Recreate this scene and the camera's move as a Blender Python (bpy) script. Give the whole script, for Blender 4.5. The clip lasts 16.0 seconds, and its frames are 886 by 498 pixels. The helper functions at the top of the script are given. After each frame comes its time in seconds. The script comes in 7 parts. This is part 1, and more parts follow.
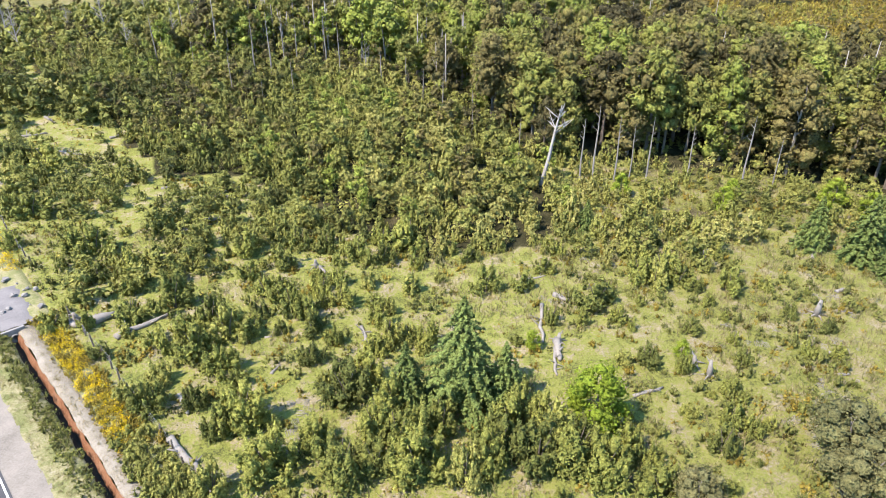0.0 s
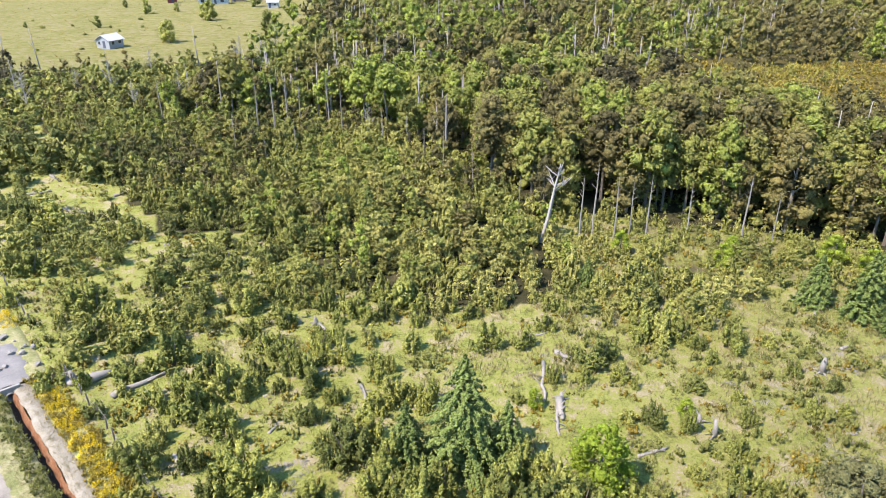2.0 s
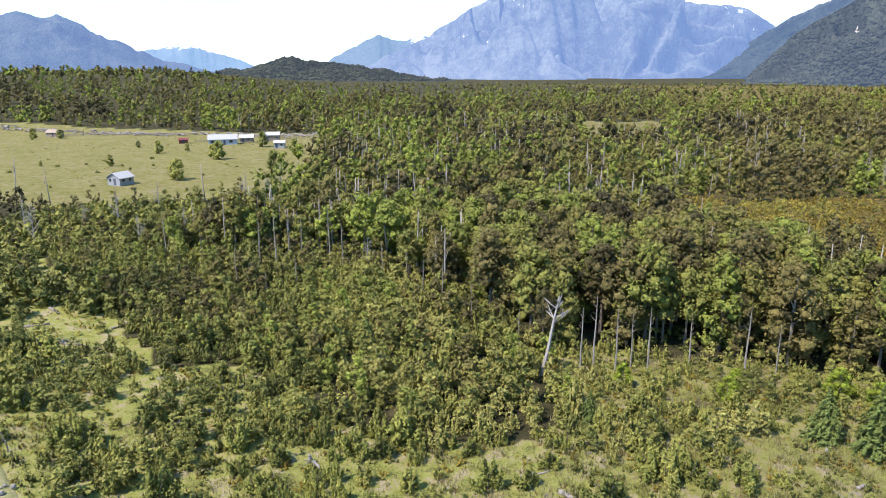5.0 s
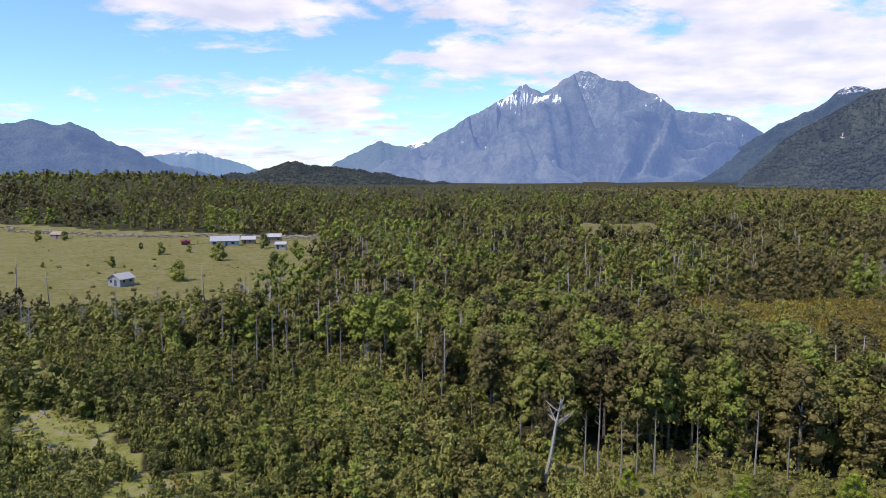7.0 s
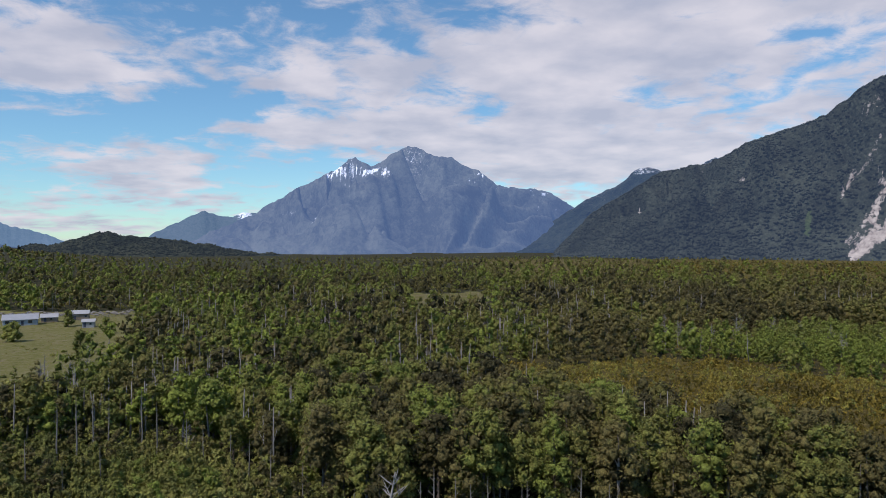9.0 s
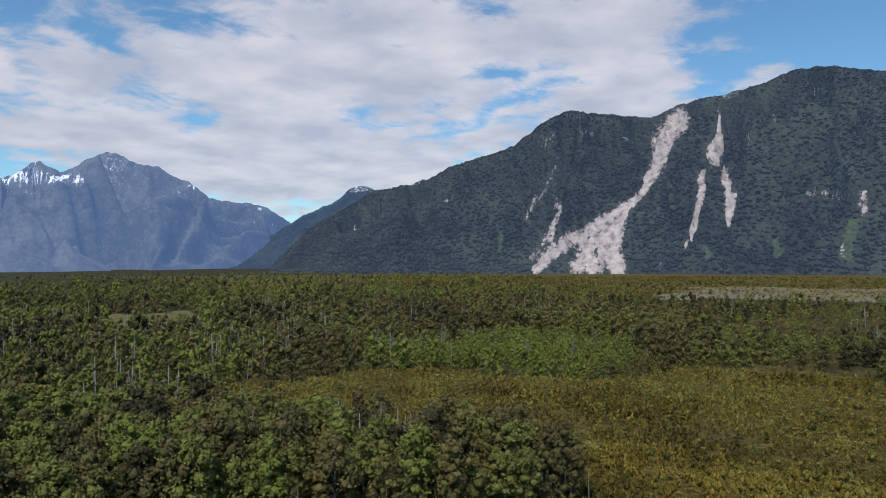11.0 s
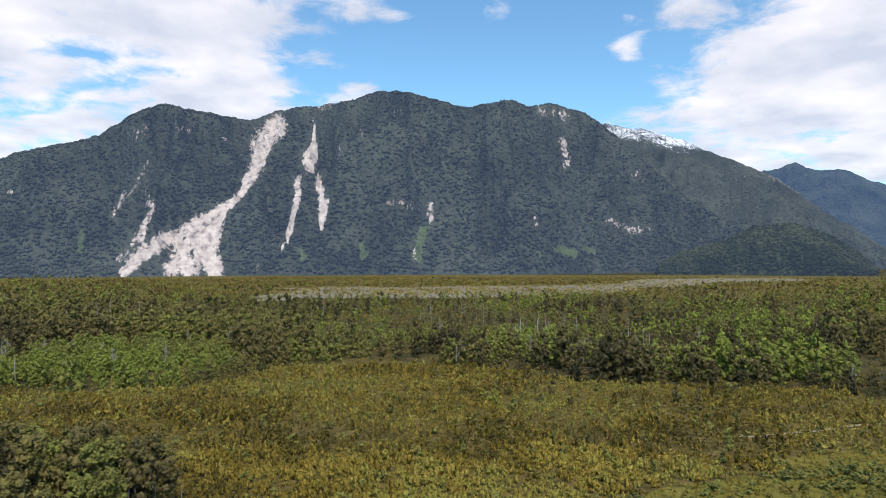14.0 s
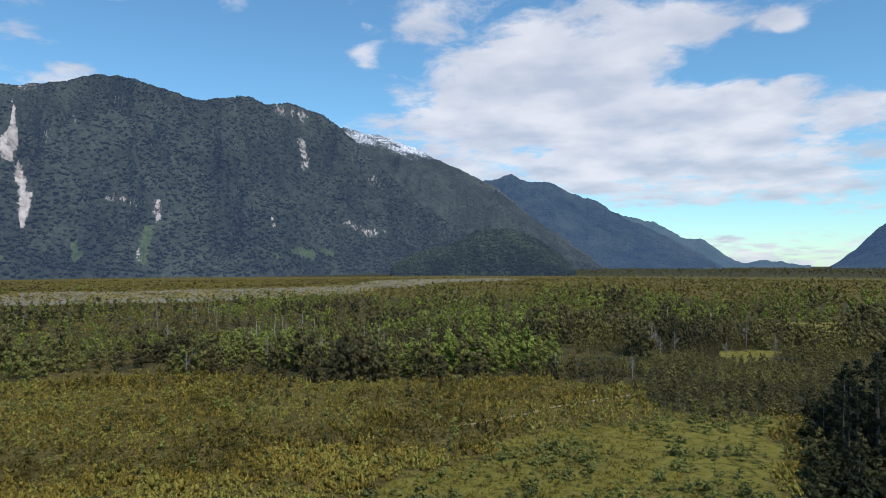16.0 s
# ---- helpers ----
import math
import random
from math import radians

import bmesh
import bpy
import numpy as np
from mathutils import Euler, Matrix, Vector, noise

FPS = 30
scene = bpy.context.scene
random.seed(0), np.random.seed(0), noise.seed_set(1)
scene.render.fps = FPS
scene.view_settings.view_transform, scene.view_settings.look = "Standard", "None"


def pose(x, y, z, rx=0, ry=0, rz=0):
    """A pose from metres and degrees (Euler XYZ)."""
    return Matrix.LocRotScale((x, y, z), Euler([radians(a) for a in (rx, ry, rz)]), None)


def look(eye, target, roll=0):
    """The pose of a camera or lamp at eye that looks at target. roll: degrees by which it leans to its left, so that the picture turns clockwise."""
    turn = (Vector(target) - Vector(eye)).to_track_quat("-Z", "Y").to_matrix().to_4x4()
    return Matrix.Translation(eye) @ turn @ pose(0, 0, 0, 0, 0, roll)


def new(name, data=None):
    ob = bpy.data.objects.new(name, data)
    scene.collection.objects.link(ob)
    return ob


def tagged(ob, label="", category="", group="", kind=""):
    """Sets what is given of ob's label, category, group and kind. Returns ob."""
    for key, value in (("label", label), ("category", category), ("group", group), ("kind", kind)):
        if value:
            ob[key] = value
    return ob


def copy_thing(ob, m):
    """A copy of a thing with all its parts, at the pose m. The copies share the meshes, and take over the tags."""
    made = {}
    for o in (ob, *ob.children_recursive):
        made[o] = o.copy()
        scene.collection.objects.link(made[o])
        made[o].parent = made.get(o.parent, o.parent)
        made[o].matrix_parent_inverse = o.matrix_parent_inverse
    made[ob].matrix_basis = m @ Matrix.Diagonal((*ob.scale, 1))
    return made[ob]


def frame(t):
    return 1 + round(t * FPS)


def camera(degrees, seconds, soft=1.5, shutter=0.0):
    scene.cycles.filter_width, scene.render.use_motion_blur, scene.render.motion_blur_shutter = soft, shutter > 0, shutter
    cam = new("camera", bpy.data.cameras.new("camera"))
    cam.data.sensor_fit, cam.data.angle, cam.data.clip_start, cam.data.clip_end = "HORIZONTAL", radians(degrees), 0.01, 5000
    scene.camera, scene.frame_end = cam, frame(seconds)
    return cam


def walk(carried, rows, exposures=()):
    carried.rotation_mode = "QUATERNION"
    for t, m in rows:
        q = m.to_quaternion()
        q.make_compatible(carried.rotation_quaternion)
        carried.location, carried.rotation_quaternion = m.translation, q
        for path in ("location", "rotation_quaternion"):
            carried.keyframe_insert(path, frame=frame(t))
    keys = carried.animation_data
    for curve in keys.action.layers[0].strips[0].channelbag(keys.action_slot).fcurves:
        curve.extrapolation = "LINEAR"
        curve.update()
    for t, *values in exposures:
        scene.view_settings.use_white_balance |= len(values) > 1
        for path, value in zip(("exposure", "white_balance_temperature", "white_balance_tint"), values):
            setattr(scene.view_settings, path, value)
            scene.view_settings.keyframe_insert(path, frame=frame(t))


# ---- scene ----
cam = camera(64.5, 16.0, 0.75)
EYE = 35.0
# seconds, yaw, pitch, roll of the hovering camera
ROWS = [
    (0.0, -0.000, -29.709, 0.045),
    (0.5, 0.005, -28.530, 0.034),
    (1.0, 0.019, -27.380, 0.069),
    (1.5, 0.017, -26.223, 0.099),
    (2.0, 0.031, -25.065, 0.087),
    (2.5, 0.020, -23.890, 0.063),
    (3.0, 0.018, -22.709, 0.066),
    (3.5, 0.029, -20.856, 0.069),
    (4.0, 0.007, -18.719, 0.092),
    (4.2, -0.010, -17.800, 0.097),
    (6.5, -0.094, -8.191, 0.104),
    (7.0, -0.107, -6.102, 0.120),
    (7.5, -0.125, -4.074, 0.170),
    (8.0, -0.894, -2.327, 0.179),
    (8.5, -6.095, -1.322, 0.133),
    (9.0, -13.838, -0.358, 0.137),
    (9.2, -16.778, -0.010, 0.145),
    (11.3, -39.784, 0.851, 0.175),
    (11.5, -41.977, 0.851, 0.170),
    (12.0, -47.270, 0.882, 0.172),
    (12.5, -52.621, 0.877, 0.157),
    (13.0, -57.953, 0.874, 0.171),
    (13.5, -63.298, 0.881, 0.201),
    (14.0, -68.603, 0.926, 0.102),
    (14.5, -73.919, 0.935, 0.153),
    (15.0, -79.232, 0.948, 0.152),
    (15.5, -84.561, 0.978, 0.134),
    (16.0, -89.735, 1.028, 0.107),
]
# seconds, stops, white balance
EXPOSURES = [(0.0, 1.2, 6800, 20), (3.0, 1.24, 6750, 20), (4.2, 1.22, 6700, 20), (5.2, 0.62, 6650, 22), (6.3, 0.18, 6600, 25), (7.0, -0.05, 6550, 25), (8.0, -0.38, 6500, 24),
             (9.0, -0.64, 6400, 21), (11.5, -0.66, 6300, 17), (12.5, -0.42, 6400, 16), (14.0, -0.08, 6600, 16), (15.0, -0.12, 6400, 15), (16.0, -0.42, 6200, 14)]
walk(cam, [(t, pose(0, 0, EYE, 90 + p, r, y)) for t, y, p, r in ROWS], EXPOSURES)

# ---------------------------------------------------------------- light
SUN_BEARING, SUN_HEIGHT = -122.0, 54.0


def bearing_vector(bearing, height):
    a, e = radians(bearing), radians(height)
    return Vector((math.sin(a) * math.cos(e), math.cos(a) * math.cos(e), math.sin(e)))


sun_data = bpy.data.lights.new("sun", "SUN")
sun_data.energy, sun_data.angle, sun_data.color = 5.0, radians(0.53), (1.0, 0.95, 0.86)
sun = new("sun", sun_data)
sun.matrix_world = look(bearing_vector(SUN_BEARING, SUN_HEIGHT) * 300, (0, 0, 0))

# cloud banks and blue gaps: bearing, height over the horizon, half width, half height, weight
CLOUDS_WEST = [
    (-17.5, 12.8, 9.2, 3.9, 0.6), (-13.3, 13.9, 5.5, 2.8, 0.4), (-21.3, 6.5, 7.4, 1.2, 0.45), (-8.7, 5.3, 4.1, 1.3, 0.5), (-4.6, 6.7, 8.3, 1.3, 0.4), (-10.0, 3.7, 5.1, 1.0, 0.4), (2.2, 9.1, 6.9, 1.3, 0.6),
    (5.4, 12.9, 8.3, 2.8, 0.5), (12.9, 8.9, 5.1, 1.8, 0.6), (20.3, 13.5, 12.9, 2.1, 0.35), (23.6, 6.7, 7.8, 3.2, 0.35), (-30.9, 4.1, 2.3, 0.8, 0.4), (-19.4, 1.9, 5.5, 1.0, 0.35),
    (-28.9, 11.1, 4.6, 2.3, -0.5), (-6.4, 10.4, 5.1, 2.1, -0.35), (-18.9, 8.3, 6.9, 0.9, -0.3), (-28.3, 8.1, 5.5, 1.8, -0.3), (-15, 1.0, 40, 1.8, 0.3)]
CLOUDS_NORTH = [
    (32.2, 16.8, 19.8, 4.6, 0.7), (50.8, 17.5, 7.4, 2.8, 0.5), (24.0, 10.8, 6.5, 1.6, 0.45), (37.1, 9.5, 12.0, 2.8, 0.55), (50.4, 11.8, 5.1, 1.8, 0.5), (54.0, 14.0, 2.1, 1.3, 0.4), (17.5, 7.8, 7.0, 1.6, 0.4),
    (29.2, 6.2, 11.5, 1.8, 0.4), (17.0, 10.8, 2.8, 1.4, -0.45), (28.8, 12.0, 2.3, 1.0, -0.4), (44.4, 12.7, 2.8, 1.2, -0.3), (68.0, 16.4, 8.8, 3.2, -0.65), (74.5, 14.8, 8.3, 2.8, -0.55), (64.3, 19.2, 3.2, 0.8, 0.6),
    (62.1, 13.4, 2.1, 1.2, 0.75), (59.0, 16.1, 1.6, 1.0, 0.5), (40.7, 14.9, 2.8, 0.6, -0.3)]
CLOUDS_EAST = [
    (103.2, 15.5, 6.0, 3.2, 0.6), (108.4, 17.6, 3.7, 1.3, 0.5), (95.1, 15.0, 5.5, 2.3, 0.5), (98.8, 11.8, 15.2, 2.5, 0.65), (99.6, 7.8, 14.7, 2.8, 0.6), (113.6, 12.2, 4.1, 1.1, 0.6), (116.9, 7.0, 8.8, 2.8, 0.5),
    (115.8, 17.1, 1.6, 0.9, 0.8), (87.7, 18.9, 4.1, 1.6, 0.5), (83.1, 16.1, 1.6, 0.9, 0.6), (120.8, 10.7, 2.3, 0.8, 0.5), (72.5, 19.2, 2.3, 1.2, 0.5), (110.4, 14.1, 4.1, 1.0, -0.3), (119.8, 14.2, 4.1, 2.3, -0.5),
    (114.2, 2.6, 9.2, 1.2, -0.3), (79.5, 14.0, 2.8, 2.8, -0.4), (112.0, 0.8, 40, 1.6, 0.4), (-122, 54, 80, 38, -0.9)]


def math_node(nt, op, a, b=None, c=None):
    n = nt.nodes.new("ShaderNodeMath")
    n.operation = op
    for i, v in enumerate((a, b, c)):
        if v is None:
            continue
        if isinstance(v, (int, float)):
            n.inputs[i].default_value = v
        else:
            nt.links.new(v, n.inputs[i])
    return n.outputs[0]


def build_sky():
    world = bpy.data.worlds.new("sky")
    scene.world = world
    world.use_nodes = True
    nt = world.node_tree
    nt.nodes.clear()
    ln = nt.links.new
    out = nt.nodes.new("ShaderNodeOutputWorld")
    bg = nt.nodes.new("ShaderNodeBackground")
    ln(bg.outputs[0], out.inputs[0])
    sky = nt.nodes.new("ShaderNodeTexSky")
    sky.sky_type, sky.sun_disc = "NISHITA", False
    sky.sun_elevation, sky.sun_rotation = radians(SUN_HEIGHT), radians(SUN_BEARING)
    sky.altitude, sky.air_density, sky.dust_density, sky.ozone_density = 50, 1.0, 0.1, 3.0
    tc = nt.nodes.new("ShaderNodeTexCoord")
    sep = nt.nodes.new("ShaderNodeSeparateXYZ")
    ln(tc.outputs["Generated"], sep.inputs[0])
    x, y, z = sep.outputs
    az = math_node(nt, "MULTIPLY", math_node(nt, "ARCTAN2", x, y), 57.2958)
    el = math_node(nt, "MULTIPLY", math_node(nt, "ARCSINE", z), 57.2958)
    # cloud deck seen in perspective
    zz = math_node(nt, "ADD", math_node(nt, "MAXIMUM", z, 0.0), 0.16)
    comb = nt.nodes.new("ShaderNodeCombineXYZ")
    ln(math_node(nt, "DIVIDE", x, zz), comb.inputs[0])
    ln(math_node(nt, "DIVIDE", y, zz), comb.inputs[1])

    def fbm(scale, detail, rough, dist=0.0):
        n = nt.nodes.new("ShaderNodeTexNoise")
        n.inputs["Scale"].default_value, n.inputs["Detail"].default_value = scale, detail
        n.inputs["Roughness"].default_value, n.inputs["Distortion"].default_value = rough, dist
        ln(comb.outputs[0], n.inputs["Vector"])
        return n.outputs["Fac"]

    flat = nt.nodes.new("ShaderNodeCombineXYZ")
    ln(az, flat.inputs[0])
    ln(el, flat.inputs[1])
    total = math_node(nt, "MULTIPLY_ADD", fbm(1.5, 9, 0.56, 0.25), 1.5, -0.95)
    total = math_node(nt, "ADD", total, math_node(nt, "MULTIPLY_ADD", fbm(6.0, 10, 0.62, 0.35), 1.5, -0.75))
    for b, h, hw, hh, weight in CLOUDS_WEST + CLOUDS_NORTH + CLOUDS_EAST:
        near = nt.nodes.new("ShaderNodeVectorMath")
        near.operation = "MULTIPLY_ADD"
        near.inputs[1].default_value, near.inputs[2].default_value = (1 / hw, 1 / hh, 0), (-b / hw, -h / hh, 0)
        ln(flat.outputs[0], near.inputs[0])
        dot = nt.nodes.new("ShaderNodeVectorMath")
        dot.operation = "DOT_PRODUCT"
        ln(near.outputs[0], dot.inputs[0])
        ln(near.outputs[0], dot.inputs[1])
        total = math_node(nt, "MULTIPLY_ADD", math_node(nt, "POWER", 0.45, dot.outputs["Value"]), weight, total)
    # fair-weather sky: the banks thin out overhead
    thin = nt.nodes.new("ShaderNodeMapRange")
    thin.inputs["From Min"].default_value, thin.inputs["From Max"].default_value = 26.0, 42.0
    thin.inputs["To Min"].default_value, thin.inputs["To Max"].default_value = 0.0, -0.75
    ln(el, thin.inputs["Value"])
    total = math_node(nt, "ADD", total, thin.outputs[0])
    ramp = nt.nodes.new("ShaderNodeMapRange")
    ramp.interpolation_type = "SMOOTHSTEP"
    ramp.inputs["From Min"].default_value, ramp.inputs["From Max"].default_value = -0.1, 0.4
    ln(total, ramp.inputs["Value"])
    shade = nt.nodes.new("ShaderNodeMapRange")
    shade.inputs["From Min"].default_value, shade.inputs["From Max"].default_value = 0.35, 0.65
    shade.inputs["To Min"].default_value, shade.inputs["To Max"].default_value = 0.0, 1.0
    ln(fbm(3.2, 5, 0.5), shade.inputs["Value"])
    cloud = nt.nodes.new("ShaderNodeMix")
    cloud.data_type = "RGBA"
    cloud.inputs["A"].default_value, cloud.inputs["B"].default_value = (0.72, 0.79, 0.9, 1), (1.1, 1.11, 1.13, 1)
    ln(shade.outputs[0], cloud.inputs["Factor"])
    scaled = nt.nodes.new("ShaderNodeMix")
    scaled.data_type, scaled.blend_type = "RGBA", "MULTIPLY"
    scaled.inputs["Factor"].default_value = 1.0
    scaled.inputs["B"].default_value = (0.13, 0.187, 0.19, 1)
    ln(sky.outputs[0], scaled.inputs["A"])
    mix = nt.nodes.new("ShaderNodeMix")
    mix.data_type = "RGBA"
    ln(math_node(nt, "MULTIPLY", ramp.outputs[0], 0.9), mix.inputs["Factor"])
    ln(scaled.outputs["Result"], mix.inputs["A"])
    ln(cloud.outputs["Result"], mix.inputs["B"])
    ln(mix.outputs["Result"], bg.inputs["Color"])
    bg.inputs["Strength"].default_value = 1.0


build_sky()

# ---------------------------------------------------------------- noise and plan
RNG = np.random.default_rng(7)


def lattice(ix, iy, seed):
    h = (ix.astype(np.int64) * 374761393 + iy.astype(np.int64) * 668265263 + seed * 974711) & 0x7FFFFFFF
    h = ((h ^ (h >> 13)) * 1274126177) & 0x7FFFFFFF
    return ((h ^ (h >> 16)) & 0xFFFF) / 65535.0


def value_noise(x, y, seed=0):
    x, y = np.asarray(x, float), np.asarray(y, float)
    ix, iy = np.floor(x), np.floor(y)
    fx, fy = x - ix, y - iy
    fx, fy = fx * fx * (3 - 2 * fx), fy * fy * (3 - 2 * fy)
    a, b = lattice(ix, iy, seed), lattice(ix + 1, iy, seed)
    c, d = lattice(ix, iy + 1, seed), lattice(ix + 1, iy + 1, seed)
    return (a + (b - a) * fx) * (1 - fy) + (c + (d - c) * fx) * fy


def fractal(x, y, seed=0, octaves=4, gain=0.5):
    total, amp, norm = 0.0, 1.0, 0.0
    for k in range(octaves):
        total = total + amp * value_noise(np.asarray(x) * 2**k + 17.3 * k, np.asarray(y) * 2**k - 9.1 * k, seed + k)
        norm += amp
        amp *= gain
    return total / norm


def inside(x, y, corners):
    x, y = np.asarray(x, float), np.asarray(y, float)
    hit = np.zeros(x.shape, bool)
    for (x0, y0), (x1, y1) in zip(corners, corners[1:] + corners[:1]):
        if y0 == y1:
            continue
        cross = ((y0 > y) != (y1 > y)) & (x < (x1 - x0) * (y - y0) / (y1 - y0) + x0)
        hit ^= cross
    return hit


# road and ditch run along one straight line: u away along it, s to its field side
DITCH, ALONG, ACROSS = (-20.2, 30.2), (-0.67, 0.742), (0.742, 0.67)


def road_us(x, y):
    dx, dy = np.asarray(x, float) - DITCH[0], np.asarray(y, float) - DITCH[1]
    return dx * ALONG[0] + dy * ALONG[1], dx * ACROSS[0] + dy * ACROSS[1]


def from_us(u, s):
    return DITCH[0] + u * ALONG[0] + s * ACROSS[0], DITCH[1] + u * ALONG[1] + s * ACROSS[1]


# ground plan, in metres
EDGE_THICKET = [(12, 86), (27, 82), (41, 80), (52, 72), (66, 68), (60, 58), (46, 62), (34, 65), (24, 69), (15, 69)]
THICKET = [(-47, 98), (-35, 80), (-25, 79), (-17, 74), (-10, 66), (-1, 60), (7, 61), (13, 65), (17, 74), (12, 84), (6, 98), (-6, 116), (-20, 134), (-35, 128), (-52, 132), (-75, 138), (-80, 118), (-62, 112)]
HALF_OPEN = [(-58, 98), (-40, 62), (-30, 44), (-12, 30), (12, 28), (12, 36), (-4, 42), (-2, 52), (12, 54), (26, 54), (27, 62), (46, 62), (46, 74), (27, 78), (13, 66), (-10, 68), (-25, 80), (-38, 80)]
TALL_EDGE = [(-260, 120), (-120, 104), (-88, 112), (-80, 134), (-66, 134), (-51, 126), (-35, 121), (-24, 128), (-8, 112), (4, 97), (9, 85), (12, 81), (27, 78), (41, 77), (50, 70), (60, 69), (74, 69), (75, 80), (66, 92), (61, 104), (56, 122), (47, 150), (42, 178), (70, 230), (150, 420), (400, 1400), (-400, 2600), (-2600, 2600)]
MEADOW = [(-420, 300), (-230, 226), (-152, 200), (-114, 186), (-88, 182), (-77, 188), (-60, 196), (-46, 208), (-42, 235), (-58, 330), (-62, 400), (-150, 425), (-330, 470), (-520, 430)]
CLEARING = [(70, 350), (84, 362), (98, 344), (120, 372), (140, 440), (150, 500), (118, 476), (96, 505)]
FOREST_GLADES = [[(-61.7, 97), (-57.8, 102), (-50.6, 98), (-43.3, 85), (-49.2, 85), (-57.6, 92)], [(-76.8, 127), (-75.8, 131), (-60.9, 115), (-58.8, 110), (-66, 113)]]
SCRUB = [(42, 172), (52, 150), (70, 125), (80, 98), (78, 76), (76, 64), (60, 40), (60, -10), (100, 10), (130, -3), (170, -29), (196, -56), (206, -20), (202, 37), (206, 54), (220, 88), (218, 119), (184, 130), (153, 138), (122, 178), (94, 190)]
FAR_FIELD = [(60, -10), (60, -60), (104, -50), (120, -55), (140, -66), (148, -80), (156, -72), (152, -54), (160, -42), (150, -22), (130, -3), (100, 10)]
WETLAND = [(543, 409), (583, 310), (618, 201), (720, 125), (1200, 0), (1340, -164), (1440, -120), (1399, 49), (978, 208), (859, 382), (755, 490)]
BELT = [(209, 54), (202, 37), (203, 15), (209, -2), (216, -19), (233, -39), (246, -71), (272, -74), (260, -36), (246, -12), (238, 4), (232, 18), (230, 37), (238, 56)]
GREEN_BELT = [(125, 222), (133, 172), (158, 144), (185, 138), (228, 172), (215, 225), (185, 243), (147, 243)]
DARK_BUSHES = [(172, -49), (157, -57), (156, -70), (166, -92), (200, -112), (232, -98), (244, -64), (205, -58)]
OPEN_FAR = [(330, -175), (345, -195), (400, -225), (395, -180)]
OPEN_FAR_NEAR = [(238, -98), (250, -118), (275, -128), (268, -100)]


def zone_of(x, y):
    """0 pasture, 1 half-open, 2 thicket, 3 tall forest, 4 meadow, 5 scrub, 6 far field, 7 wetland, 8 far mixed wood, 9 belt, 10 green belt, 11 road, 12 dark bushes, 13 forest fringe, 14 bushy wood."""
    x, y = np.asarray(x, float), np.asarray(y, float)
    wob = 5 * (fractal(x / 9, y / 9, 31, 3) - 0.5), 5 * (fractal(x / 9, y / 9, 57, 3) - 0.5)
    xw, yw = x + wob[0], y + wob[1]
    r = np.hypot(x, y)
    z = np.where((r > 205) | (y < -60), 8, 0)
    z[(x > 84) & (r <= 205)] = 5
    z[(x < -45) & (r < 300)] = 1
    z[(np.degrees(np.arctan2(x, y)) > np.where(r < 135, 116.5, 117)) & (r > 90) & (r < 210)] = 12
    xf, yf = x + 34 * (fractal(x / 26, y / 26, 83, 4) - 0.5), y + 34 * (fractal(x / 26, y / 26, 87, 4) - 0.5)
    z[inside(xf, yf, SCRUB) & (x > 90)] = 5
    z[inside(xf, yf, FAR_FIELD) & (np.degrees(np.arctan2(xw, yw)) < np.where(r < 130, 117, 118))] = 6
    z[inside(xw, yw, SCRUB) & (z != 6)] = 5
    z[inside(xw, yw, TALL_EDGE)] = 3
    z[inside(xw, yw, DARK_BUSHES)] = 14
    z[inside(xw, yw, BELT)] = 9
    z[inside((x + xf) / 2, (y + yf) / 2, GREEN_BELT)] = 10
    z[inside(xw, yw, HALF_OPEN) & (z == 0)] = 1
    z[inside(xw, yw, THICKET) ] = 2
    z[inside(xw, yw, EDGE_THICKET)] = 13
    for glade in FOREST_GLADES:
        z[inside(xw, yw, glade)] = 0
    for field in (MEADOW, CLEARING, OPEN_FAR, OPEN_FAR_NEAR):
        z[inside(xw, yw, field)] = 4
    xm, ym = x + 130 * (fractal(x / 120, y / 120, 93, 4) - 0.5), y + 130 * (fractal(x / 120, y / 120, 97, 4) - 0.5)
    z[inside(xm, ym, WETLAND)] = 7
    z[(z == 0) & (x > 26) & (y > 92) | (z == 0) & (x > 54)] = 5
    u, s = road_us(x, y)
    z[(s < 3.4) & (u < 60)] = 11
    z[(s < 4.5) & (s > 3.4) & (u < 60)] = 0
    return z


def ground_height(x, y):
    x, y = np.asarray(x, float), np.asarray(y, float)
    r = np.hypot(x, y)
    h = 0.9 * (fractal(x / 14, y / 14, 3, 4) - 0.5) + np.clip(r / 400, 0, 1) * 2.5 * (fractal(x / 160, y / 160, 8, 3) - 0.5)
    # the valley floor climbs a little towards the west
    rise, west = np.clip((r - 430) / 520, 0, 1), np.clip((-np.degrees(np.arctan2(x, y)) - 8) / 14, 0, 1) * (y > 0)
    h = h + 30 * rise * rise * (3 - 2 * rise) * west * west * (3 - 2 * west)
    u, s = road_us(x, y)
    near = np.clip((s - 1.2) / 1.6, 0, 1) * 1.0
    near = np.where(u > 70, 1.0, near)
    return h * near - 1.6 * (1 - near)


def height_at(x, y):
    return float(ground_height(np.array([x]), np.array([y]))[0])


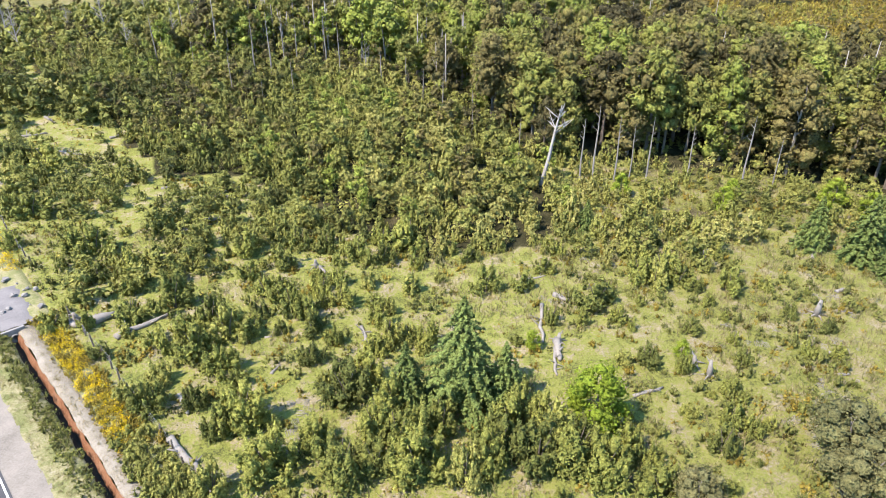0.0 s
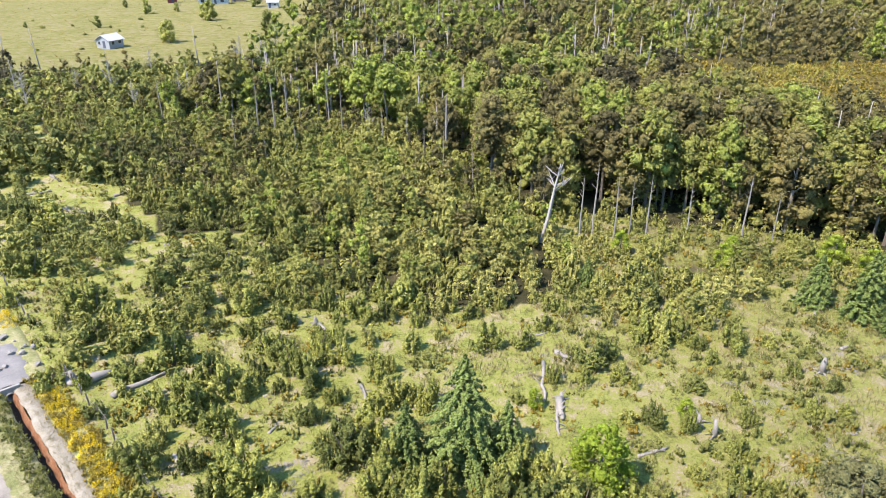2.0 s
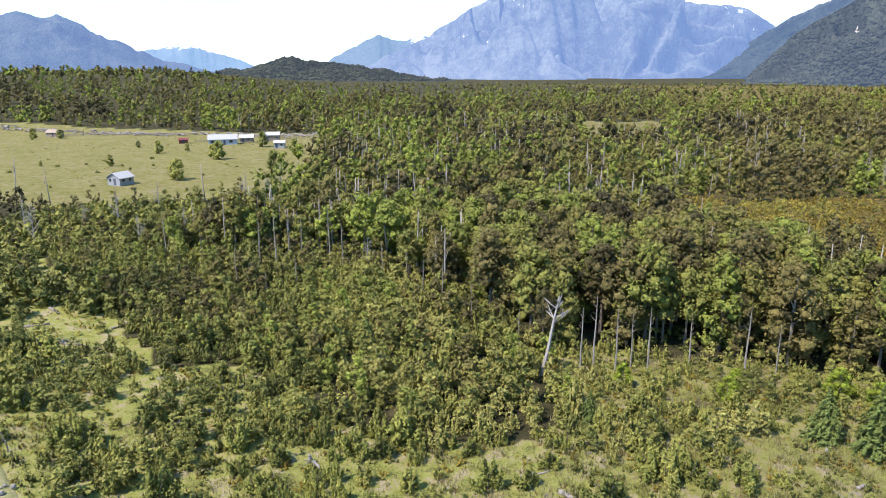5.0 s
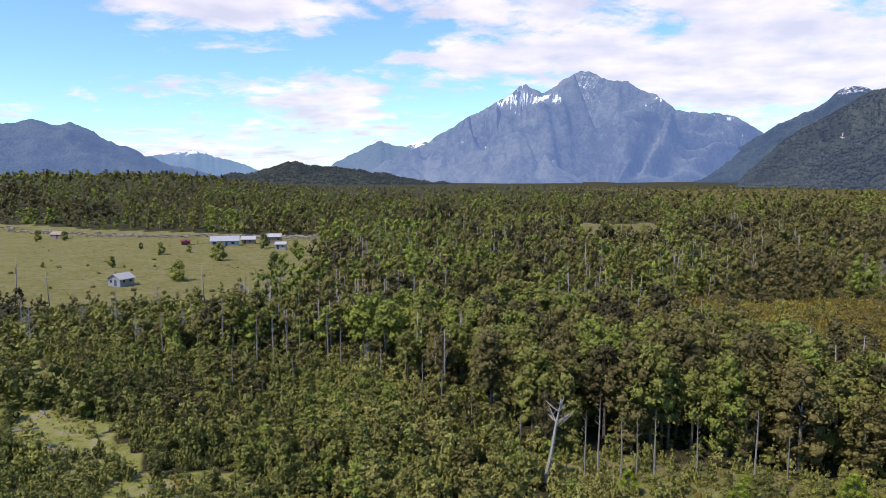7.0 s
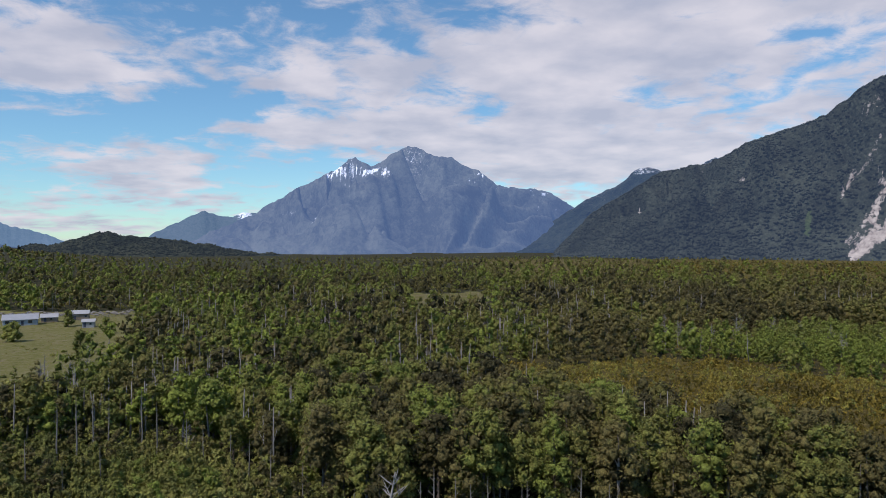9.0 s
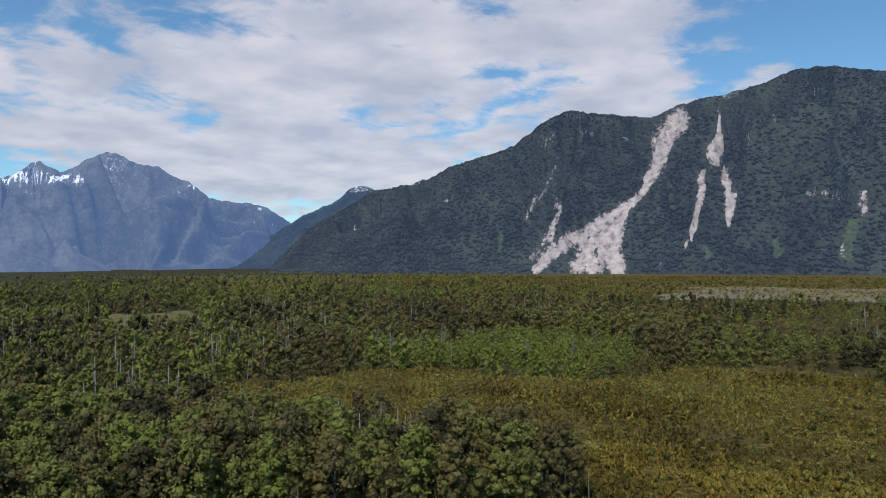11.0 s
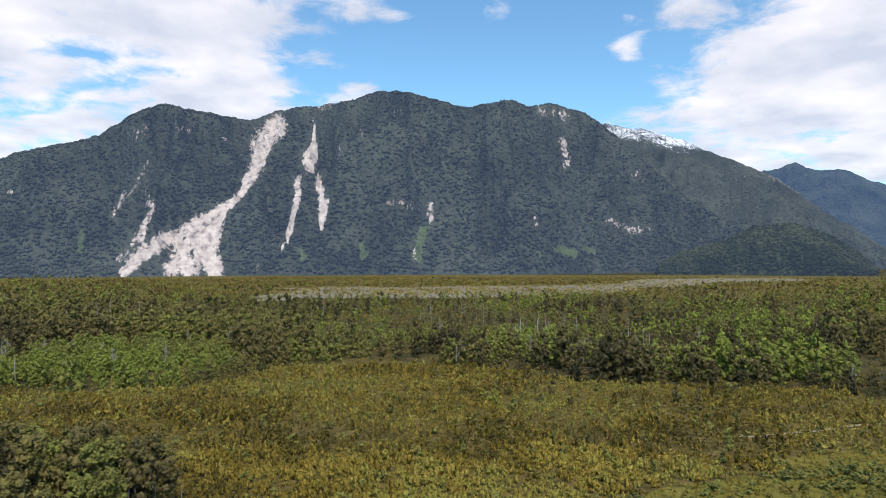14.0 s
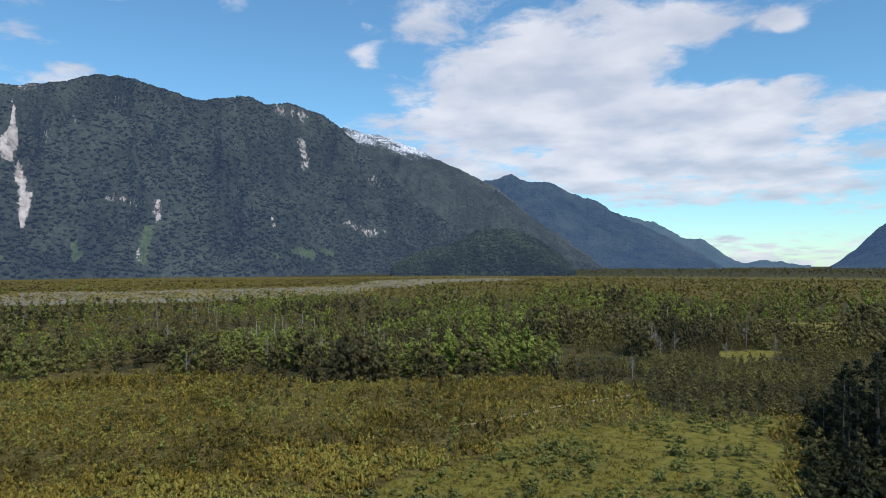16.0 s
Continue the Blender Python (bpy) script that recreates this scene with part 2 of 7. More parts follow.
# ---------------------------------------------------------------- mesh tools
def mesh_from(name, verts, faces, materials, tint=None, slots=None, smooth=False, extra=None):
    """A mesh from arrays; faces have 3 or 4 corners each."""
    verts, faces = np.asarray(verts, np.float32), np.asarray(faces, np.int32)
    me = bpy.data.meshes.new(name)
    n, k = faces.shape
    me.vertices.add(len(verts))
    me.vertices.foreach_set("co", verts.ravel())
    me.loops.add(n * k)
    me.loops.foreach_set("vertex_index", faces.ravel())
    me.polygons.add(n)
    me.polygons.foreach_set("loop_start", np.arange(0, n * k, k, dtype=np.int32))
    me.polygons.foreach_set("use_smooth", np.full(n, smooth))
    for m in materials:
        me.materials.append(m)
    if slots is not None:
        me.polygons.foreach_set("material_index", np.asarray(slots, np.int32))
    fields = dict(extra or {})
    if tint is not None:
        fields["tint"] = tint
    for key, value in fields.items():
        a = me.attributes.new(key, "FLOAT", "POINT")
        a.data.foreach_set("value", np.asarray(value, np.float32))
    me.update()
    me.validate()
    return me


def part(name, me, parent, label=""):
    ob = new(name, me)
    ob.parent = parent
    return tagged(ob, label)


def bm_mesh(name, bm, material, smooth=False):
    me = bpy.data.meshes.new(name)
    bm.to_mesh(me)
    bm.free()
    for p in me.polygons:
        p.use_smooth = smooth
    me.materials.append(material)
    return me


P = (1 + 5 ** 0.5) / 2


def unit(v):
    return v / np.maximum(np.linalg.norm(v, axis=-1, keepdims=True), 1e-6)


def leaf_faces(points, normals, size, rng, corners=4, slim=0.6, up=0.0):
    """One small leaf or leaf clump at each point; up: how far the sprays point upwards."""
    n = len(points)
    size = np.broadcast_to(size, (n,)) * rng.uniform(0.65, 1.35, n)
    way = rng.normal(size=(n, 3)) + np.array([0, 0, up])
    t = unit(way - (way * normals).sum(1, keepdims=True) * normals)
    b = np.cross(normals, t)
    a, b = t * size[:, None], b * (size * slim)[:, None]
    bend = normals * (size * 0.25)[:, None]
    if corners == 4:
        v = np.stack([points + a - bend, points + b, points - a - bend, points - b], 1)
    else:
        v = np.stack([points + a, points - 0.6 * a + b, points - 0.6 * a - b], 1)
    return v.reshape(-1, 3), np.arange(n * corners).reshape(n, corners)


def blob_points(centre, radii, n, rng, shell=0.45):
    d = unit(rng.normal(size=(n, 3)))
    r = (shell + (1 - shell) * rng.random(n) ** 0.6)[:, None]
    return np.asarray(centre) + d * r * np.asarray(radii), unit(d / np.asarray(radii))


ICO = [(-1, P, 0), (1, P, 0), (-1, -P, 0), (1, -P, 0), (0, -1, P), (0, 1, P), (0, -1, -P), (0, 1, -P), (P, 0, -1), (P, 0, 1), (-P, 0, -1), (-P, 0, 1)]
ICO_FACES = [(0, 11, 5), (0, 5, 1), (0, 1, 7), (0, 7, 10), (0, 10, 11), (1, 5, 9), (5, 11, 4), (11, 10, 2), (10, 7, 6), (7, 1, 8), (3, 9, 4), (3, 4, 2), (3, 2, 6), (3, 6, 8), (3, 8, 9), (4, 9, 5), (2, 4, 11), (6, 2, 10), (8, 6, 7), (9, 8, 1)]


def lump(centre, radii, rng):
    """A closed uneven leaf mass."""
    v = np.array(ICO) / np.hypot(1, P)
    q = Matrix.Rotation(rng.uniform(0, 6.28), 3, Vector(rng.normal(size=3)))
    v = v @ np.array(q) * rng.uniform(0.78, 1.16, (12, 1))
    return v * np.asarray(radii) + np.asarray(centre), np.array(ICO_FACES)


def tube(points, radii, sides=6):
    """Quads of a bent tapered stem through the points."""
    points, rings = np.asarray(points, float), []
    for i, p in enumerate(points):
        d = points[min(i + 1, len(points) - 1)] - points[max(i - 1, 0)]
        d = d / max(np.linalg.norm(d), 1e-6)
        ref = np.array([1.0, 0, 0]) if abs(d[0]) < 0.8 else np.array([0, 1.0, 0])
        a = np.cross(d, ref)
        a /= np.linalg.norm(a)
        b = np.cross(d, a)
        ang = np.arange(sides) * 2 * np.pi / sides
        rings.append(p + radii[i] * (np.cos(ang)[:, None] * a + np.sin(ang)[:, None] * b))
    v = np.concatenate(rings)
    f = []
    for i in range(len(points) - 1):
        for j in range(sides):
            k = (j + 1) % sides
            f.append((i * sides + j, i * sides + k, (i + 1) * sides + k, (i + 1) * sides + j))
    e = (len(points) - 1) * sides
    for base, flip in ((0, True), (e, False)):
        for j in range(1, sides - 1, 2):
            q = [base, base + j, base + j + 1, base + min(j + 2, sides - 1)]
            f.append(tuple(reversed(q)) if flip else tuple(q))
    return v, np.array([q for q in f])


def join(pieces):
    verts, faces, off = [], [], 0
    for v, f in pieces:
        verts.append(v)
        faces.append(np.asarray(f) + off)
        off += len(v)
    return np.concatenate(verts), np.concatenate(faces)


# ---------------------------------------------------------------- materials
def node_material(name):
    m = bpy.data.materials.new(name)
    m.use_nodes = True
    nt = m.node_tree
    return m, nt, nt.nodes["Principled BSDF"], nt.links.new


def noise_fac(nt, scale, detail=4, rough=0.55, vector=None):
    n = nt.nodes.new("ShaderNodeTexNoise")
    n.inputs["Scale"].default_value, n.inputs["Detail"].default_value, n.inputs["Roughness"].default_value = scale, detail, rough
    if vector is not None:
        nt.links.new(vector, n.inputs["Vector"])
    return n.outputs["Fac"]


def colour_ramp(nt, fac, stops):
    n = nt.nodes.new("ShaderNodeValToRGB")
    while len(n.color_ramp.elements) < len(stops):
        n.color_ramp.elements.new(0.5)
    for e, (p, c) in zip(n.color_ramp.elements, stops):
        e.position, e.color = p, (*c, 1)
    nt.links.new(fac, n.inputs[0])
    return n.outputs[0]


def blend(nt, fac, a, b, mode="MIX"):
    n = nt.nodes.new("ShaderNodeMix")
    n.data_type, n.blend_type = "RGBA", mode
    for key, v in (("Factor", fac), ("A", a), ("B", b)):
        if isinstance(v, (int, float)):
            n.inputs[key].default_value = v
        elif isinstance(v, tuple):
            n.inputs[key].default_value = (*v, 1)
        else:
            nt.links.new(v, n.inputs[key])
    return n.outputs["Result"]


def attribute(nt, name):
    n = nt.nodes.new("ShaderNodeAttribute")
    n.attribute_name = name
    return n.outputs["Fac"]


def position(nt):
    return nt.nodes.new("ShaderNodeNewGeometry").outputs["Position"]


def add_bump(nt, bsdf, fac, strength, distance):
    n = nt.nodes.new("ShaderNodeBump")
    n.inputs["Strength"].default_value, n.inputs["Distance"].default_value = strength, distance
    nt.links.new(fac, n.inputs["Height"])
    nt.links.new(n.outputs[0], bsdf.inputs["Normal"])


def surface(name, stops, scale, rough=0.9, fine=8.0, bump=0.3, depth=0.03, spec=0.2, detail=6):
    """A rough natural or painted surface whose colour wanders at two scales."""
    m, nt, bsdf, ln = node_material(name)
    pos = position(nt)
    coarse, grain = noise_fac(nt, scale, detail, 0.6, pos), noise_fac(nt, scale * fine, 4, 0.6, pos)
    fac = math_node(nt, "MULTIPLY_ADD", grain, 0.5, math_node(nt, "MULTIPLY", coarse, 0.6))
    ln(colour_ramp(nt, fac, stops), bsdf.inputs["Base Color"])
    bsdf.inputs["Roughness"].default_value, bsdf.inputs["Specular IOR Level"].default_value = rough, spec
    if bump:
        add_bump(nt, bsdf, grain, bump, depth)
    return m


def foliage(name, stops, source, thin=0.05, patch=0.35, grain=5.0):
    """Leaves: the tint of each plant, patches of it and single leaves vary."""
    m, nt, bsdf, ln = node_material(name)
    if source == "plant":
        tint = math_node(nt, "MULTIPLY", nt.nodes.new("ShaderNodeObjectInfo").outputs["Random"], 0.85)
    else:
        tint = attribute(nt, "tint")
    leaf = nt.nodes.new("ShaderNodeNewGeometry").outputs["Random Per Island"]
    patches = noise_fac(nt, 0.9, 3, 0.6, position(nt))
    f = math_node(nt, "ADD", tint, math_node(nt, "MULTIPLY_ADD", leaf, 0.1, -0.05))
    f = math_node(nt, "ADD", f, math_node(nt, "MULTIPLY_ADD", patches, patch, -patch / 2))
    col = colour_ramp(nt, f, stops)
    val = nt.nodes.new("ShaderNodeHueSaturation")
    # noise darkens the leaf colour in specks, painting in shaded gaps between leaves
    gap_speck = math_node(nt, "MULTIPLY_ADD", noise_fac(nt, grain * 0.8, 3, 0.8, position(nt)), 2.6, -0.4)
    gap_speck = math_node(nt, "MAXIMUM", gap_speck, 0.2)
    ln(math_node(nt, "MULTIPLY", math_node(nt, "MULTIPLY_ADD", leaf, 0.3, 0.95), gap_speck), val.inputs["Value"])
    ln(col, val.inputs["Color"])
    ln(val.outputs[0], bsdf.inputs["Base Color"])
    bsdf.inputs["Roughness"].default_value, bsdf.inputs["Specular IOR Level"].default_value = 0.65, 0.15
    add_bump(nt, bsdf, noise_fac(nt, grain, 4, 0.7, position(nt)), 1.0, 1.6 / grain)
    tr = nt.nodes.new("ShaderNodeBsdfTranslucent")
    ln(val.outputs[0], tr.inputs["Color"])
    mix = nt.nodes.new("ShaderNodeMixShader")
    mix.inputs[0].default_value = thin
    ln(bsdf.outputs[0], mix.inputs[1])
    ln(tr.outputs[0], mix.inputs[2])
    ln(mix.outputs[0], nt.nodes["Material Output"].inputs["Surface"])
    return m


SHRUB_STOPS = [(0.0, (0.1, 0.108, 0.032)), (0.35, (0.188, 0.196, 0.05)), (0.65, (0.258, 0.26, 0.062)), (1.0, (0.31, 0.292, 0.085))]
CANOPY_STOPS = [(0.0, (0.06, 0.054, 0.0245)), (0.2, (0.12, 0.104, 0.039)), (0.36, (0.178, 0.15, 0.05)), (0.5, (0.19, 0.178, 0.047)), (0.66, (0.202, 0.214, 0.05)), (0.84, (0.208, 0.246, 0.045)), (1.0, (0.25, 0.295, 0.05))]
SCRUB_STOPS = [(0.0, (0.085, 0.07, 0.013)), (0.3, (0.19, 0.145, 0.022)), (0.65, (0.278, 0.205, 0.034)), (0.85, (0.3, 0.236, 0.045)), (1.0, (0.285, 0.258, 0.052))]
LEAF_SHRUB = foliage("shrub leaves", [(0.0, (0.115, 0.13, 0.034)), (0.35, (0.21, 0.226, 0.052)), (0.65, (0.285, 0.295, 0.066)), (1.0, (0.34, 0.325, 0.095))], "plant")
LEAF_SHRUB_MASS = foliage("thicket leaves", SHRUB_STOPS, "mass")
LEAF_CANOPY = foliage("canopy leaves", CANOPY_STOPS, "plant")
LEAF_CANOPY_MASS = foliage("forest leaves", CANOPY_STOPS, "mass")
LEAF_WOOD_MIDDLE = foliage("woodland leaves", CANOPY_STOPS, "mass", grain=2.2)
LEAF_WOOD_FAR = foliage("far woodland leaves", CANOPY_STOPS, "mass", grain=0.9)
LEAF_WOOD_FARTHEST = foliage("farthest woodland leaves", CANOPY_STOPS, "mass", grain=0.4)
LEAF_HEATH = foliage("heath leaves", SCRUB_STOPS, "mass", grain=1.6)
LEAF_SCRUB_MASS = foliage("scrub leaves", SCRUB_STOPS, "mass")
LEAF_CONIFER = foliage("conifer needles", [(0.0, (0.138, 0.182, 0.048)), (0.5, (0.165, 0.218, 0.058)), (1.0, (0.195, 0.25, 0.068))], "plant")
LEAF_BRIGHT = foliage("bright leaves", [(0.0, (0.245, 0.32, 0.034)), (1.0, (0.31, 0.385, 0.05))], "plant", 0.35)
# two very dark leaf colours: a cloud shadow over the field's edge painted in
LEAF_SHADE_MASS = foliage("bush leaves in painted shade", [(0.0, (0.022, 0.026, 0.011)), (0.5, (0.05, 0.055, 0.02)), (1.0, (0.085, 0.088, 0.03))], "mass", 0.1)
LEAF_SHADED = foliage("cypress leaves in painted shade", [(0.0, (0.014, 0.02, 0.010)), (1.0, (0.038, 0.046, 0.02))], "plant", 0.1)
LEAF_GREY = foliage("grey-green leaves", [(0.0, (0.14, 0.14, 0.055)), (1.0, (0.2, 0.185, 0.075))], "plant")
LEAF_YELLOW = foliage("yellow blossom", [(0.0, (0.7, 0.5, 0.015)), (0.6, (0.8, 0.6, 0.02)), (1.0, (0.4, 0.34, 0.09))], "mass", 0.2, 0.35, 9.0)
GRASS_MASS = foliage("grass blades", [(0.0, (0.128, 0.16, 0.04)), (0.4, (0.208, 0.216, 0.064)), (0.7, (0.304, 0.264, 0.12)), (1.0, (0.36, 0.304, 0.16))], "mass", 0.3, 0.5)
BARK_PALE = surface("pale bark", [(0.2, (0.128, 0.112, 0.0928)), (0.55, (0.218, 0.198, 0.173)), (0.85, (0.294, 0.275, 0.25))], 1.2, 0.85, 9, 0.4, 0.02)
BARK_WHITE = surface("bleached white bark", [(0.2, (0.19, 0.172, 0.15)), (0.55, (0.3, 0.28, 0.255)), (0.85, (0.38, 0.36, 0.335))], 1.2, 0.85, 9, 0.3, 0.02)
BARK_DARK = surface("dark bark", [(0.2, (0.07, 0.055, 0.045)), (0.6, (0.15, 0.125, 0.1)), (0.9, (0.26, 0.23, 0.2))], 1.5, 0.9, 8, 0.5, 0.03)
DEAD_WOOD = surface("weathered dead wood", [(0.2, (0.106, 0.0926, 0.0768)), (0.5, (0.206, 0.19, 0.167)), (0.85, (0.319, 0.298, 0.269))], 1.6, 0.85, 10, 0.5, 0.02)
TWIG_GREY = surface("grey dead twigs", [(0.3, (0.18, 0.162, 0.145)), (0.7, (0.34, 0.315, 0.29))], 2.0, 0.9, 6, 0)


def ground_material():
    m, nt, bsdf, ln = node_material("pasture and forest floor")
    pos = position(nt)
    broad, mid, fine = noise_fac(nt, 0.09, 5, 0.6, pos), noise_fac(nt, 0.45, 6, 0.65, pos), noise_fac(nt, 4.5, 6, 0.8, pos)
    f = math_node(nt, "ADD", math_node(nt, "MULTIPLY", mid, 0.5), math_node(nt, "MULTIPLY", fine, 0.5))
    f = math_node(nt, "MULTIPLY_ADD", f, 2.3, -0.65)
    grass = colour_ramp(nt, f, [(0.24, (0.08, 0.082, 0.034)), (0.36, (0.185, 0.2, 0.05)), (0.46, (0.245, 0.27, 0.062)), (0.54, (0.262, 0.255, 0.08)), (0.62, (0.3, 0.255, 0.145)), (0.78, (0.37, 0.325, 0.24))])
    dry = colour_ramp(nt, math_node(nt, "ADD", math_node(nt, "MULTIPLY", broad, 0.5), math_node(nt, "MULTIPLY", f, 0.5)),
                      [(0.38, (0.108, 0.102, 0.0307)), (0.5, (0.148, 0.13, 0.0459)), (0.6, (0.184, 0.153, 0.082))])
    grass = blend(nt, math_node(nt, "MULTIPLY", attribute(nt, "dry"), 1.0), grass, dry)
    litter_shade = colour_ramp(nt, f, [(0.3, (0.0225, 0.024, 0.0105)), (0.55, (0.0525, 0.0488, 0.0225)), (0.75, (0.09, 0.075, 0.0375))])
    moor = colour_ramp(nt, f, [(0.3, (0.0389, 0.034, 0.010)), (0.5, (0.113, 0.09, 0.026)), (0.7, (0.194, 0.145, 0.052))])
    marsh = colour_ramp(nt, f, [(0.3, (0.12, 0.108, 0.07)), (0.5, (0.2, 0.18, 0.125)), (0.7, (0.27, 0.245, 0.185))])
    edge = math_node(nt, "ADD", math_node(nt, "MULTIPLY_ADD", mid, 0.8, -0.4), math_node(nt, "MULTIPLY_ADD", broad, 1.2, -0.6))

    def mask(name):
        a = math_node(nt, "ADD", attribute(nt, name), edge)
        n = nt.nodes.new("ShaderNodeMapRange")
        n.inputs["From Min"].default_value, n.inputs["From Max"].default_value = 0.35, 0.65
        ln(a, n.inputs["Value"])
        return n.outputs[0]

    moss = colour_ramp(nt, f, [(0.3, (0.0468, 0.042, 0.0143)), (0.44, (0.148, 0.131, 0.023)), (0.56, (0.205, 0.184, 0.032)), (0.72, (0.215, 0.18, 0.056))])
    col = blend(nt, mask("moss"), grass, moss)
    col = blend(nt, mask("moor"), col, moor)
    col = blend(nt, mask("marsh"), col, marsh)
    col = blend(nt, mask("litter_shade"), col, litter_shade)
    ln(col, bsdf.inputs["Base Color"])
    bsdf.inputs["Roughness"].default_value, bsdf.inputs["Specular IOR Level"].default_value = 0.95, 0.1
    add_bump(nt, bsdf, f, 0.8, 0.3)
    return m


GROUND = ground_material()


def build_ground():
    az = np.concatenate([np.arange(-46, 134, 0.9), np.arange(134, 314, 6.0)])
    rings = np.concatenate([[3.0, 8.0, 14.0], np.geomspace(19, 4900, 250)])
    a, r = np.meshgrid(np.radians(az), rings)
    x, y = np.sin(a) * r, np.cos(a) * r
    n = len(az)
    x, y = np.append(x.ravel(), 0.0), np.append(y.ravel(), 0.0)
    z = ground_height(x, y)
    i, j = np.meshgrid(np.arange(len(rings) - 1), np.arange(n), indexing="ij")
    k = (j + 1) % n
    faces = np.stack([i * n + j, (i + 1) * n + j, (i + 1) * n + k, i * n + k], -1).reshape(-1, 4)
    c, j = len(x) - 1, np.arange(0, n, 2)
    cap = np.stack([np.full(len(j), c), j, (j + 1) % n, (j + 2) % n], -1)
    zone = zone_of(x, y)
    rr = np.hypot(x, y)
    extra = {
        # forest floor; its half strength paints shade into gaps between the far trees
        "litter_shade": np.where(zone == 13, 0.35, np.where(np.isin(zone, (8, 9, 10)) & (rr < 700), 0.55, 0.0)) + (np.isin(zone, (2, 3, 12, 14)) | (rr > 1700)) * 1.0,
        "moor": np.where(zone == 6, 0.3, np.isin(zone, (5, 8, 9, 10)) * 1.0),
        "marsh": (zone == 7) * 1.0,
        "moss": ((zone == 6) | (zone == 4) & (rr > 180) & (x > 60) & (y < 0)) * 1.0,
        "dry": np.where(zone == 4, np.where(x > 40, 1.0, 0.75), np.clip((x - 5) / 20, 0, 1) * 0.25 * (rr < 120)),
    }
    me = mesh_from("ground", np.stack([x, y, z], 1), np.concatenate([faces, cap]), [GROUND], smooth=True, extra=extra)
    tagged(new("ground", me), "yellow-green rough pasture and forest floor of a flat valley", "ground", kind="structure")


build_ground()

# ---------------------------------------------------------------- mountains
def mountain_material(name, wood, rock, snow, haze_glow, patch=0.02, crown=0.1, relief=0.6):
    """Wooded rock with bare scars and snow; a bluish air haze is painted in as emission."""
    m, nt, bsdf, ln = node_material(name)
    pos = position(nt)
    f = math_node(nt, "ADD", math_node(nt, "MULTIPLY", noise_fac(nt, patch * 0.6, 6, 0.6, pos), 0.4), math_node(nt, "MULTIPLY", noise_fac(nt, patch * 7, 4, 0.75, pos), 0.6))
    crowns = nt.nodes.new("ShaderNodeTexVoronoi")
    crowns.inputs["Scale"].default_value = crown
    ln(pos, crowns.inputs["Vector"])
    tops = math_node(nt, "MULTIPLY_ADD", crowns.outputs["Distance"], -1.0, 1.0)
    f = math_node(nt, "ADD", f, math_node(nt, "MULTIPLY_ADD", crowns.outputs["Color"], 0.16, -0.08))
    f = math_node(nt, "ADD", f, math_node(nt, "MULTIPLY_ADD", noise_fac(nt, patch * 0.22, 4, 0.65, pos), 0.5, -0.25))
    forest = colour_ramp(nt, f, [(0.38, wood[0]), (0.5, wood[1]), (0.62, wood[2])])
    stone = colour_ramp(nt, noise_fac(nt, patch * 3, 8, 0.7, pos), [(0.34, rock[0]), (0.46, rock[1]), (0.62, rock[2])])

    def mask(key, spread, lo=0.42, hi=0.58):
        a = math_node(nt, "ADD", attribute(nt, key), math_node(nt, "MULTIPLY_ADD", noise_fac(nt, patch * 5, 8, 0.75, pos), spread, -spread / 2))
        n = nt.nodes.new("ShaderNodeMapRange")
        n.inputs["From Min"].default_value, n.inputs["From Max"].default_value = lo, hi
        ln(a, n.inputs["Value"])
        return n.outputs[0]

    bared = mask("rock", 1.5, 0.45, 0.55)
    meadow = colour_ramp(nt, f, [(0.38, (0.042, 0.058, 0.026)), (0.62, (0.085, 0.108, 0.045))])
    forest = blend(nt, mask("grass", 0.8), forest, meadow)
    col = blend(nt, bared, forest, stone)
    wooded = math_node(nt, "MULTIPLY_ADD", bared, -0.75, 1.0)
    tops = math_node(nt, "MULTIPLY_ADD", noise_fac(nt, crown * 2, 3, 0.7, pos), 0.5, tops)
    add_bump(nt, bsdf, math_node(nt, "MULTIPLY", tops, wooded), relief, 0.75 / crown)
    col = blend(nt, mask("snow", 1.3), col, snow)
    ln(col, bsdf.inputs["Base Color"])
    bsdf.inputs["Roughness"].default_value, bsdf.inputs["Specular IOR Level"].default_value = 0.95, 0.05
    # aerial haze put in as surface emission; the slopes are no light source
    bsdf.inputs["Emission Color"].default_value, bsdf.inputs["Emission Strength"].default_value = (*haze_glow, 1), 1.0
    return m


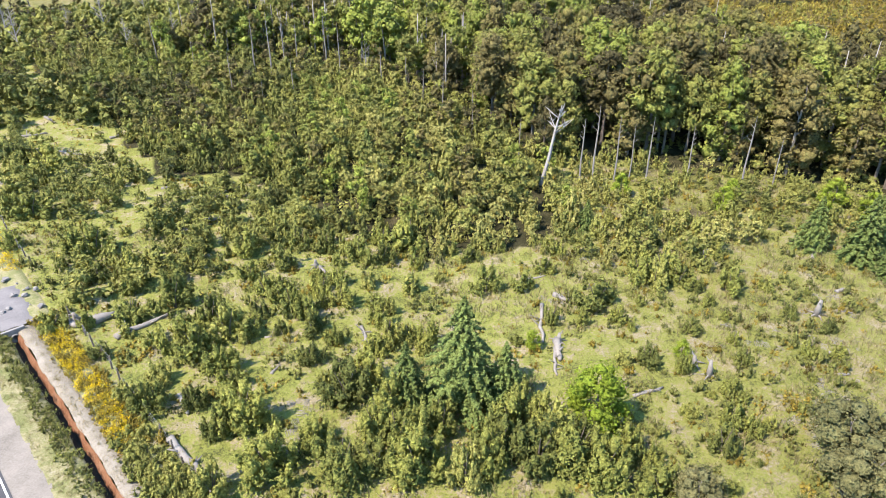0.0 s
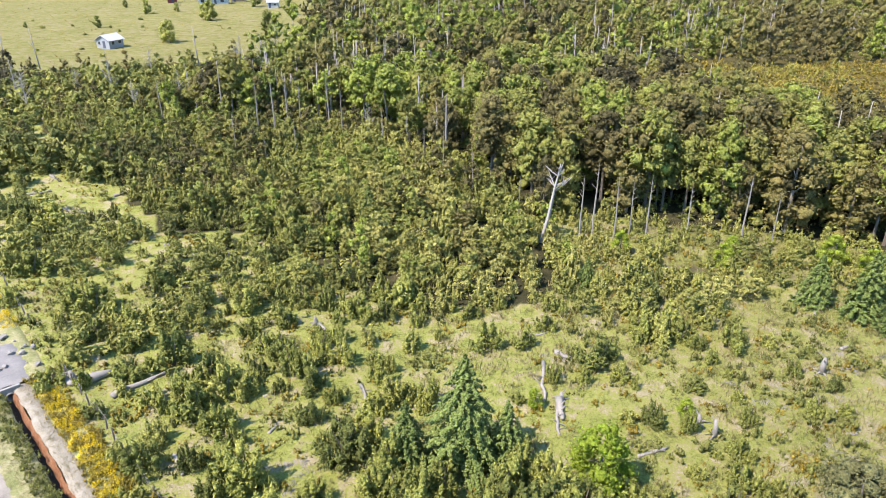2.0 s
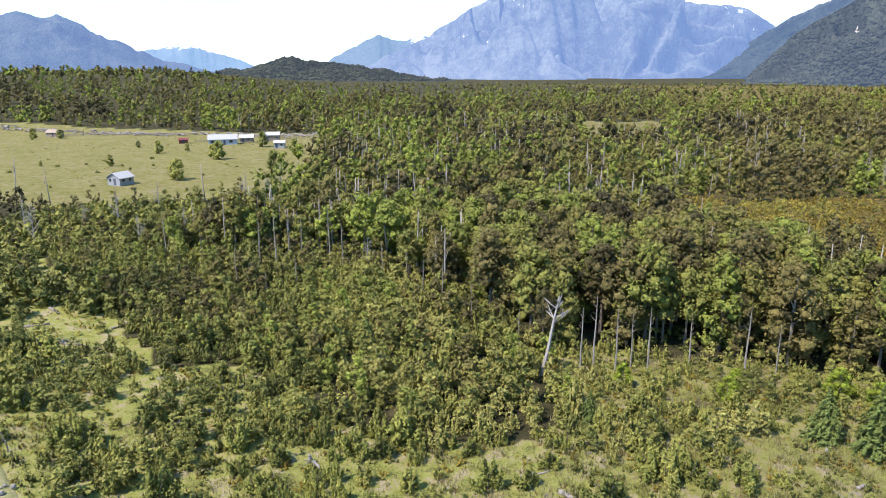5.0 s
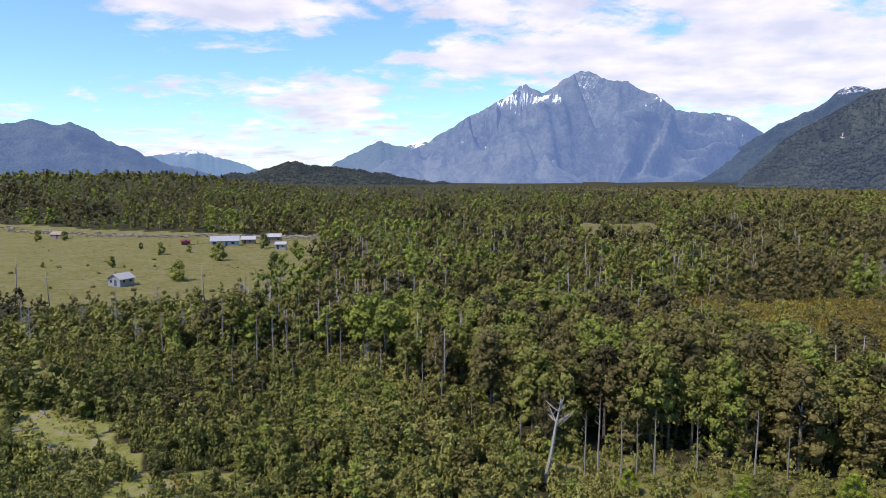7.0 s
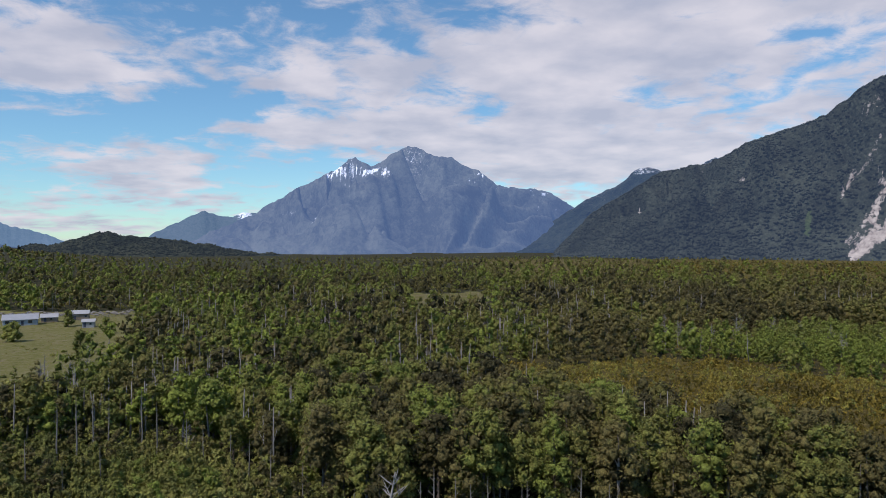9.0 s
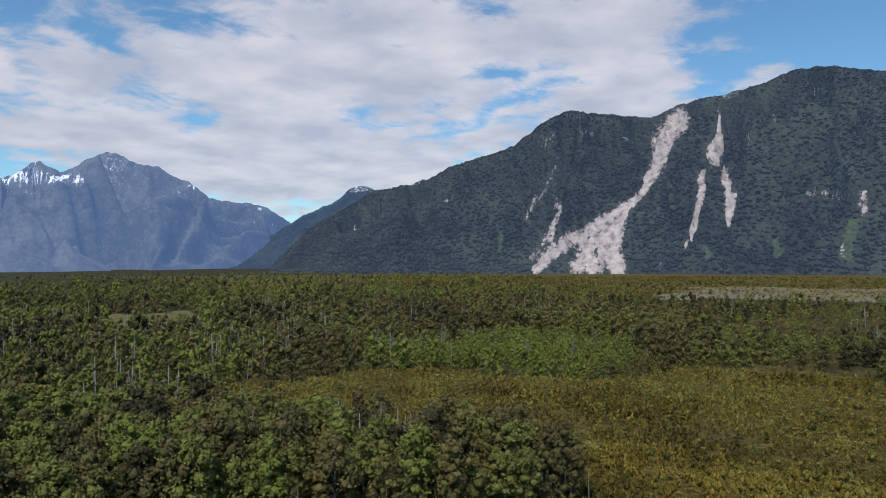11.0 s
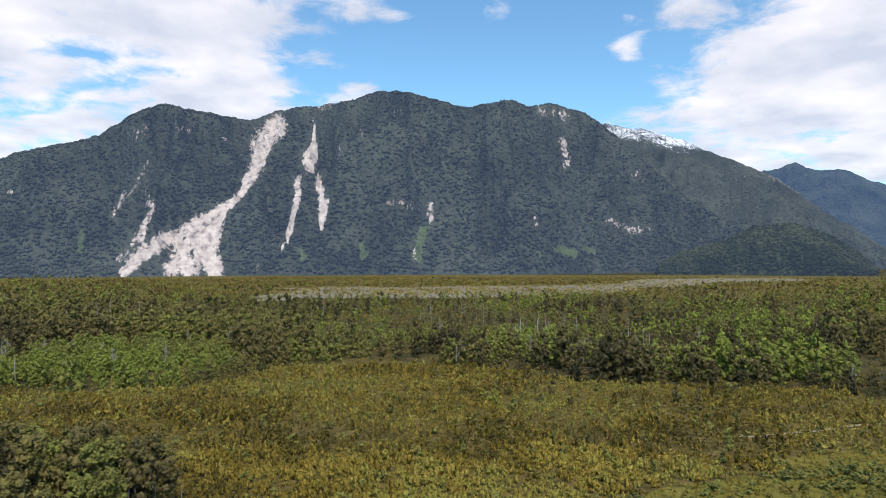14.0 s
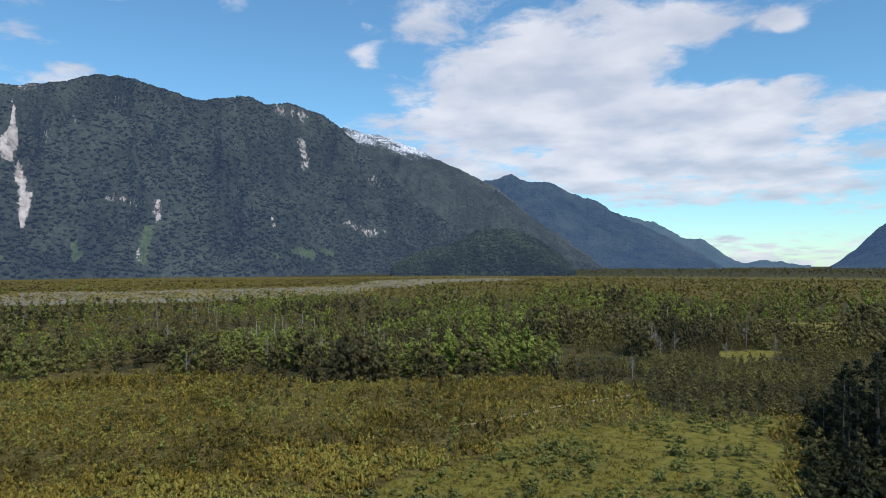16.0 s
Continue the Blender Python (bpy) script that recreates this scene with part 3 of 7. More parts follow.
def mountain(name, label, crest, foot, cols, rows, material, relief, seed, spur=260.0, rough=6.0, curve=0.85, scars=(), snow=None, bare=0.0, kind="structure", soften=0.0, slant=120.0, jag=0.13, trees=0, greens=()):
    """A range along its crest: bearing, rise over the horizon and distance of the crest's points; foot: distance of its foot."""
    crest = np.array(crest, float)
    az = np.linspace(crest[0, 0], crest[-1, 0], cols)
    el, rc = np.interp(az, crest[:, 0], crest[:, 1]), np.interp(az, crest[:, 0], crest[:, 2])
    if soften:
        win = np.hanning(max(3, int(soften / (az[1] - az[0])) | 1))
        pad = len(win) // 2
        el = np.convolve(np.pad(el, pad, "edge"), win / win.sum(), "valid")
    el = el + jag * (3.2 * (fractal(az / 1.1, az * 0 + seed, seed + 3, 3, 0.6) - 0.5) + 0.8 * (fractal(az / 0.2, az * 0 + seed, seed + 7, 2) - 0.5))
    zc = np.maximum(EYE + rc * np.tan(np.radians(el)), -5.0)
    v = np.concatenate([np.linspace(0, 1, rows), [1.12, 1.3, 1.6]])
    a, vv = np.meshgrid(np.radians(az), v)
    zz, rr0 = zc[None, :], rc[None, :]
    fl = np.interp(az, *zip(*foot)) if isinstance(foot, list) else np.full(cols, foot)
    r = fl[None, :] + (rr0 - fl[None, :]) * vv
    arc = a * 2600
    lift = np.where(vv <= 1, np.clip(vv, 0, 1) ** curve, 1 - (vv - 1) * 1.1)
    body = np.clip(4.6 * vv * (1 - vv) * (1 - 0.45 * vv), 0, 1)
    warp = 0.8 * spur * (fractal(arc / (0.9 * spur), vv * 2.6, seed + 5, 3) - 0.5)
    ridge = 1 - 2 * np.abs(fractal((arc + warp + vv * slant) / spur, vv * 3.0, seed, 4, 0.55) - 0.5)
    ridge2 = 1 - 2 * np.abs(fractal((arc + warp * 1.4 + vv * slant * 0.6) / (spur * 0.34), vv * 1300 / (spur * 0.5), seed + 9, 3) - 0.5)
    scale = np.minimum(zz, 600.0) / 400.0
    z = zz * lift + body * relief * scale * (1.7 * (ridge - 0.72) + 0.8 * (ridge2 - 0.72))
    grain = fractal(arc / 26, r / 26, seed + 21, 4, 0.7) - 0.5
    z = z + rough * (3.2 * grain + 0.9 * (fractal(arc / 9, r / 9, seed + 31, 2, 0.8) - 0.5)) * np.clip(vv * 6, 0, 1) * np.clip((zz - 5) / 120, 0, 1) * (1 - 0.88 * np.clip((vv - 0.85) * 8, 0, 1))
    x, y = np.sin(a) * r, np.cos(a) * r
    z = np.minimum(z, EYE + (zz - EYE) * r / rr0)
    z = np.where(vv == 0, -6.0, z)
    rise = np.degrees(np.arctan2(z - EYE, r))
    deg = np.degrees(a)
    deg = deg + 0.9 * (fractal(arc / 45, r / 45 + vv * 9, seed + 14, 4, 0.6) - 0.5)
    rise = rise + 0.7 * (fractal(arc / 40, r / 40 + vv * 9, seed + 17, 4, 0.6) - 0.5)
    rock = np.full(z.shape, 0.0) + bare * np.clip((vv - 0.25) * 1.2, 0, 1) * (0.4 + 0.6 * fractal(arc / 120, vv * 6, seed + 2, 4))
    for line, widths, strength in scars:
        best = np.zeros(z.shape)
        for (p, q), (w0, w1) in zip(zip(line[:-1], line[1:]), zip(widths[:-1], widths[1:])):
            dx, dy = q[0] - p[0], q[1] - p[1]
            t = np.clip(((deg - p[0]) * dx + (rise - p[1]) * dy) / (dx * dx + dy * dy), 0, 1)
            d = np.hypot(deg - p[0] - t * dx, rise - p[1] - t * dy)
            best = np.maximum(best, np.clip(1.0 - 0.5 * d / (w0 + (w1 - w0) * t), 0, 1))
        rock = np.maximum(rock, best * strength)
    white = np.zeros(z.shape)
    if snow and len(snow) > 3:
        for p, q, w, strength in snow:
            dx, dy = q[0] - p[0], q[1] - p[1]
            t = np.clip(((deg - p[0]) * dx + (rise - p[1]) * dy) / (dx * dx + dy * dy), 0, 1)
            d = np.hypot(deg - p[0] - t * dx, rise - p[1] - t * dy)
            white = np.maximum(white, np.clip(1 - 0.5 * d / w, 0, 1) * strength)
        white = white * (vv <= 1.02)
    elif snow:
        line, soft, amount = snow
        white = np.clip((rise - np.interp(deg, *zip(*line))) / soft, 0, 1) * (amount * (0.35 + 0.9 * fractal(arc / 90, vv * 9, seed + 4, 4))) * (vv <= 1.05)
    grass = np.zeros(z.shape)
    for (ga, gh), (ha, hh), w in greens:
        t = np.clip(((deg - ga) * (ha - ga) + (rise - gh) * (hh - gh)) / ((ha - ga) ** 2 + (hh - gh) ** 2), 0, 1)
        grass = np.maximum(grass, np.clip(1 - 0.5 * np.hypot(deg - ga - t * (ha - ga), rise - gh - t * (hh - gh)) / w, 0, 1))
    n = cols
    i, j = np.meshgrid(np.arange(len(v) - 1), np.arange(n - 1), indexing="ij")
    faces = np.stack([i * n + j, i * n + j + 1, (i + 1) * n + j + 1, (i + 1) * n + j], -1).reshape(-1, 4)
    me = mesh_from(name, np.stack([x, y, z], -1).reshape(-1, 3), faces, [material], smooth=rough < 5, extra={"rock": rock.ravel(), "snow": white.ravel(), "grass": grass.ravel()})
    if trees:
        rng = np.random.default_rng(seed)
        gi, gj = rng.uniform(0.5, rows - 1.02, trees), rng.uniform(0, cols - 1.02, trees)
        i0, j0 = gi.astype(int), gj.astype(int)
        fi, fj = gi - i0, gj - j0

        def at(q):
            return (q[i0, j0] * (1 - fj) + q[i0, j0 + 1] * fj) * (1 - fi) + (q[i0 + 1, j0] * (1 - fj) + q[i0 + 1, j0 + 1] * fj) * fi

        spot, bald = np.stack([at(x), at(y), at(z)], 1), at(rock) + 0.25 * (rng.random(trees) - 0.5)
        grows = (bald < 0.27) & (at(grass) + 0.5 * (rng.random(trees) - 0.5) < 0.5) & (at(white) < 0.3) & (spot[:, 2] > 2)
        spot = spot[grows]
        n = len(spot)
        size = rng.uniform(3.0, 6.6, n) * (1.15 - 0.5 * gi[grows] / rows)
        crown = np.array([(1, 0, 0.5), (-0.2, 0.95, 0.6), (-0.85, 0.1, 0.45), (0.1, -0.95, 0.55), (0.05, 0.0, 1.5)])
        turn = rng.uniform(0, 6.28, n)
        c, q = np.cos(turn)[:, None], np.sin(turn)[:, None]
        v = np.stack([crown[:, 0] * c - crown[:, 1] * q, crown[:, 0] * q + crown[:, 1] * c, np.broadcast_to(crown[:, 2], (n, 5)) - 0.5], -1)
        v = v * size[:, None, None] * rng.uniform(0.75, 1.25, (n, 5, 1)) + spot[:, None, :]
        f = np.array([(0, 1, 4), (1, 2, 4), (2, 3, 4), (3, 0, 4), (0, 3, 2), (0, 2, 1)])
        f = (f[None] + 5 * np.arange(n)[:, None, None]).reshape(-1, 3)
        tagged(new("mountain_forest", mesh_from("mountain_forest", v.reshape(-1, 3), f, [material], smooth=True)), "dense dark forest clothing the steep mountainside", "forest", kind="stuff")
    return tagged(new(name, me), label, "mountain", kind=kind)


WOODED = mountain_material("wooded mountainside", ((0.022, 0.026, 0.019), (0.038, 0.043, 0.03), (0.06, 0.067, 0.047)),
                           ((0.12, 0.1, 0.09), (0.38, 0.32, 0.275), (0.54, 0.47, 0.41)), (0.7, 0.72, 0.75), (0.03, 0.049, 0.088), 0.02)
HAZY_ROCK = mountain_material("distant rock", ((0.035, 0.04, 0.035), (0.07, 0.075, 0.06), (0.11, 0.115, 0.09)),
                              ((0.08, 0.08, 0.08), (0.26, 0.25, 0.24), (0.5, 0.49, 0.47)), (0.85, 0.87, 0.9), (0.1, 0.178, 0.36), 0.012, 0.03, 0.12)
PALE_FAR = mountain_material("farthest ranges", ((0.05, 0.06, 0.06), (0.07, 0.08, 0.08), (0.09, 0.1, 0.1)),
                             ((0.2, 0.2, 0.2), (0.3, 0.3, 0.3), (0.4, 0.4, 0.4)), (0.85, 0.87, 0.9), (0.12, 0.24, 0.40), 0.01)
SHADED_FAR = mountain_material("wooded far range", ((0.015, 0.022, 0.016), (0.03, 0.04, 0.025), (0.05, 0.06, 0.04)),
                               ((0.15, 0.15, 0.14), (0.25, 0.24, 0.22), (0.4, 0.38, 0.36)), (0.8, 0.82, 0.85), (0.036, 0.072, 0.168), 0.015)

SLIDES = [
    ([(55.3, 10.7), (54.2, 9.6), (53.6, 7.0), (52.3, 4.9), (50.4, 3.6), (48.6, 2.4), (46.0, 1.0), (44.6, -0.4), (44.0, -0.9)], (0.75, 0.75, 0.45, 0.28, 0.4, 0.55, 0.55, 0.35, 0.3), 0.95),
    ([(51.2, 3.6), (50.2, 1.9), (49.8, 0.6), (50.6, -0.6), (50.6, -1.0)], (0.35, 0.9, 0.9, 0.8, 0.8), 0.95),
    ([(50.0, 2.6), (48.4, 0.8), (47.6, -0.5), (47.4, -0.9)], (0.35, 0.6, 0.8, 0.8), 0.8),
    ([(47.8, 2.0), (48.2, 0.6), (48.6, -0.6)], (0.3, 0.5, 0.9), 0.85),
    ([(58.2, 11.0), (58.1, 9.0), (57.8, 7.6)], (0.08, 0.3, 0.5), 0.95),
    ([(57.0, 6.4), (56.7, 4.2), (55.8, 0.8)], (0.25, 0.28, 0.1), 0.9),
    ([(58.5, 6.7), (59.0, 4.6), (58.8, 2.4)], (0.2, 0.42, 0.08), 0.9),
    ([(45.9, 7.4), (45.2, 6.0), (44.0, 4.8), (43.2, 3.0)], (0.15, 0.4, 0.2, 0.2), 0.57),
    ([(45.6, 5.0), (46.2, 4.3), (45.4, 2.2), (43.8, 0.0)], (0.1, 0.25, 0.35, 0.2), 0.7),
]
CRAGS_WEST = [
    ([(45.4, 9.8), (44.6, 8.9)], (0.4, 0.3), 0.59), ([(47.6, 10.1), (48.6, 9.9)], (0.3, 0.3), 0.59),
    ([(51.0, 9.6), (51.3, 9.3)], (0.25, 0.25), 0.59), ([(60.2, 9.2), (60.4, 8.4)], (0.22, 0.3), 0.59), ([(62.0, 10.4), (62.2, 9.8)], (0.15, 0.2), 0.57),
    ([(64.4, 4.6), (65.8, 4.5)], (0.5, 0.4), 0.57), ([(67.4, 4.6), (67.6, 3.2)], (0.55, 0.5), 0.59), ([(66.3, 1.6), (66.4, 0.0)], (0.3, 0.3), 0.53),
]
CRAGS_EAST = [
    ([(82.0, 3.2), (83.6, 2.4), (85.2, 2.6)], (0.4, 0.5, 0.3), 0.55), ([(83.8, 6.8), (85.0, 5.9)], (0.6, 0.5), 0.53), ([(78.2, 9.6), (78.6, 7.6)], (0.4, 0.4), 0.6),
    ([(76.0, 3.6), (76.2, 2.9)], (0.2, 0.3), 0.6), ([(76.4, 12.0), (78.5, 11.6)], (0.5, 0.6), 0.6), ([(37.0, 4.9), (37.1, 4.6)], (0.12, 0.16), 0.8), ([(29.4, 2.6), (29.5, 2.4)], (0.08, 0.1), 0.75),
    ([(73.0, 6.0), (73.6, 5.4)], (0.14, 0.2), 0.53), ([(70.0, 7.4), (70.8, 6.8)], (0.2, 0.2), 0.55), ([(64.4, 12.0), (65.4, 11.8)], (0.2, 0.2), 0.6), ([(53.4, -0.2), (53.8, -0.5)], (0.2, 0.3), 0.7),
]

GREEN_SLOPES = [((67.0, 2.6), (66.6, 0.3), 0.45), ((62.1, 1.3), (62.3, 0.4), 0.3), ((78.2, 0.9), (79.2, 0.5), 0.4), ((80.0, 1.0), (80.6, 0.6), 0.25), ((76.0, 0.5), (76.6, 0.3), 0.25), ((41.5, 2.2), (41.2, 0.8), 0.25), ((57.0, 0.8), (57.2, 0.2), 0.2)]
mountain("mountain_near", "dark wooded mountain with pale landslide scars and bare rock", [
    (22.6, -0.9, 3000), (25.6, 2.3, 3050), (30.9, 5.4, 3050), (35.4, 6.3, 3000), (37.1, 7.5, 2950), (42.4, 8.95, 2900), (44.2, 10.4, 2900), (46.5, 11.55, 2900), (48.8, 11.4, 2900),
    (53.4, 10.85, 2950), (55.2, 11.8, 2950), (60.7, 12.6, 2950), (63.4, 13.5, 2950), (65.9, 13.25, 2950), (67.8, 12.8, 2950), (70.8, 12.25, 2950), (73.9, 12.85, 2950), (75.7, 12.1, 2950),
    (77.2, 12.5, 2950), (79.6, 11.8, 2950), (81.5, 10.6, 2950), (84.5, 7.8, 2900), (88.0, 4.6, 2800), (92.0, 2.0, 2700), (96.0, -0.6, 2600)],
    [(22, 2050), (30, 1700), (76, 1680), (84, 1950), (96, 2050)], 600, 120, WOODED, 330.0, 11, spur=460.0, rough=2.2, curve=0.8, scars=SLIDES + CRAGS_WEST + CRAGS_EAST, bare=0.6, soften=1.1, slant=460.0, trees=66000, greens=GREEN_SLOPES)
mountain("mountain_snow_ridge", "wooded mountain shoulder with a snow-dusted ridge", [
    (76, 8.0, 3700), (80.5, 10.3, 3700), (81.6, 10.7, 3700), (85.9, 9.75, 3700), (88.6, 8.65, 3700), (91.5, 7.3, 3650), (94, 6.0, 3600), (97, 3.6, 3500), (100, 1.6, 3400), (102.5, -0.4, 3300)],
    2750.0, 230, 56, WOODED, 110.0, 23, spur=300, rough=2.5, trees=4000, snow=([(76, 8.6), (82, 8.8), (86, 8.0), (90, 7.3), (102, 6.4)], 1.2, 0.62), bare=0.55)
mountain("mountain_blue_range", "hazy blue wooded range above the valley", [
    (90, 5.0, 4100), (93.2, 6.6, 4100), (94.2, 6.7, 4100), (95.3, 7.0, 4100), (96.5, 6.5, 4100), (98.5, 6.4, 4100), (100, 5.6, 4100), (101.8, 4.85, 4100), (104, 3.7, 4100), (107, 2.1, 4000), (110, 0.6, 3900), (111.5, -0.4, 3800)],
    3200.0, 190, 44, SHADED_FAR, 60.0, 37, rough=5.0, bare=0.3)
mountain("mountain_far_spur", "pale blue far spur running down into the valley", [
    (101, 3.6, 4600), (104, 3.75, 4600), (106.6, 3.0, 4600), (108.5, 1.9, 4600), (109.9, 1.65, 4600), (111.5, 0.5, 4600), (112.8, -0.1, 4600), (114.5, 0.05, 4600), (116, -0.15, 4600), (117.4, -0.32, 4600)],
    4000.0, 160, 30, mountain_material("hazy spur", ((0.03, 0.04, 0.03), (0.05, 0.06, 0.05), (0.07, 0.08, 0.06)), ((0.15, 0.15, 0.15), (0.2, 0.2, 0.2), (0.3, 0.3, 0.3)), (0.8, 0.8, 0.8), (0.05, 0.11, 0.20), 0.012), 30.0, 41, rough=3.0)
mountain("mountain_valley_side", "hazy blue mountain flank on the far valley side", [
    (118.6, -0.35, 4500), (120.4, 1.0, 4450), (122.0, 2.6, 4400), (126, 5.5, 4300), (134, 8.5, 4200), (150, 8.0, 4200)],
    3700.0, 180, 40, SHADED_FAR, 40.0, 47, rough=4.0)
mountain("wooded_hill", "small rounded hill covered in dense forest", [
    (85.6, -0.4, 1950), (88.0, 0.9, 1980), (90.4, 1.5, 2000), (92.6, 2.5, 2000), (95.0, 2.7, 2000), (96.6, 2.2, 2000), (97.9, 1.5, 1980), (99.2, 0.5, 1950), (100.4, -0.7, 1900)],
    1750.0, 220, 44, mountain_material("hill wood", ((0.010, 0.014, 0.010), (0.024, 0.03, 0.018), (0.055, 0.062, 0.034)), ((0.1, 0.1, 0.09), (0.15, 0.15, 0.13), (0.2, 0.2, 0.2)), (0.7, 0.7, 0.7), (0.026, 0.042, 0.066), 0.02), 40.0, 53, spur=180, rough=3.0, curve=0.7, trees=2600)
snow_rng = np.random.default_rng(6)
PEAK_SNOW = []
for k in range(46):
    a = float(snow_rng.choice((snow_rng.uniform(4.5, 13), snow_rng.uniform(13, 24))))
    e = float(np.interp(a, (4.5, 6.7, 8, 11.3, 14.5, 18.2, 24), (5.6, 6.8, 6.3, 7.8, 6.9, 4.8, 3.2))) - snow_rng.uniform(0.05, 1.0)
    PEAK_SNOW.append(((a, e), (a + snow_rng.uniform(-0.25, 0.25), e - snow_rng.uniform(0.1, 0.4)), snow_rng.uniform(0.03, 0.07), snow_rng.uniform(0.42, 0.6)))
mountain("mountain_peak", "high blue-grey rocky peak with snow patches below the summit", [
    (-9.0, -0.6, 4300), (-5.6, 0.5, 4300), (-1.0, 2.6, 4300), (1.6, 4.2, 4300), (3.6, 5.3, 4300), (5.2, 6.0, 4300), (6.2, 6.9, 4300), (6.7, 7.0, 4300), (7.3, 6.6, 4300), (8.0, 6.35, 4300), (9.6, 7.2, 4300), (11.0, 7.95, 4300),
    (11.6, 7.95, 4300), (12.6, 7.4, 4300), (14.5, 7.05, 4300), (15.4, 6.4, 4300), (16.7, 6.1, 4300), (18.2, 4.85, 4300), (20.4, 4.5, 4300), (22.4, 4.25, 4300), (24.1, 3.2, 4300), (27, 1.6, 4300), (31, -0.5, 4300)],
    [(-9, 3000), (4, 2600), (14, 2650), (24, 3500), (31, 4100)], 380, 130, HAZY_ROCK, 560.0, 61, spur=520, slant=700.0, rough=2.4, curve=0.95, bare=0.85,
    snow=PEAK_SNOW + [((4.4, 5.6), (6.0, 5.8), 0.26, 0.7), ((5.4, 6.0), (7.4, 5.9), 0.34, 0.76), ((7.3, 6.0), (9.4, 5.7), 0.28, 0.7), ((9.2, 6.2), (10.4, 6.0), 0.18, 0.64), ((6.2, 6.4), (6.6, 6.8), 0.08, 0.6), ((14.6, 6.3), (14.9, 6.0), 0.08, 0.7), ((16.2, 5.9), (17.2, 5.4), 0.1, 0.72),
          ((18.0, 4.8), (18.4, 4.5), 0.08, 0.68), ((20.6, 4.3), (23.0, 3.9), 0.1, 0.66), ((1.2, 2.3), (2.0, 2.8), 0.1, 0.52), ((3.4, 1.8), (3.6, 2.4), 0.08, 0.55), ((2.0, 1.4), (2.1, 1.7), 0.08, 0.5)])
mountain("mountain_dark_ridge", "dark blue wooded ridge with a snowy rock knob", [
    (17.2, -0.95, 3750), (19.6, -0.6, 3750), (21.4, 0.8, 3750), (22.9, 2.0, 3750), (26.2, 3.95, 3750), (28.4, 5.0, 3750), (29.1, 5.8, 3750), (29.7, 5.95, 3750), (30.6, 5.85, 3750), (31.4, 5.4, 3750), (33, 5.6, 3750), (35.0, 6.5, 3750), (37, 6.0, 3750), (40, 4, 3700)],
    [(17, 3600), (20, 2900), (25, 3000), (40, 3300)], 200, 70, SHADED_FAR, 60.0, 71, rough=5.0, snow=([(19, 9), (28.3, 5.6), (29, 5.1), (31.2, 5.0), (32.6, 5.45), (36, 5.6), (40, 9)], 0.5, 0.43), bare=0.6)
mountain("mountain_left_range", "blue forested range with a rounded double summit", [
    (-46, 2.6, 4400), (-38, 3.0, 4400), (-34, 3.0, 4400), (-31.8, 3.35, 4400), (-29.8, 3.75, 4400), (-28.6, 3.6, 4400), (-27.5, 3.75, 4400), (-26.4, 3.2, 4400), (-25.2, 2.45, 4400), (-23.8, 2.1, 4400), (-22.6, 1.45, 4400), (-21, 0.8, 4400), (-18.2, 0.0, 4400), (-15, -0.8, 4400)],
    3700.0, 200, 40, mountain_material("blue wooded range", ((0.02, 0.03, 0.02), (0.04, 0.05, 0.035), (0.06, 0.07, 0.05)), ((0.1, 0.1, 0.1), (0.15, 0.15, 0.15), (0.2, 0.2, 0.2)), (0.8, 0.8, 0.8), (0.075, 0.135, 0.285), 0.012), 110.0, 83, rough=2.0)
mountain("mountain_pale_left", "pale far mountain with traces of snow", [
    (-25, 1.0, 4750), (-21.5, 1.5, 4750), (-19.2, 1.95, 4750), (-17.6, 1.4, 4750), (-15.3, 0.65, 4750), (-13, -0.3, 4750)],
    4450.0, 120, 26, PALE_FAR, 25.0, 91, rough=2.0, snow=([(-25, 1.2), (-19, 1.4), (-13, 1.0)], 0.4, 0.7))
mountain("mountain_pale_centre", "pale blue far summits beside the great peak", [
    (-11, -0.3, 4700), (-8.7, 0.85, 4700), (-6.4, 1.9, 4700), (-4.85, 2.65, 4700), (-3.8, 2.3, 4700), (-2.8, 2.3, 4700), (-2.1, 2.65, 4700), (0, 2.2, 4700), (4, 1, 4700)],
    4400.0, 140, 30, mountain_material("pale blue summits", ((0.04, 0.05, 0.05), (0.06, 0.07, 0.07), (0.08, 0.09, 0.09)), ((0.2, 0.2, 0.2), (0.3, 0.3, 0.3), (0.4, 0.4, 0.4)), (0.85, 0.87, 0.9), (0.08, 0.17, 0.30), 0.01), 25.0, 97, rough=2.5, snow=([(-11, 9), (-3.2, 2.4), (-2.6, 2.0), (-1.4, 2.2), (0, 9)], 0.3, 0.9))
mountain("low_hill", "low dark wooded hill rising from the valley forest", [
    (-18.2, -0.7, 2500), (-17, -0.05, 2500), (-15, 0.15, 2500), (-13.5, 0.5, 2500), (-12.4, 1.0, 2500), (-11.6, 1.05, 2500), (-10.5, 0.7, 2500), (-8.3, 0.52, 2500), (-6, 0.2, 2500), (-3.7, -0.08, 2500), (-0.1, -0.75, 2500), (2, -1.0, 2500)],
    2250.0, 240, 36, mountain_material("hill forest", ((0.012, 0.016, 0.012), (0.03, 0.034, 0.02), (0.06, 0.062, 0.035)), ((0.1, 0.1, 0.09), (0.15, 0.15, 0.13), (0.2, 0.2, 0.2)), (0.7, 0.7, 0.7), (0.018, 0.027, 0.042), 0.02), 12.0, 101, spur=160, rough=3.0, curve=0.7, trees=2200)
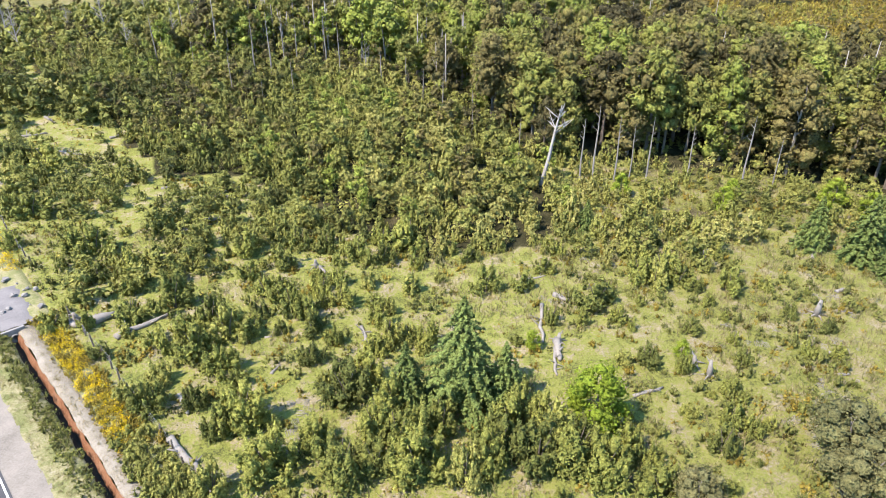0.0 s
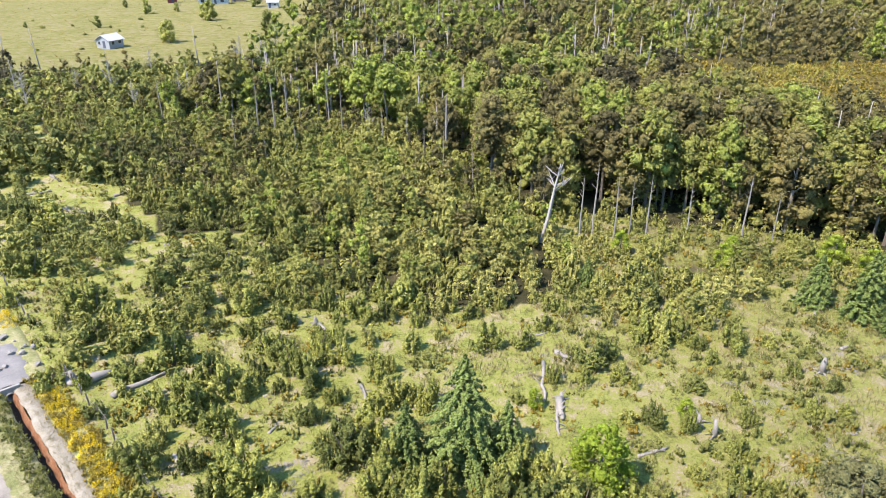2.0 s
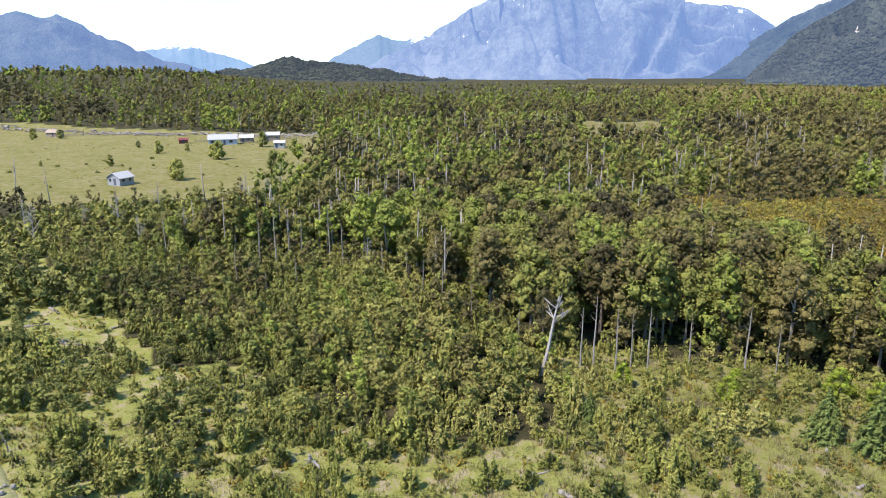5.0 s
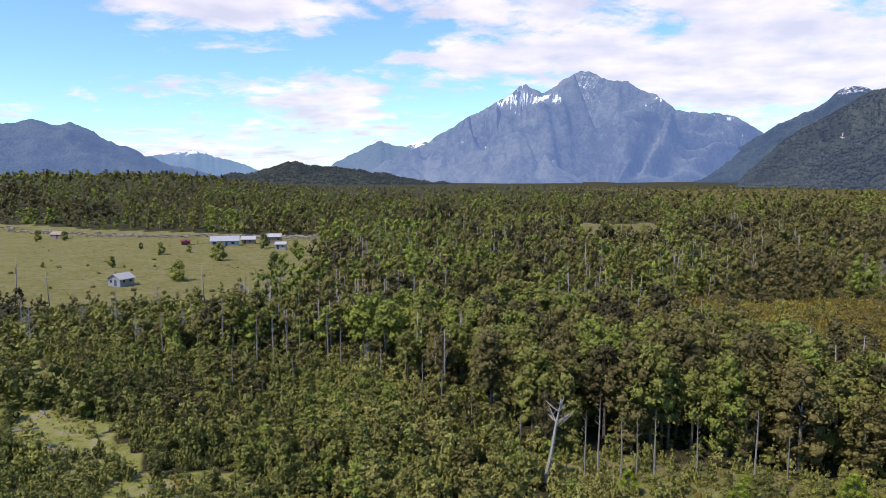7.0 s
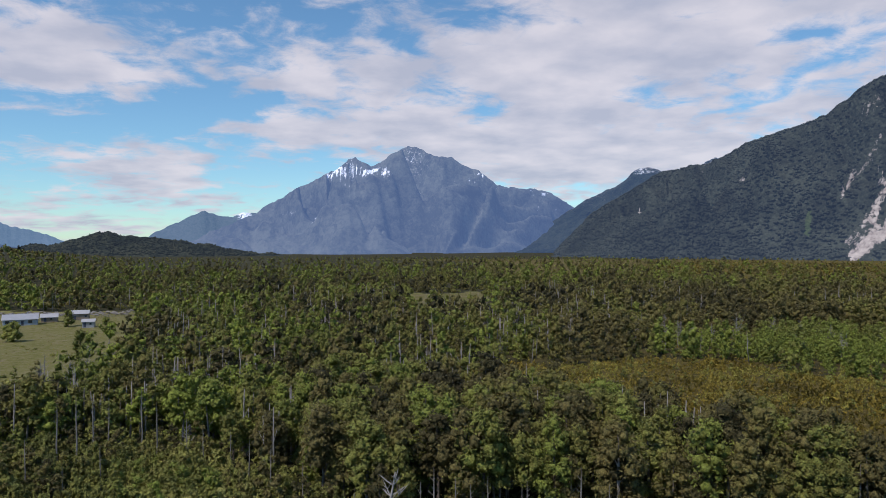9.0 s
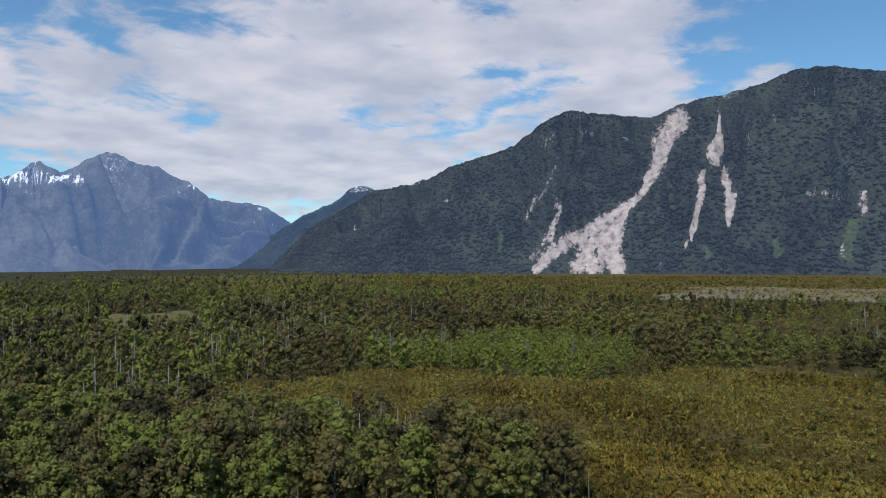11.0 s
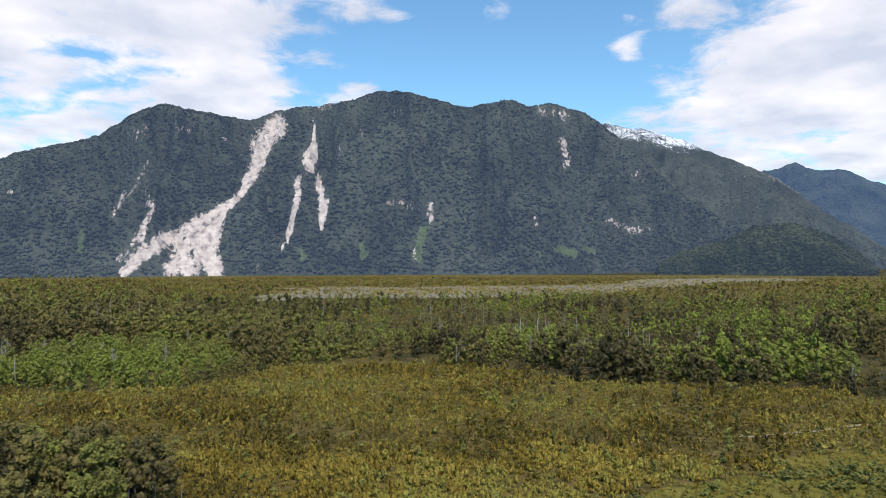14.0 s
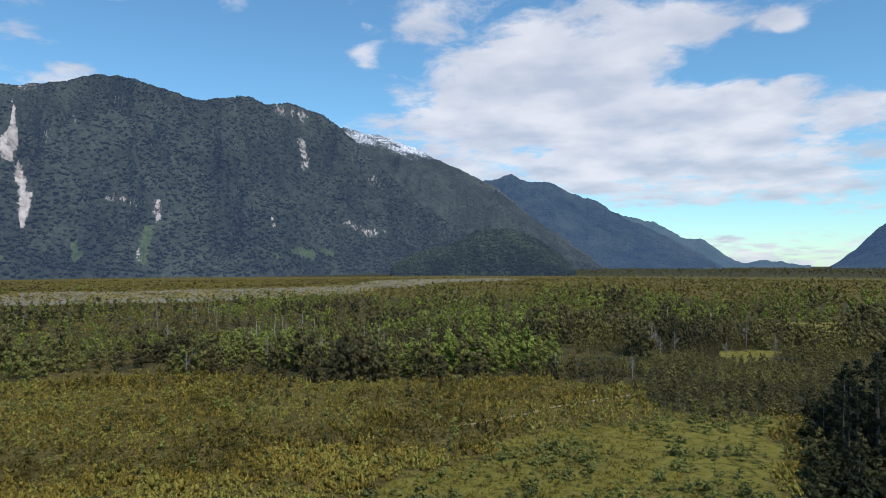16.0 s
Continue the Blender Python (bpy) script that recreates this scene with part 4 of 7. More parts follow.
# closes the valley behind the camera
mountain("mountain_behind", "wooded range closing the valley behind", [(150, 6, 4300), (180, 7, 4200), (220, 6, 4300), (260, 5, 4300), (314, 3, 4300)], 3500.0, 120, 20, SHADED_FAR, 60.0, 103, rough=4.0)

# ---------------------------------------------------------------- road, verge and ditch
ASPHALT = surface("asphalt", [(0.3, (0.045, 0.045, 0.047)), (0.7, (0.075, 0.075, 0.077))], 0.8, 0.85, 20, 0.3, 0.01)
PAINT = surface("white road paint", [(0.3, (0.6, 0.6, 0.58)), (0.7, (0.8, 0.8, 0.78))], 1.5, 0.7, 10, 0.1, 0.005)
GRAVEL = surface("pale dusty gravel", [(0.3, (0.122, 0.109, 0.0884)), (0.5, (0.19, 0.17, 0.143)), (0.7, (0.245, 0.218, 0.184))], 0.7, 0.95, 12, 0.5, 0.04)
VERGE = surface("verge grass", [(0.35, (0.11, 0.13, 0.045)), (0.5, (0.17, 0.178, 0.07)), (0.6, (0.235, 0.215, 0.112)), (0.72, (0.3, 0.27, 0.175))], 0.8, 0.95, 8, 0.6, 0.08)
RED_EARTH = surface("red-brown cut earth", [(0.35, (0.0928, 0.0364, 0.0166)), (0.5, (0.172, 0.0763, 0.0364)), (0.7, (0.225, 0.126, 0.0729))], 1.2, 0.95, 6, 0.7, 0.1)
PALE_EARTH = surface("pale dry grass bank", [(0.35, (0.135, 0.117, 0.0799)), (0.5, (0.208, 0.184, 0.141)), (0.7, (0.269, 0.245, 0.202))], 1.1, 0.95, 8, 0.6, 0.06)
# near-black earth: the shadow inside the ditch is painted into its bed
SHADED_EARTH = surface("earth in painted ditch shade", [(0.3, (0.02, 0.016, 0.012)), (0.7, (0.06, 0.045, 0.03))], 1.0, 0.9, 6, 0.6, 0.08)
DRIVE = surface("grey gravel drive", [(0.3, (0.111, 0.104, 0.104)), (0.5, (0.163, 0.156, 0.153)), (0.7, (0.215, 0.202, 0.195))], 0.8, 0.95, 14, 0.5, 0.05)


def strip(name, material, label, u0, u1, profile, step=0.5, wobble=0.1, category="road", seed=5):
    """A strip along the road with a cross profile of (s, z)."""
    us = np.arange(u0, u1 + 1e-6, step)
    prof = np.array(profile, float)
    s = np.concatenate([np.linspace(a, b, max(2, int(abs(b - a) / 0.35) + 1))[:-1] for a, b in zip(prof[:-1, 0], prof[1:, 0])] + [prof[-1:, 0]])
    z = np.interp(s, prof[:, 0], prof[:, 1])
    U, S = np.meshgrid(us, s, indexing="ij")
    Z = np.broadcast_to(z, U.shape).copy()
    if wobble:
        S = S + wobble * 2 * (fractal(U / 1.3, S * 0 + seed, seed, 3) - 0.5)
        Z = Z + wobble * 0.8 * (fractal(U / 0.7, S / 0.5, seed + 3, 3) - 0.5)
    x, y = from_us(U, S)
    n = len(s)
    i, j = np.meshgrid(np.arange(len(us) - 1), np.arange(n - 1), indexing="ij")
    f = np.stack([i * n + j, i * n + j + 1, (i + 1) * n + j + 1, (i + 1) * n + j], -1).reshape(-1, 4)
    return tagged(new(name, mesh_from(name, np.stack([x, y, Z], -1).reshape(-1, 3), f, [material], smooth=True)), label, category, kind="structure")


strip("road", ASPHALT, "grey asphalt country road", -60, 90, [(-12.5, 0.30), (-8.6, 0.36), (-4.85, 0.30)], 2.0, 0)
strip("road_line", PAINT, "white painted edge line of the road", -60, 90, [(-5.12, 0.309), (-5.0, 0.307)], 2.0, 0, "road marking")
strip("road_shoulder", GRAVEL, "pale dusty gravel road shoulder", -60, 90, [(-5.3, 0.27), (-4.86, 0.285), (-2.7, 0.26)], 0.4, 0.12)
strip("verge", VERGE, "dry grass verge between shoulder and ditch", -60, 23.2, [(-2.9, 0.27), (-1.6, 0.30), (-0.75, 0.22), (-0.5, -0.1)], 0.3, 0.14, "verge")
strip("ditch_bed", SHADED_EARTH, "roadside ditch bed coloured dark for its shade", -60, 23.0, [(-0.62, -0.1), (-0.45, -0.6), (-0.1, -0.75), (0.05, -0.6)], 0.3, 0.1, "ditch")
strip("ditch_wall", RED_EARTH, "red-brown cut earth wall of the ditch", -60, 23.0, [(-0.05, -0.72), (0.05, -0.35), (0.26, 0.06)], 0.2, 0.14, "ditch")
strip("ditch_bank", PALE_EARTH, "pale dry grass bank beside the ditch", -60, 23.4, [(0.24, 0.02), (0.5, 0.16), (1.1, 0.16), (1.9, -0.15)], 0.25, 0.16, "bank", 6)
strip("flower_bank", VERGE, "grassy bank below the yellow flowers", -60, 60, [(1.3, 0.0), (2.0, 0.14), (3.0, 0.1), (3.8, -0.5)], 0.4, 0.15, "bank", 8)
strip("drive", DRIVE, "grey gravel drive leaving the road", 23.6, 31.0, [(-4.9, 0.27), (-1.0, 0.22), (1.4, 0.2), (2.0, 0.1), (3.0, -0.4)], 0.4, 0.3, "drive")
strip("verge_beyond", VERGE, "grass verge beyond the gravel drive", 30.7, 60, [(-2.9, 0.27), (0.0, 0.25), (1.5, 0.05)], 0.4, 0.14, "verge", 12)

# ---------------------------------------------------------------- plants: shapes
def shrub_leaves(height, width, count, size, rng, corners=4, shoots=9, core=False, full=False, heart=0.75):
    """Upright bushy shrub: leafy shoots of uneven height, each a string of bulging tufts."""
    pts, nrm, cores = [], [], []
    for k in range(shoots):
        a, f = rng.uniform(0, 2 * np.pi), np.sqrt(rng.random())
        rad = width * 0.36 * f
        h = height * (1.0 - 0.45 * f ** 1.5) * rng.uniform(0.55, 1.1)
        w = width * rng.uniform(0.12, 0.22)
        n = max(1, count // shoots)
        t = rng.random(n) ** 0.8
        ang = rng.uniform(0, 2 * np.pi, n)
        bulge = 1 + 0.25 * np.sin(t * 9.0 + ang * rng.integers(1, 3) + rng.uniform(0, 6.28))
        r = w * np.minimum(np.sqrt(np.clip(1 - ((t - 0.4) / 0.63) ** 2, 0.02, 1)), 1.9 * (1.04 - t)) * bulge * (0.6 + 0.45 * rng.random(n))
        lean = rng.normal(0, 0.05, 2) * height + np.array([math.cos(a), math.sin(a)]) * f * 0.12 * width
        x = math.cos(a) * rad + np.cos(ang) * r + lean[0] * t
        y = math.sin(a) * rad + np.sin(ang) * r + lean[1] * t
        pts.append(np.stack([x, y, 0.05 + h * t + rng.normal(0, 0.03, n) * h], 1))
        for g in ((0.3, 0.68) if full else (0.45,)):
            c = (math.cos(a) * rad + lean[0] * g, math.sin(a) * rad + lean[1] * g, h * g)
            cores.append(octa(c, (w * heart, w * heart, h * (0.26 if full else 0.4)), rng))
        out = np.stack([np.cos(ang), np.sin(ang), 0.35 + 0.6 * t], 1) + 0.35 * np.array([math.cos(a), math.sin(a), 0]) * f
        nrm.append(unit(unit(out) + rng.normal(0, 0.6, (n, 3))))
    leaves = leaf_faces(np.concatenate(pts), np.concatenate(nrm), size, rng, corners, 0.45, 1.3)
    return leaves if not core else join([leaves] + [(v, f if corners == 3 else np.concatenate([f, f[:, 2:]], 1)) for v, f in cores])


def octa(centre, radii, rng):
    """The dense inside of a leafy lobe."""
    q = np.array(Matrix.Rotation(rng.uniform(0, 6.28), 3, "Z") @ Matrix.Rotation(rng.uniform(-0.9, 0.9), 3, "X"))
    v = np.concatenate([np.eye(3), -np.eye(3)]) @ q * np.asarray(radii) * rng.uniform(0.9, 1.15, (6, 1)) + np.asarray(centre)
    return v, np.array([(0, 1, 2), (1, 3, 2), (3, 4, 2), (4, 0, 2), (1, 0, 5), (3, 1, 5), (4, 3, 5), (0, 4, 5)])


def shrub_stems(height, width, rng, count=4):
    out = []
    for k in range(count):
        a = rng.uniform(0, 2 * np.pi)
        tip = np.array([math.cos(a) * width * 0.22, math.sin(a) * width * 0.22, height * rng.uniform(0.55, 0.8)])
        out.append(tube([(0, 0, -0.15), tip * (0.35, 0.35, 0.5), tip], [0.035 * height / 2, 0.025 * height / 2, 0.01], 4))
    return join(out)


def canopy_lobes(height, width, rng, low=0.45, lobes=8, full=1.0):
    """Rounded leaf masses, heaped unevenly round the upper stem."""
    out = []
    for k in range(lobes):
        f = (k + rng.uniform(0.0, 1.0)) / lobes
        w = full * width * rng.uniform(0.14, 0.25) * (1.08 - 0.3 * f) * (12 / lobes) ** 0.18
        z = height * (low + (0.97 - low) * f) - w * 0.5 + rng.normal(0, 0.025) * height
        spread = width * 0.44 * math.sin(math.pi * (0.2 + 0.72 * f)) ** 0.8
        a = k * 2.4 + rng.uniform(-0.9, 0.9)
        rad = spread * math.sqrt(rng.uniform(0.04, 1.0)) * (0.3 if k == lobes - 1 else 1)
        out.append(((math.cos(a) * rad, math.sin(a) * rad, z), (w * 1.05, w * rng.uniform(0.85, 1.25), w * rng.uniform(0.75, 1.2))))
    return out


def canopy_leaves(lobes, count, size, rng, corners=4, core=False, full=False):
    pts, nrm = [], []
    area = sum(r[0] * r[1] for _, r in lobes)
    for c, r in lobes:
        p, n = blob_points(c, r, max(2 if count else 0, int(count * r[0] * r[1] / area)), rng, 0.7)
        p = np.asarray(c) + (p - np.asarray(c)) * 1.15
        keep = (p[:, 2] - c[2]) > -r[2] * rng.uniform(0.2, 0.9, len(p))
        p, n = p[keep], n[keep]
        pts.append(p)
        nrm.append(unit(n + np.array([0, 0, 0.5]) + rng.normal(0, 0.75, p.shape)))
    leaves = leaf_faces(np.concatenate(pts), np.concatenate(nrm), size, rng, corners, 0.62)
    if not core:
        return leaves
    cores = [(lump if full else octa)((c[0], c[1], c[2]), np.asarray(r) * (0.72, 0.72, 0.66), rng) for c, r in lobes]
    return join([leaves] + [(v, f if corners == 3 else np.concatenate([f, f[:, 2:]], 1)) for v, f in cores])


def puff_leaves(height, width, count, size, rng, low=0.3, lobes=7, heart=0.8):
    """A crown of leafy masses round a dense heart, with gaps between the masses."""
    masses = canopy_lobes(height, width, rng, low, lobes, 1.2)
    i = rng.integers(0, lobes, count)
    c, r = np.array([m[0] for m in masses])[i], np.array([m[1] for m in masses])[i]
    d = unit(rng.normal(size=(count, 3)))
    d[:, 2] = np.where(d[:, 2] < -0.3, -d[:, 2], d[:, 2])
    p = c + d * r * (0.72 + 0.4 * rng.random((count, 1)))
    out = unit(d + (0, 0, 0.35) + rng.normal(0, 0.55, p.shape))
    leaves = leaf_faces(p, out, size, rng, 3, 0.6)
    inside_out = [octa(m[0], np.array(m[1]) * heart, rng) for m in masses]
    return join([leaves] + inside_out)


def canopy_wood(height, lobes, rng, girth, lean=0.04, sides=6):
    top = np.array([rng.normal(0, lean) * height, rng.normal(0, lean) * height, height * 0.86])
    stem = [np.array([0, 0, -0.3]), top * 0.3 + (rng.normal(0, 0.1), 0, 0), top * 0.65, top]
    out = [tube(stem, [girth * 1.25, girth, girth * 0.75, girth * 0.25], sides)]
    for c, r in lobes[1::max(3, len(lobes) // 4)]:
        f = np.clip(c[2] / height - 0.14, 0.25, 0.8)
        start = top * (f / 0.86)
        out.append(tube([start, (start + np.array(c)) / 2 + (0, 0, 0.15), np.array(c)], [girth * 0.45, girth * 0.3, girth * 0.12], 4))
    return join(out)


def conifer_leaves(height, width, tiers, rng, size=0.2, per=26, corners=4):
    """Tiers of drooping sprays, narrower towards the tip."""
    pts, nrm = [], []
    for k in range(tiers):
        f = k / (tiers - 1)
        z0, reach = height * (0.06 + 0.92 * f), width * 0.5 * (1 - f) ** 0.85 + 0.06
        arms = max(4, int(11 * (1 - 0.6 * f)))
        for i in range(arms):
            a = 2 * np.pi * (i + 0.5 * (k % 2)) / arms + rng.normal(0, 0.18)
            ln = reach * rng.uniform(0.7, 1.12)
            n = max(4, int(per * (0.3 + ln / (width * 0.5))))
            t = rng.random(n) ** 0.7
            side = rng.normal(0, 0.16, n) * ln * (1.1 - t)
            x = np.cos(a) * t * ln - np.sin(a) * side
            y = np.sin(a) * t * ln + np.cos(a) * side
            z = z0 + 0.12 * ln * t - 0.38 * ln * t * t + rng.normal(0, 0.06, n)
            pts.append(np.stack([x, y, z], 1))
            nrm.append(unit(np.stack([0.5 * np.cos(a) + 0 * t, 0.5 * np.sin(a) + 0 * t, 0.9 + 0 * t], 1) + rng.normal(0, 0.22, (n, 3))))
    return leaf_faces(np.concatenate(pts), np.concatenate(nrm), size, rng, corners, 0.5)


def bare_tree(height, girth, rng, limbs=6, low=0.45, spread=0.28, lean=(0, 0)):
    top = np.array([lean[0], lean[1], height])
    out = [tube([(0, 0, -0.3), top * 0.33 + rng.normal(0, 0.03, 3) * height * (1, 1, 0), top * 0.7, top], [girth * 1.2, girth, girth * 0.7, girth * 0.15], 6)]
    for k in range(limbs):
        f = rng.uniform(low, 0.92)
        a = rng.uniform(0, 2 * np.pi)
        ln = height * spread * (1.15 - f) * rng.uniform(0.7, 1.6)
        s = top * f
        e = s + np.array([math.cos(a) * ln, math.sin(a) * ln, ln * rng.uniform(0.5, 1.1)])
        out.append(tube([s, (s + e) / 2 - (0, 0, 0.06 * ln), e], [girth * 0.4, girth * 0.27, girth * 0.07], 4))
        for q in range(2):
            b = a + rng.normal(0, 0.8)
            e2 = e * 0.45 + s * 0.55 + np.array([math.cos(b), math.sin(b), 0.8]) * ln * 0.4
            out.append(tube([e * 0.45 + s * 0.55, e2], [girth * 0.2, girth * 0.05], 4))
    return join(out)


def plant(name, wood, leaves, wood_mat, leaf_mat, label, category, group="", wood_name="trunk", leaf_label=""):
    root = tagged(new(name), label, category, group)
    if wood is not None:
        part(wood_name, mesh_from(wood_name, *wood, [wood_mat]), root)
    if leaves is not None:
        part("crown", mesh_from("crown", *leaves, [leaf_mat], smooth=True), root, leaf_label)
    return root


def stand(root, x, y, turn=0.0, scale=1.0, sink=0.05):
    z = height_at(x, y) - sink
    root.matrix_basis = Matrix.Translation((x, y, z)) @ Matrix.Rotation(turn, 4, "Z") @ Matrix.Scale(scale, 4)
    return root


def place_copy(root, x, y, turn, scale, sink=0.05, stretch=1.0):
    ob = copy_thing(root, Matrix.Identity(4))
    z = height_at(x, y) - sink
    ob.matrix_basis = Matrix.Translation((x, y, z)) @ Matrix.Rotation(turn, 4, "Z") @ Matrix.Diagonal((scale, scale, scale * stretch, 1))
    return ob


def mass(name, templates, which, xy, turn, scale, stretch, tint, material, label, category, sink=0.05, level=None):
    """Many plants joined into one mesh of stuff."""
    vs, fs, ts, off = [], [], [], 0
    z = ground_height(xy[:, 0], xy[:, 1]) - sink if level is None else level
    for k, (tv, tf) in enumerate(templates):
        i = np.nonzero(which == k)[0]
        if not len(i):
            continue
        c, s = np.cos(turn[i])[:, None], np.sin(turn[i])[:, None]
        sc = scale[i][:, None]
        x = (tv[None, :, 0] * c - tv[None, :, 1] * s) * sc + xy[i, 0][:, None]
        y = (tv[None, :, 0] * s + tv[None, :, 1] * c) * sc + xy[i, 1][:, None]
        zz = tv[None, :, 2] * sc * stretch[i][:, None] + z[i][:, None]
        vs.append(np.stack([x, y, zz], -1).reshape(-1, 3))
        f = tf[None] + (np.arange(len(i)) * len(tv))[:, None, None] + off
        fs.append(f.reshape(-1, tf.shape[1]))
        ts.append(np.repeat(tint[i], len(tv)))
        off += len(i) * len(tv)
    me = mesh_from(name, np.concatenate(vs), np.concatenate(fs), [material], tint=np.concatenate(ts), smooth=True)
    return tagged(new(name, me), label, category, kind="stuff")


def scatter(spacing, r0, r1, zones, rng, a0=-50, a1=128, keep=1.0):
    """A jittered grid of places in the given zones between two distances."""
    n = int(2 * r1 / spacing)
    g = (np.arange(n) - n / 2) * spacing
    x, y = [q.ravel() for q in np.meshgrid(g, g)]
    x, y = x + rng.uniform(-0.5, 0.5, x.shape) * spacing, y + rng.uniform(-0.5, 0.5, y.shape) * spacing
    r, b = np.hypot(x, y), np.degrees(np.arctan2(x, y))
    ok = (r >= r0) & (r < r1) & (b > a0) & (b < a1) & (rng.random(x.shape) < keep)
    x, y = x[ok], y[ok]
    z = zone_of(x, y)
    ok = np.isin(z, zones)
    return np.stack([x[ok], y[ok]], 1), z[ok]


def ramped(spacing_near, spacing_far, r0, r1, bands, zones, rng, **kw):
    edges = np.geomspace(r0, r1, bands + 1)
    out, zs = [], []
    for k in range(bands):
        p, z = scatter(np.interp((k + 0.5) / bands, (0, 1), (spacing_near, spacing_far)), edges[k], edges[k + 1], zones, rng, **kw)
        out.append(p)
        zs.append(z)
    return np.concatenate(out), np.concatenate(zs)


def tints(xy, rng, scale=18.0, seed=40, spread=0.16):
    return np.clip(fractal(xy[:, 0] / scale, xy[:, 1] / scale, seed, 3) * 1.5 - 0.25 + rng.normal(0, spread, len(xy)), 0, 1)


# ---------------------------------------------------------------- the open field: trees that stand out
rng = np.random.default_rng(21)
big = plant("conifer", tube([(0, 0, -0.3), (0.05, 0, 4), (0, 0, 8.4)], [0.22, 0.14, 0.03], 6), conifer_leaves(8.8, 7.8, 30, rng, 0.14, 62),
            BARK_DARK, LEAF_CONIFER, "broad fresh-green conifer towering over the pasture shrubs", "tree")
stand(big, 1.4, 39.2, 0.4, 1.04)
side = plant("conifer", tube([(0, 0, -0.3), (0, 0.05, 2.5), (0, 0, 5.4)], [0.14, 0.09, 0.02], 6), conifer_leaves(5.8, 4.6, 22, rng, 0.14, 34),
             BARK_DARK, LEAF_CONIFER, "smaller green conifer crowded among shrubs", "tree")
stand(side, -2.6, 38.6, 1.4)
place_copy(side, 4.4, 39.0, 2.2, 0.95)
for x, y, s in ((15.0, 65.5, 0.62), (37.0, 61.5, 1.0), (40.5, 59.0, 1.2), (43.5, 62.0, 1.1), (46, 60, 1.15), (-9.4, 82, 0.9), (41.5, 55.5, 0.8)):
    place_copy(side, x, y, x, s, stretch=1.0)
bright = plant("broadleaf_tree", canopy_wood(5.2, canopy_lobes(5.2, 4.0, rng, 0.2, 9), rng, 0.09), canopy_leaves(canopy_lobes(5.2, 4.0, rng, 0.12, 26), 2600, 0.12, rng, 3, True, True),
               BARK_DARK, LEAF_BRIGHT, "bright yellow-green broadleaf tree among dull shrubs", "tree")
stand(bright, 10.5, 36.4, 0.2, 1.08)
for x, y, s in ((18.9, 44.3, 0.33), (20.5, 74, 0.55), (31, 70, 0.6), (33, 73, 0.5), (43, 70, 0.75), (45.5, 67, 0.7), (7.2, 45.4, 0.35)):
    place_copy(bright, x, y, x * 1.7, s)
grey_lobes = canopy_lobes(4.6, 5.6, rng, 0.42, 22)
grey = plant("gnarled_tree", canopy_wood(4.6, grey_lobes, rng, 0.14, 0.12), canopy_leaves(grey_lobes, 3200, 0.12, rng, 3, True, True),
             BARK_PALE, LEAF_GREY, "wind-bent grey-green tree with bare forked trunk", "tree")
stand(grey, 26.3, 33.4, 0.8)
place_copy(grey, 25.4, 30.4, 2.6, 0.85)
place_copy(grey, 28.6, 31.6, 4.0, 0.8)
place_copy(grey, 15.5, 29.6, 1.0, 0.62)

# ---------------------------------------------------------------- shrubs of the pasture: x, y, height, width
FIELD_WEST = [(-26.7, 49.2, 2.9, 2.9), (-23.5, 51.0, 4.7, 3.5), (-32.1, 55.6, 2.7, 2.1), (-21.0, 38.0, 3.4, 2.4), (-21.5, 40.9, 2.7, 2.1), (-23.6, 45.6, 2.2, 2.1), (-19.5, 44.2, 3.9, 2.7), (-19.6, 48.9, 3.5, 2.4), (-17.4, 46.0, 4.8, 2.8), (-15.7, 47.0, 2.0, 1.6), (-15.6, 49.8, 1.8, 1.5), (-16.0, 53.0, 2.7, 2.0), (-12.7, 49.2, 4.4, 1.9), (-11.3, 48.9, 3.5, 2.4), (-16.8, 42.0, 3.3, 2.6), (-14.0, 36.6, 4.8, 3.4), (-17.8, 38.2, 2.6, 1.8), (-15.5, 35.7, 2.9, 1.9), (-7.0, 39.0, 4.8, 3.3), (-8.8, 45.8, 2.3, 1.4), (-8.9, 51.2, 3.6, 2.2), (-5.6, 48.3, 3.2, 1.7), (-4.3, 45.7, 3.5, 1.8)]
FIELD_NEAR = [(-11.2, 32.2, 4.7, 3.6), (-14.4, 30.6, 3.6, 2.1), (-6.5, 31.8, 4.8, 3.3), (-4.3, 32.2, 3.8, 2.2), (-1.8, 32.2, 4.8, 3.6), (1.4, 31.2, 4.8, 2.1), (8.5, 33.1, 4.8, 3.3), (6.2, 33.1, 4.8, 3.3), (10.2, 31.8, 4.8, 3.3), (13.5, 30.5, 3.1, 3.2), (-5.7, 40.8, 3.9, 2.6), (-3.4, 37.8, 4.8, 2.8), (4.5, 35.6, 4.8, 3.1), (2.8, 32.5, 4.3, 2.6), (-8.6, 34.5, 3.2, 2.3), (0.0, 36.1, 3.8, 2.0), (-1.5, 35.0, 4.2, 2.6), (3.6, 33.9, 4.4, 2.8), (7.4, 34.6, 4.4, 2.8), (9.4, 33.9, 4.0, 2.6), (-4.6, 35.6, 4.4, 2.6), (5.6, 37.6, 4.2, 2.4), (6.8, 36.6, 4.0, 2.6), (12.2, 34.0, 3.2, 2.2), (-3.0, 34.5, 4.2, 2.4)]
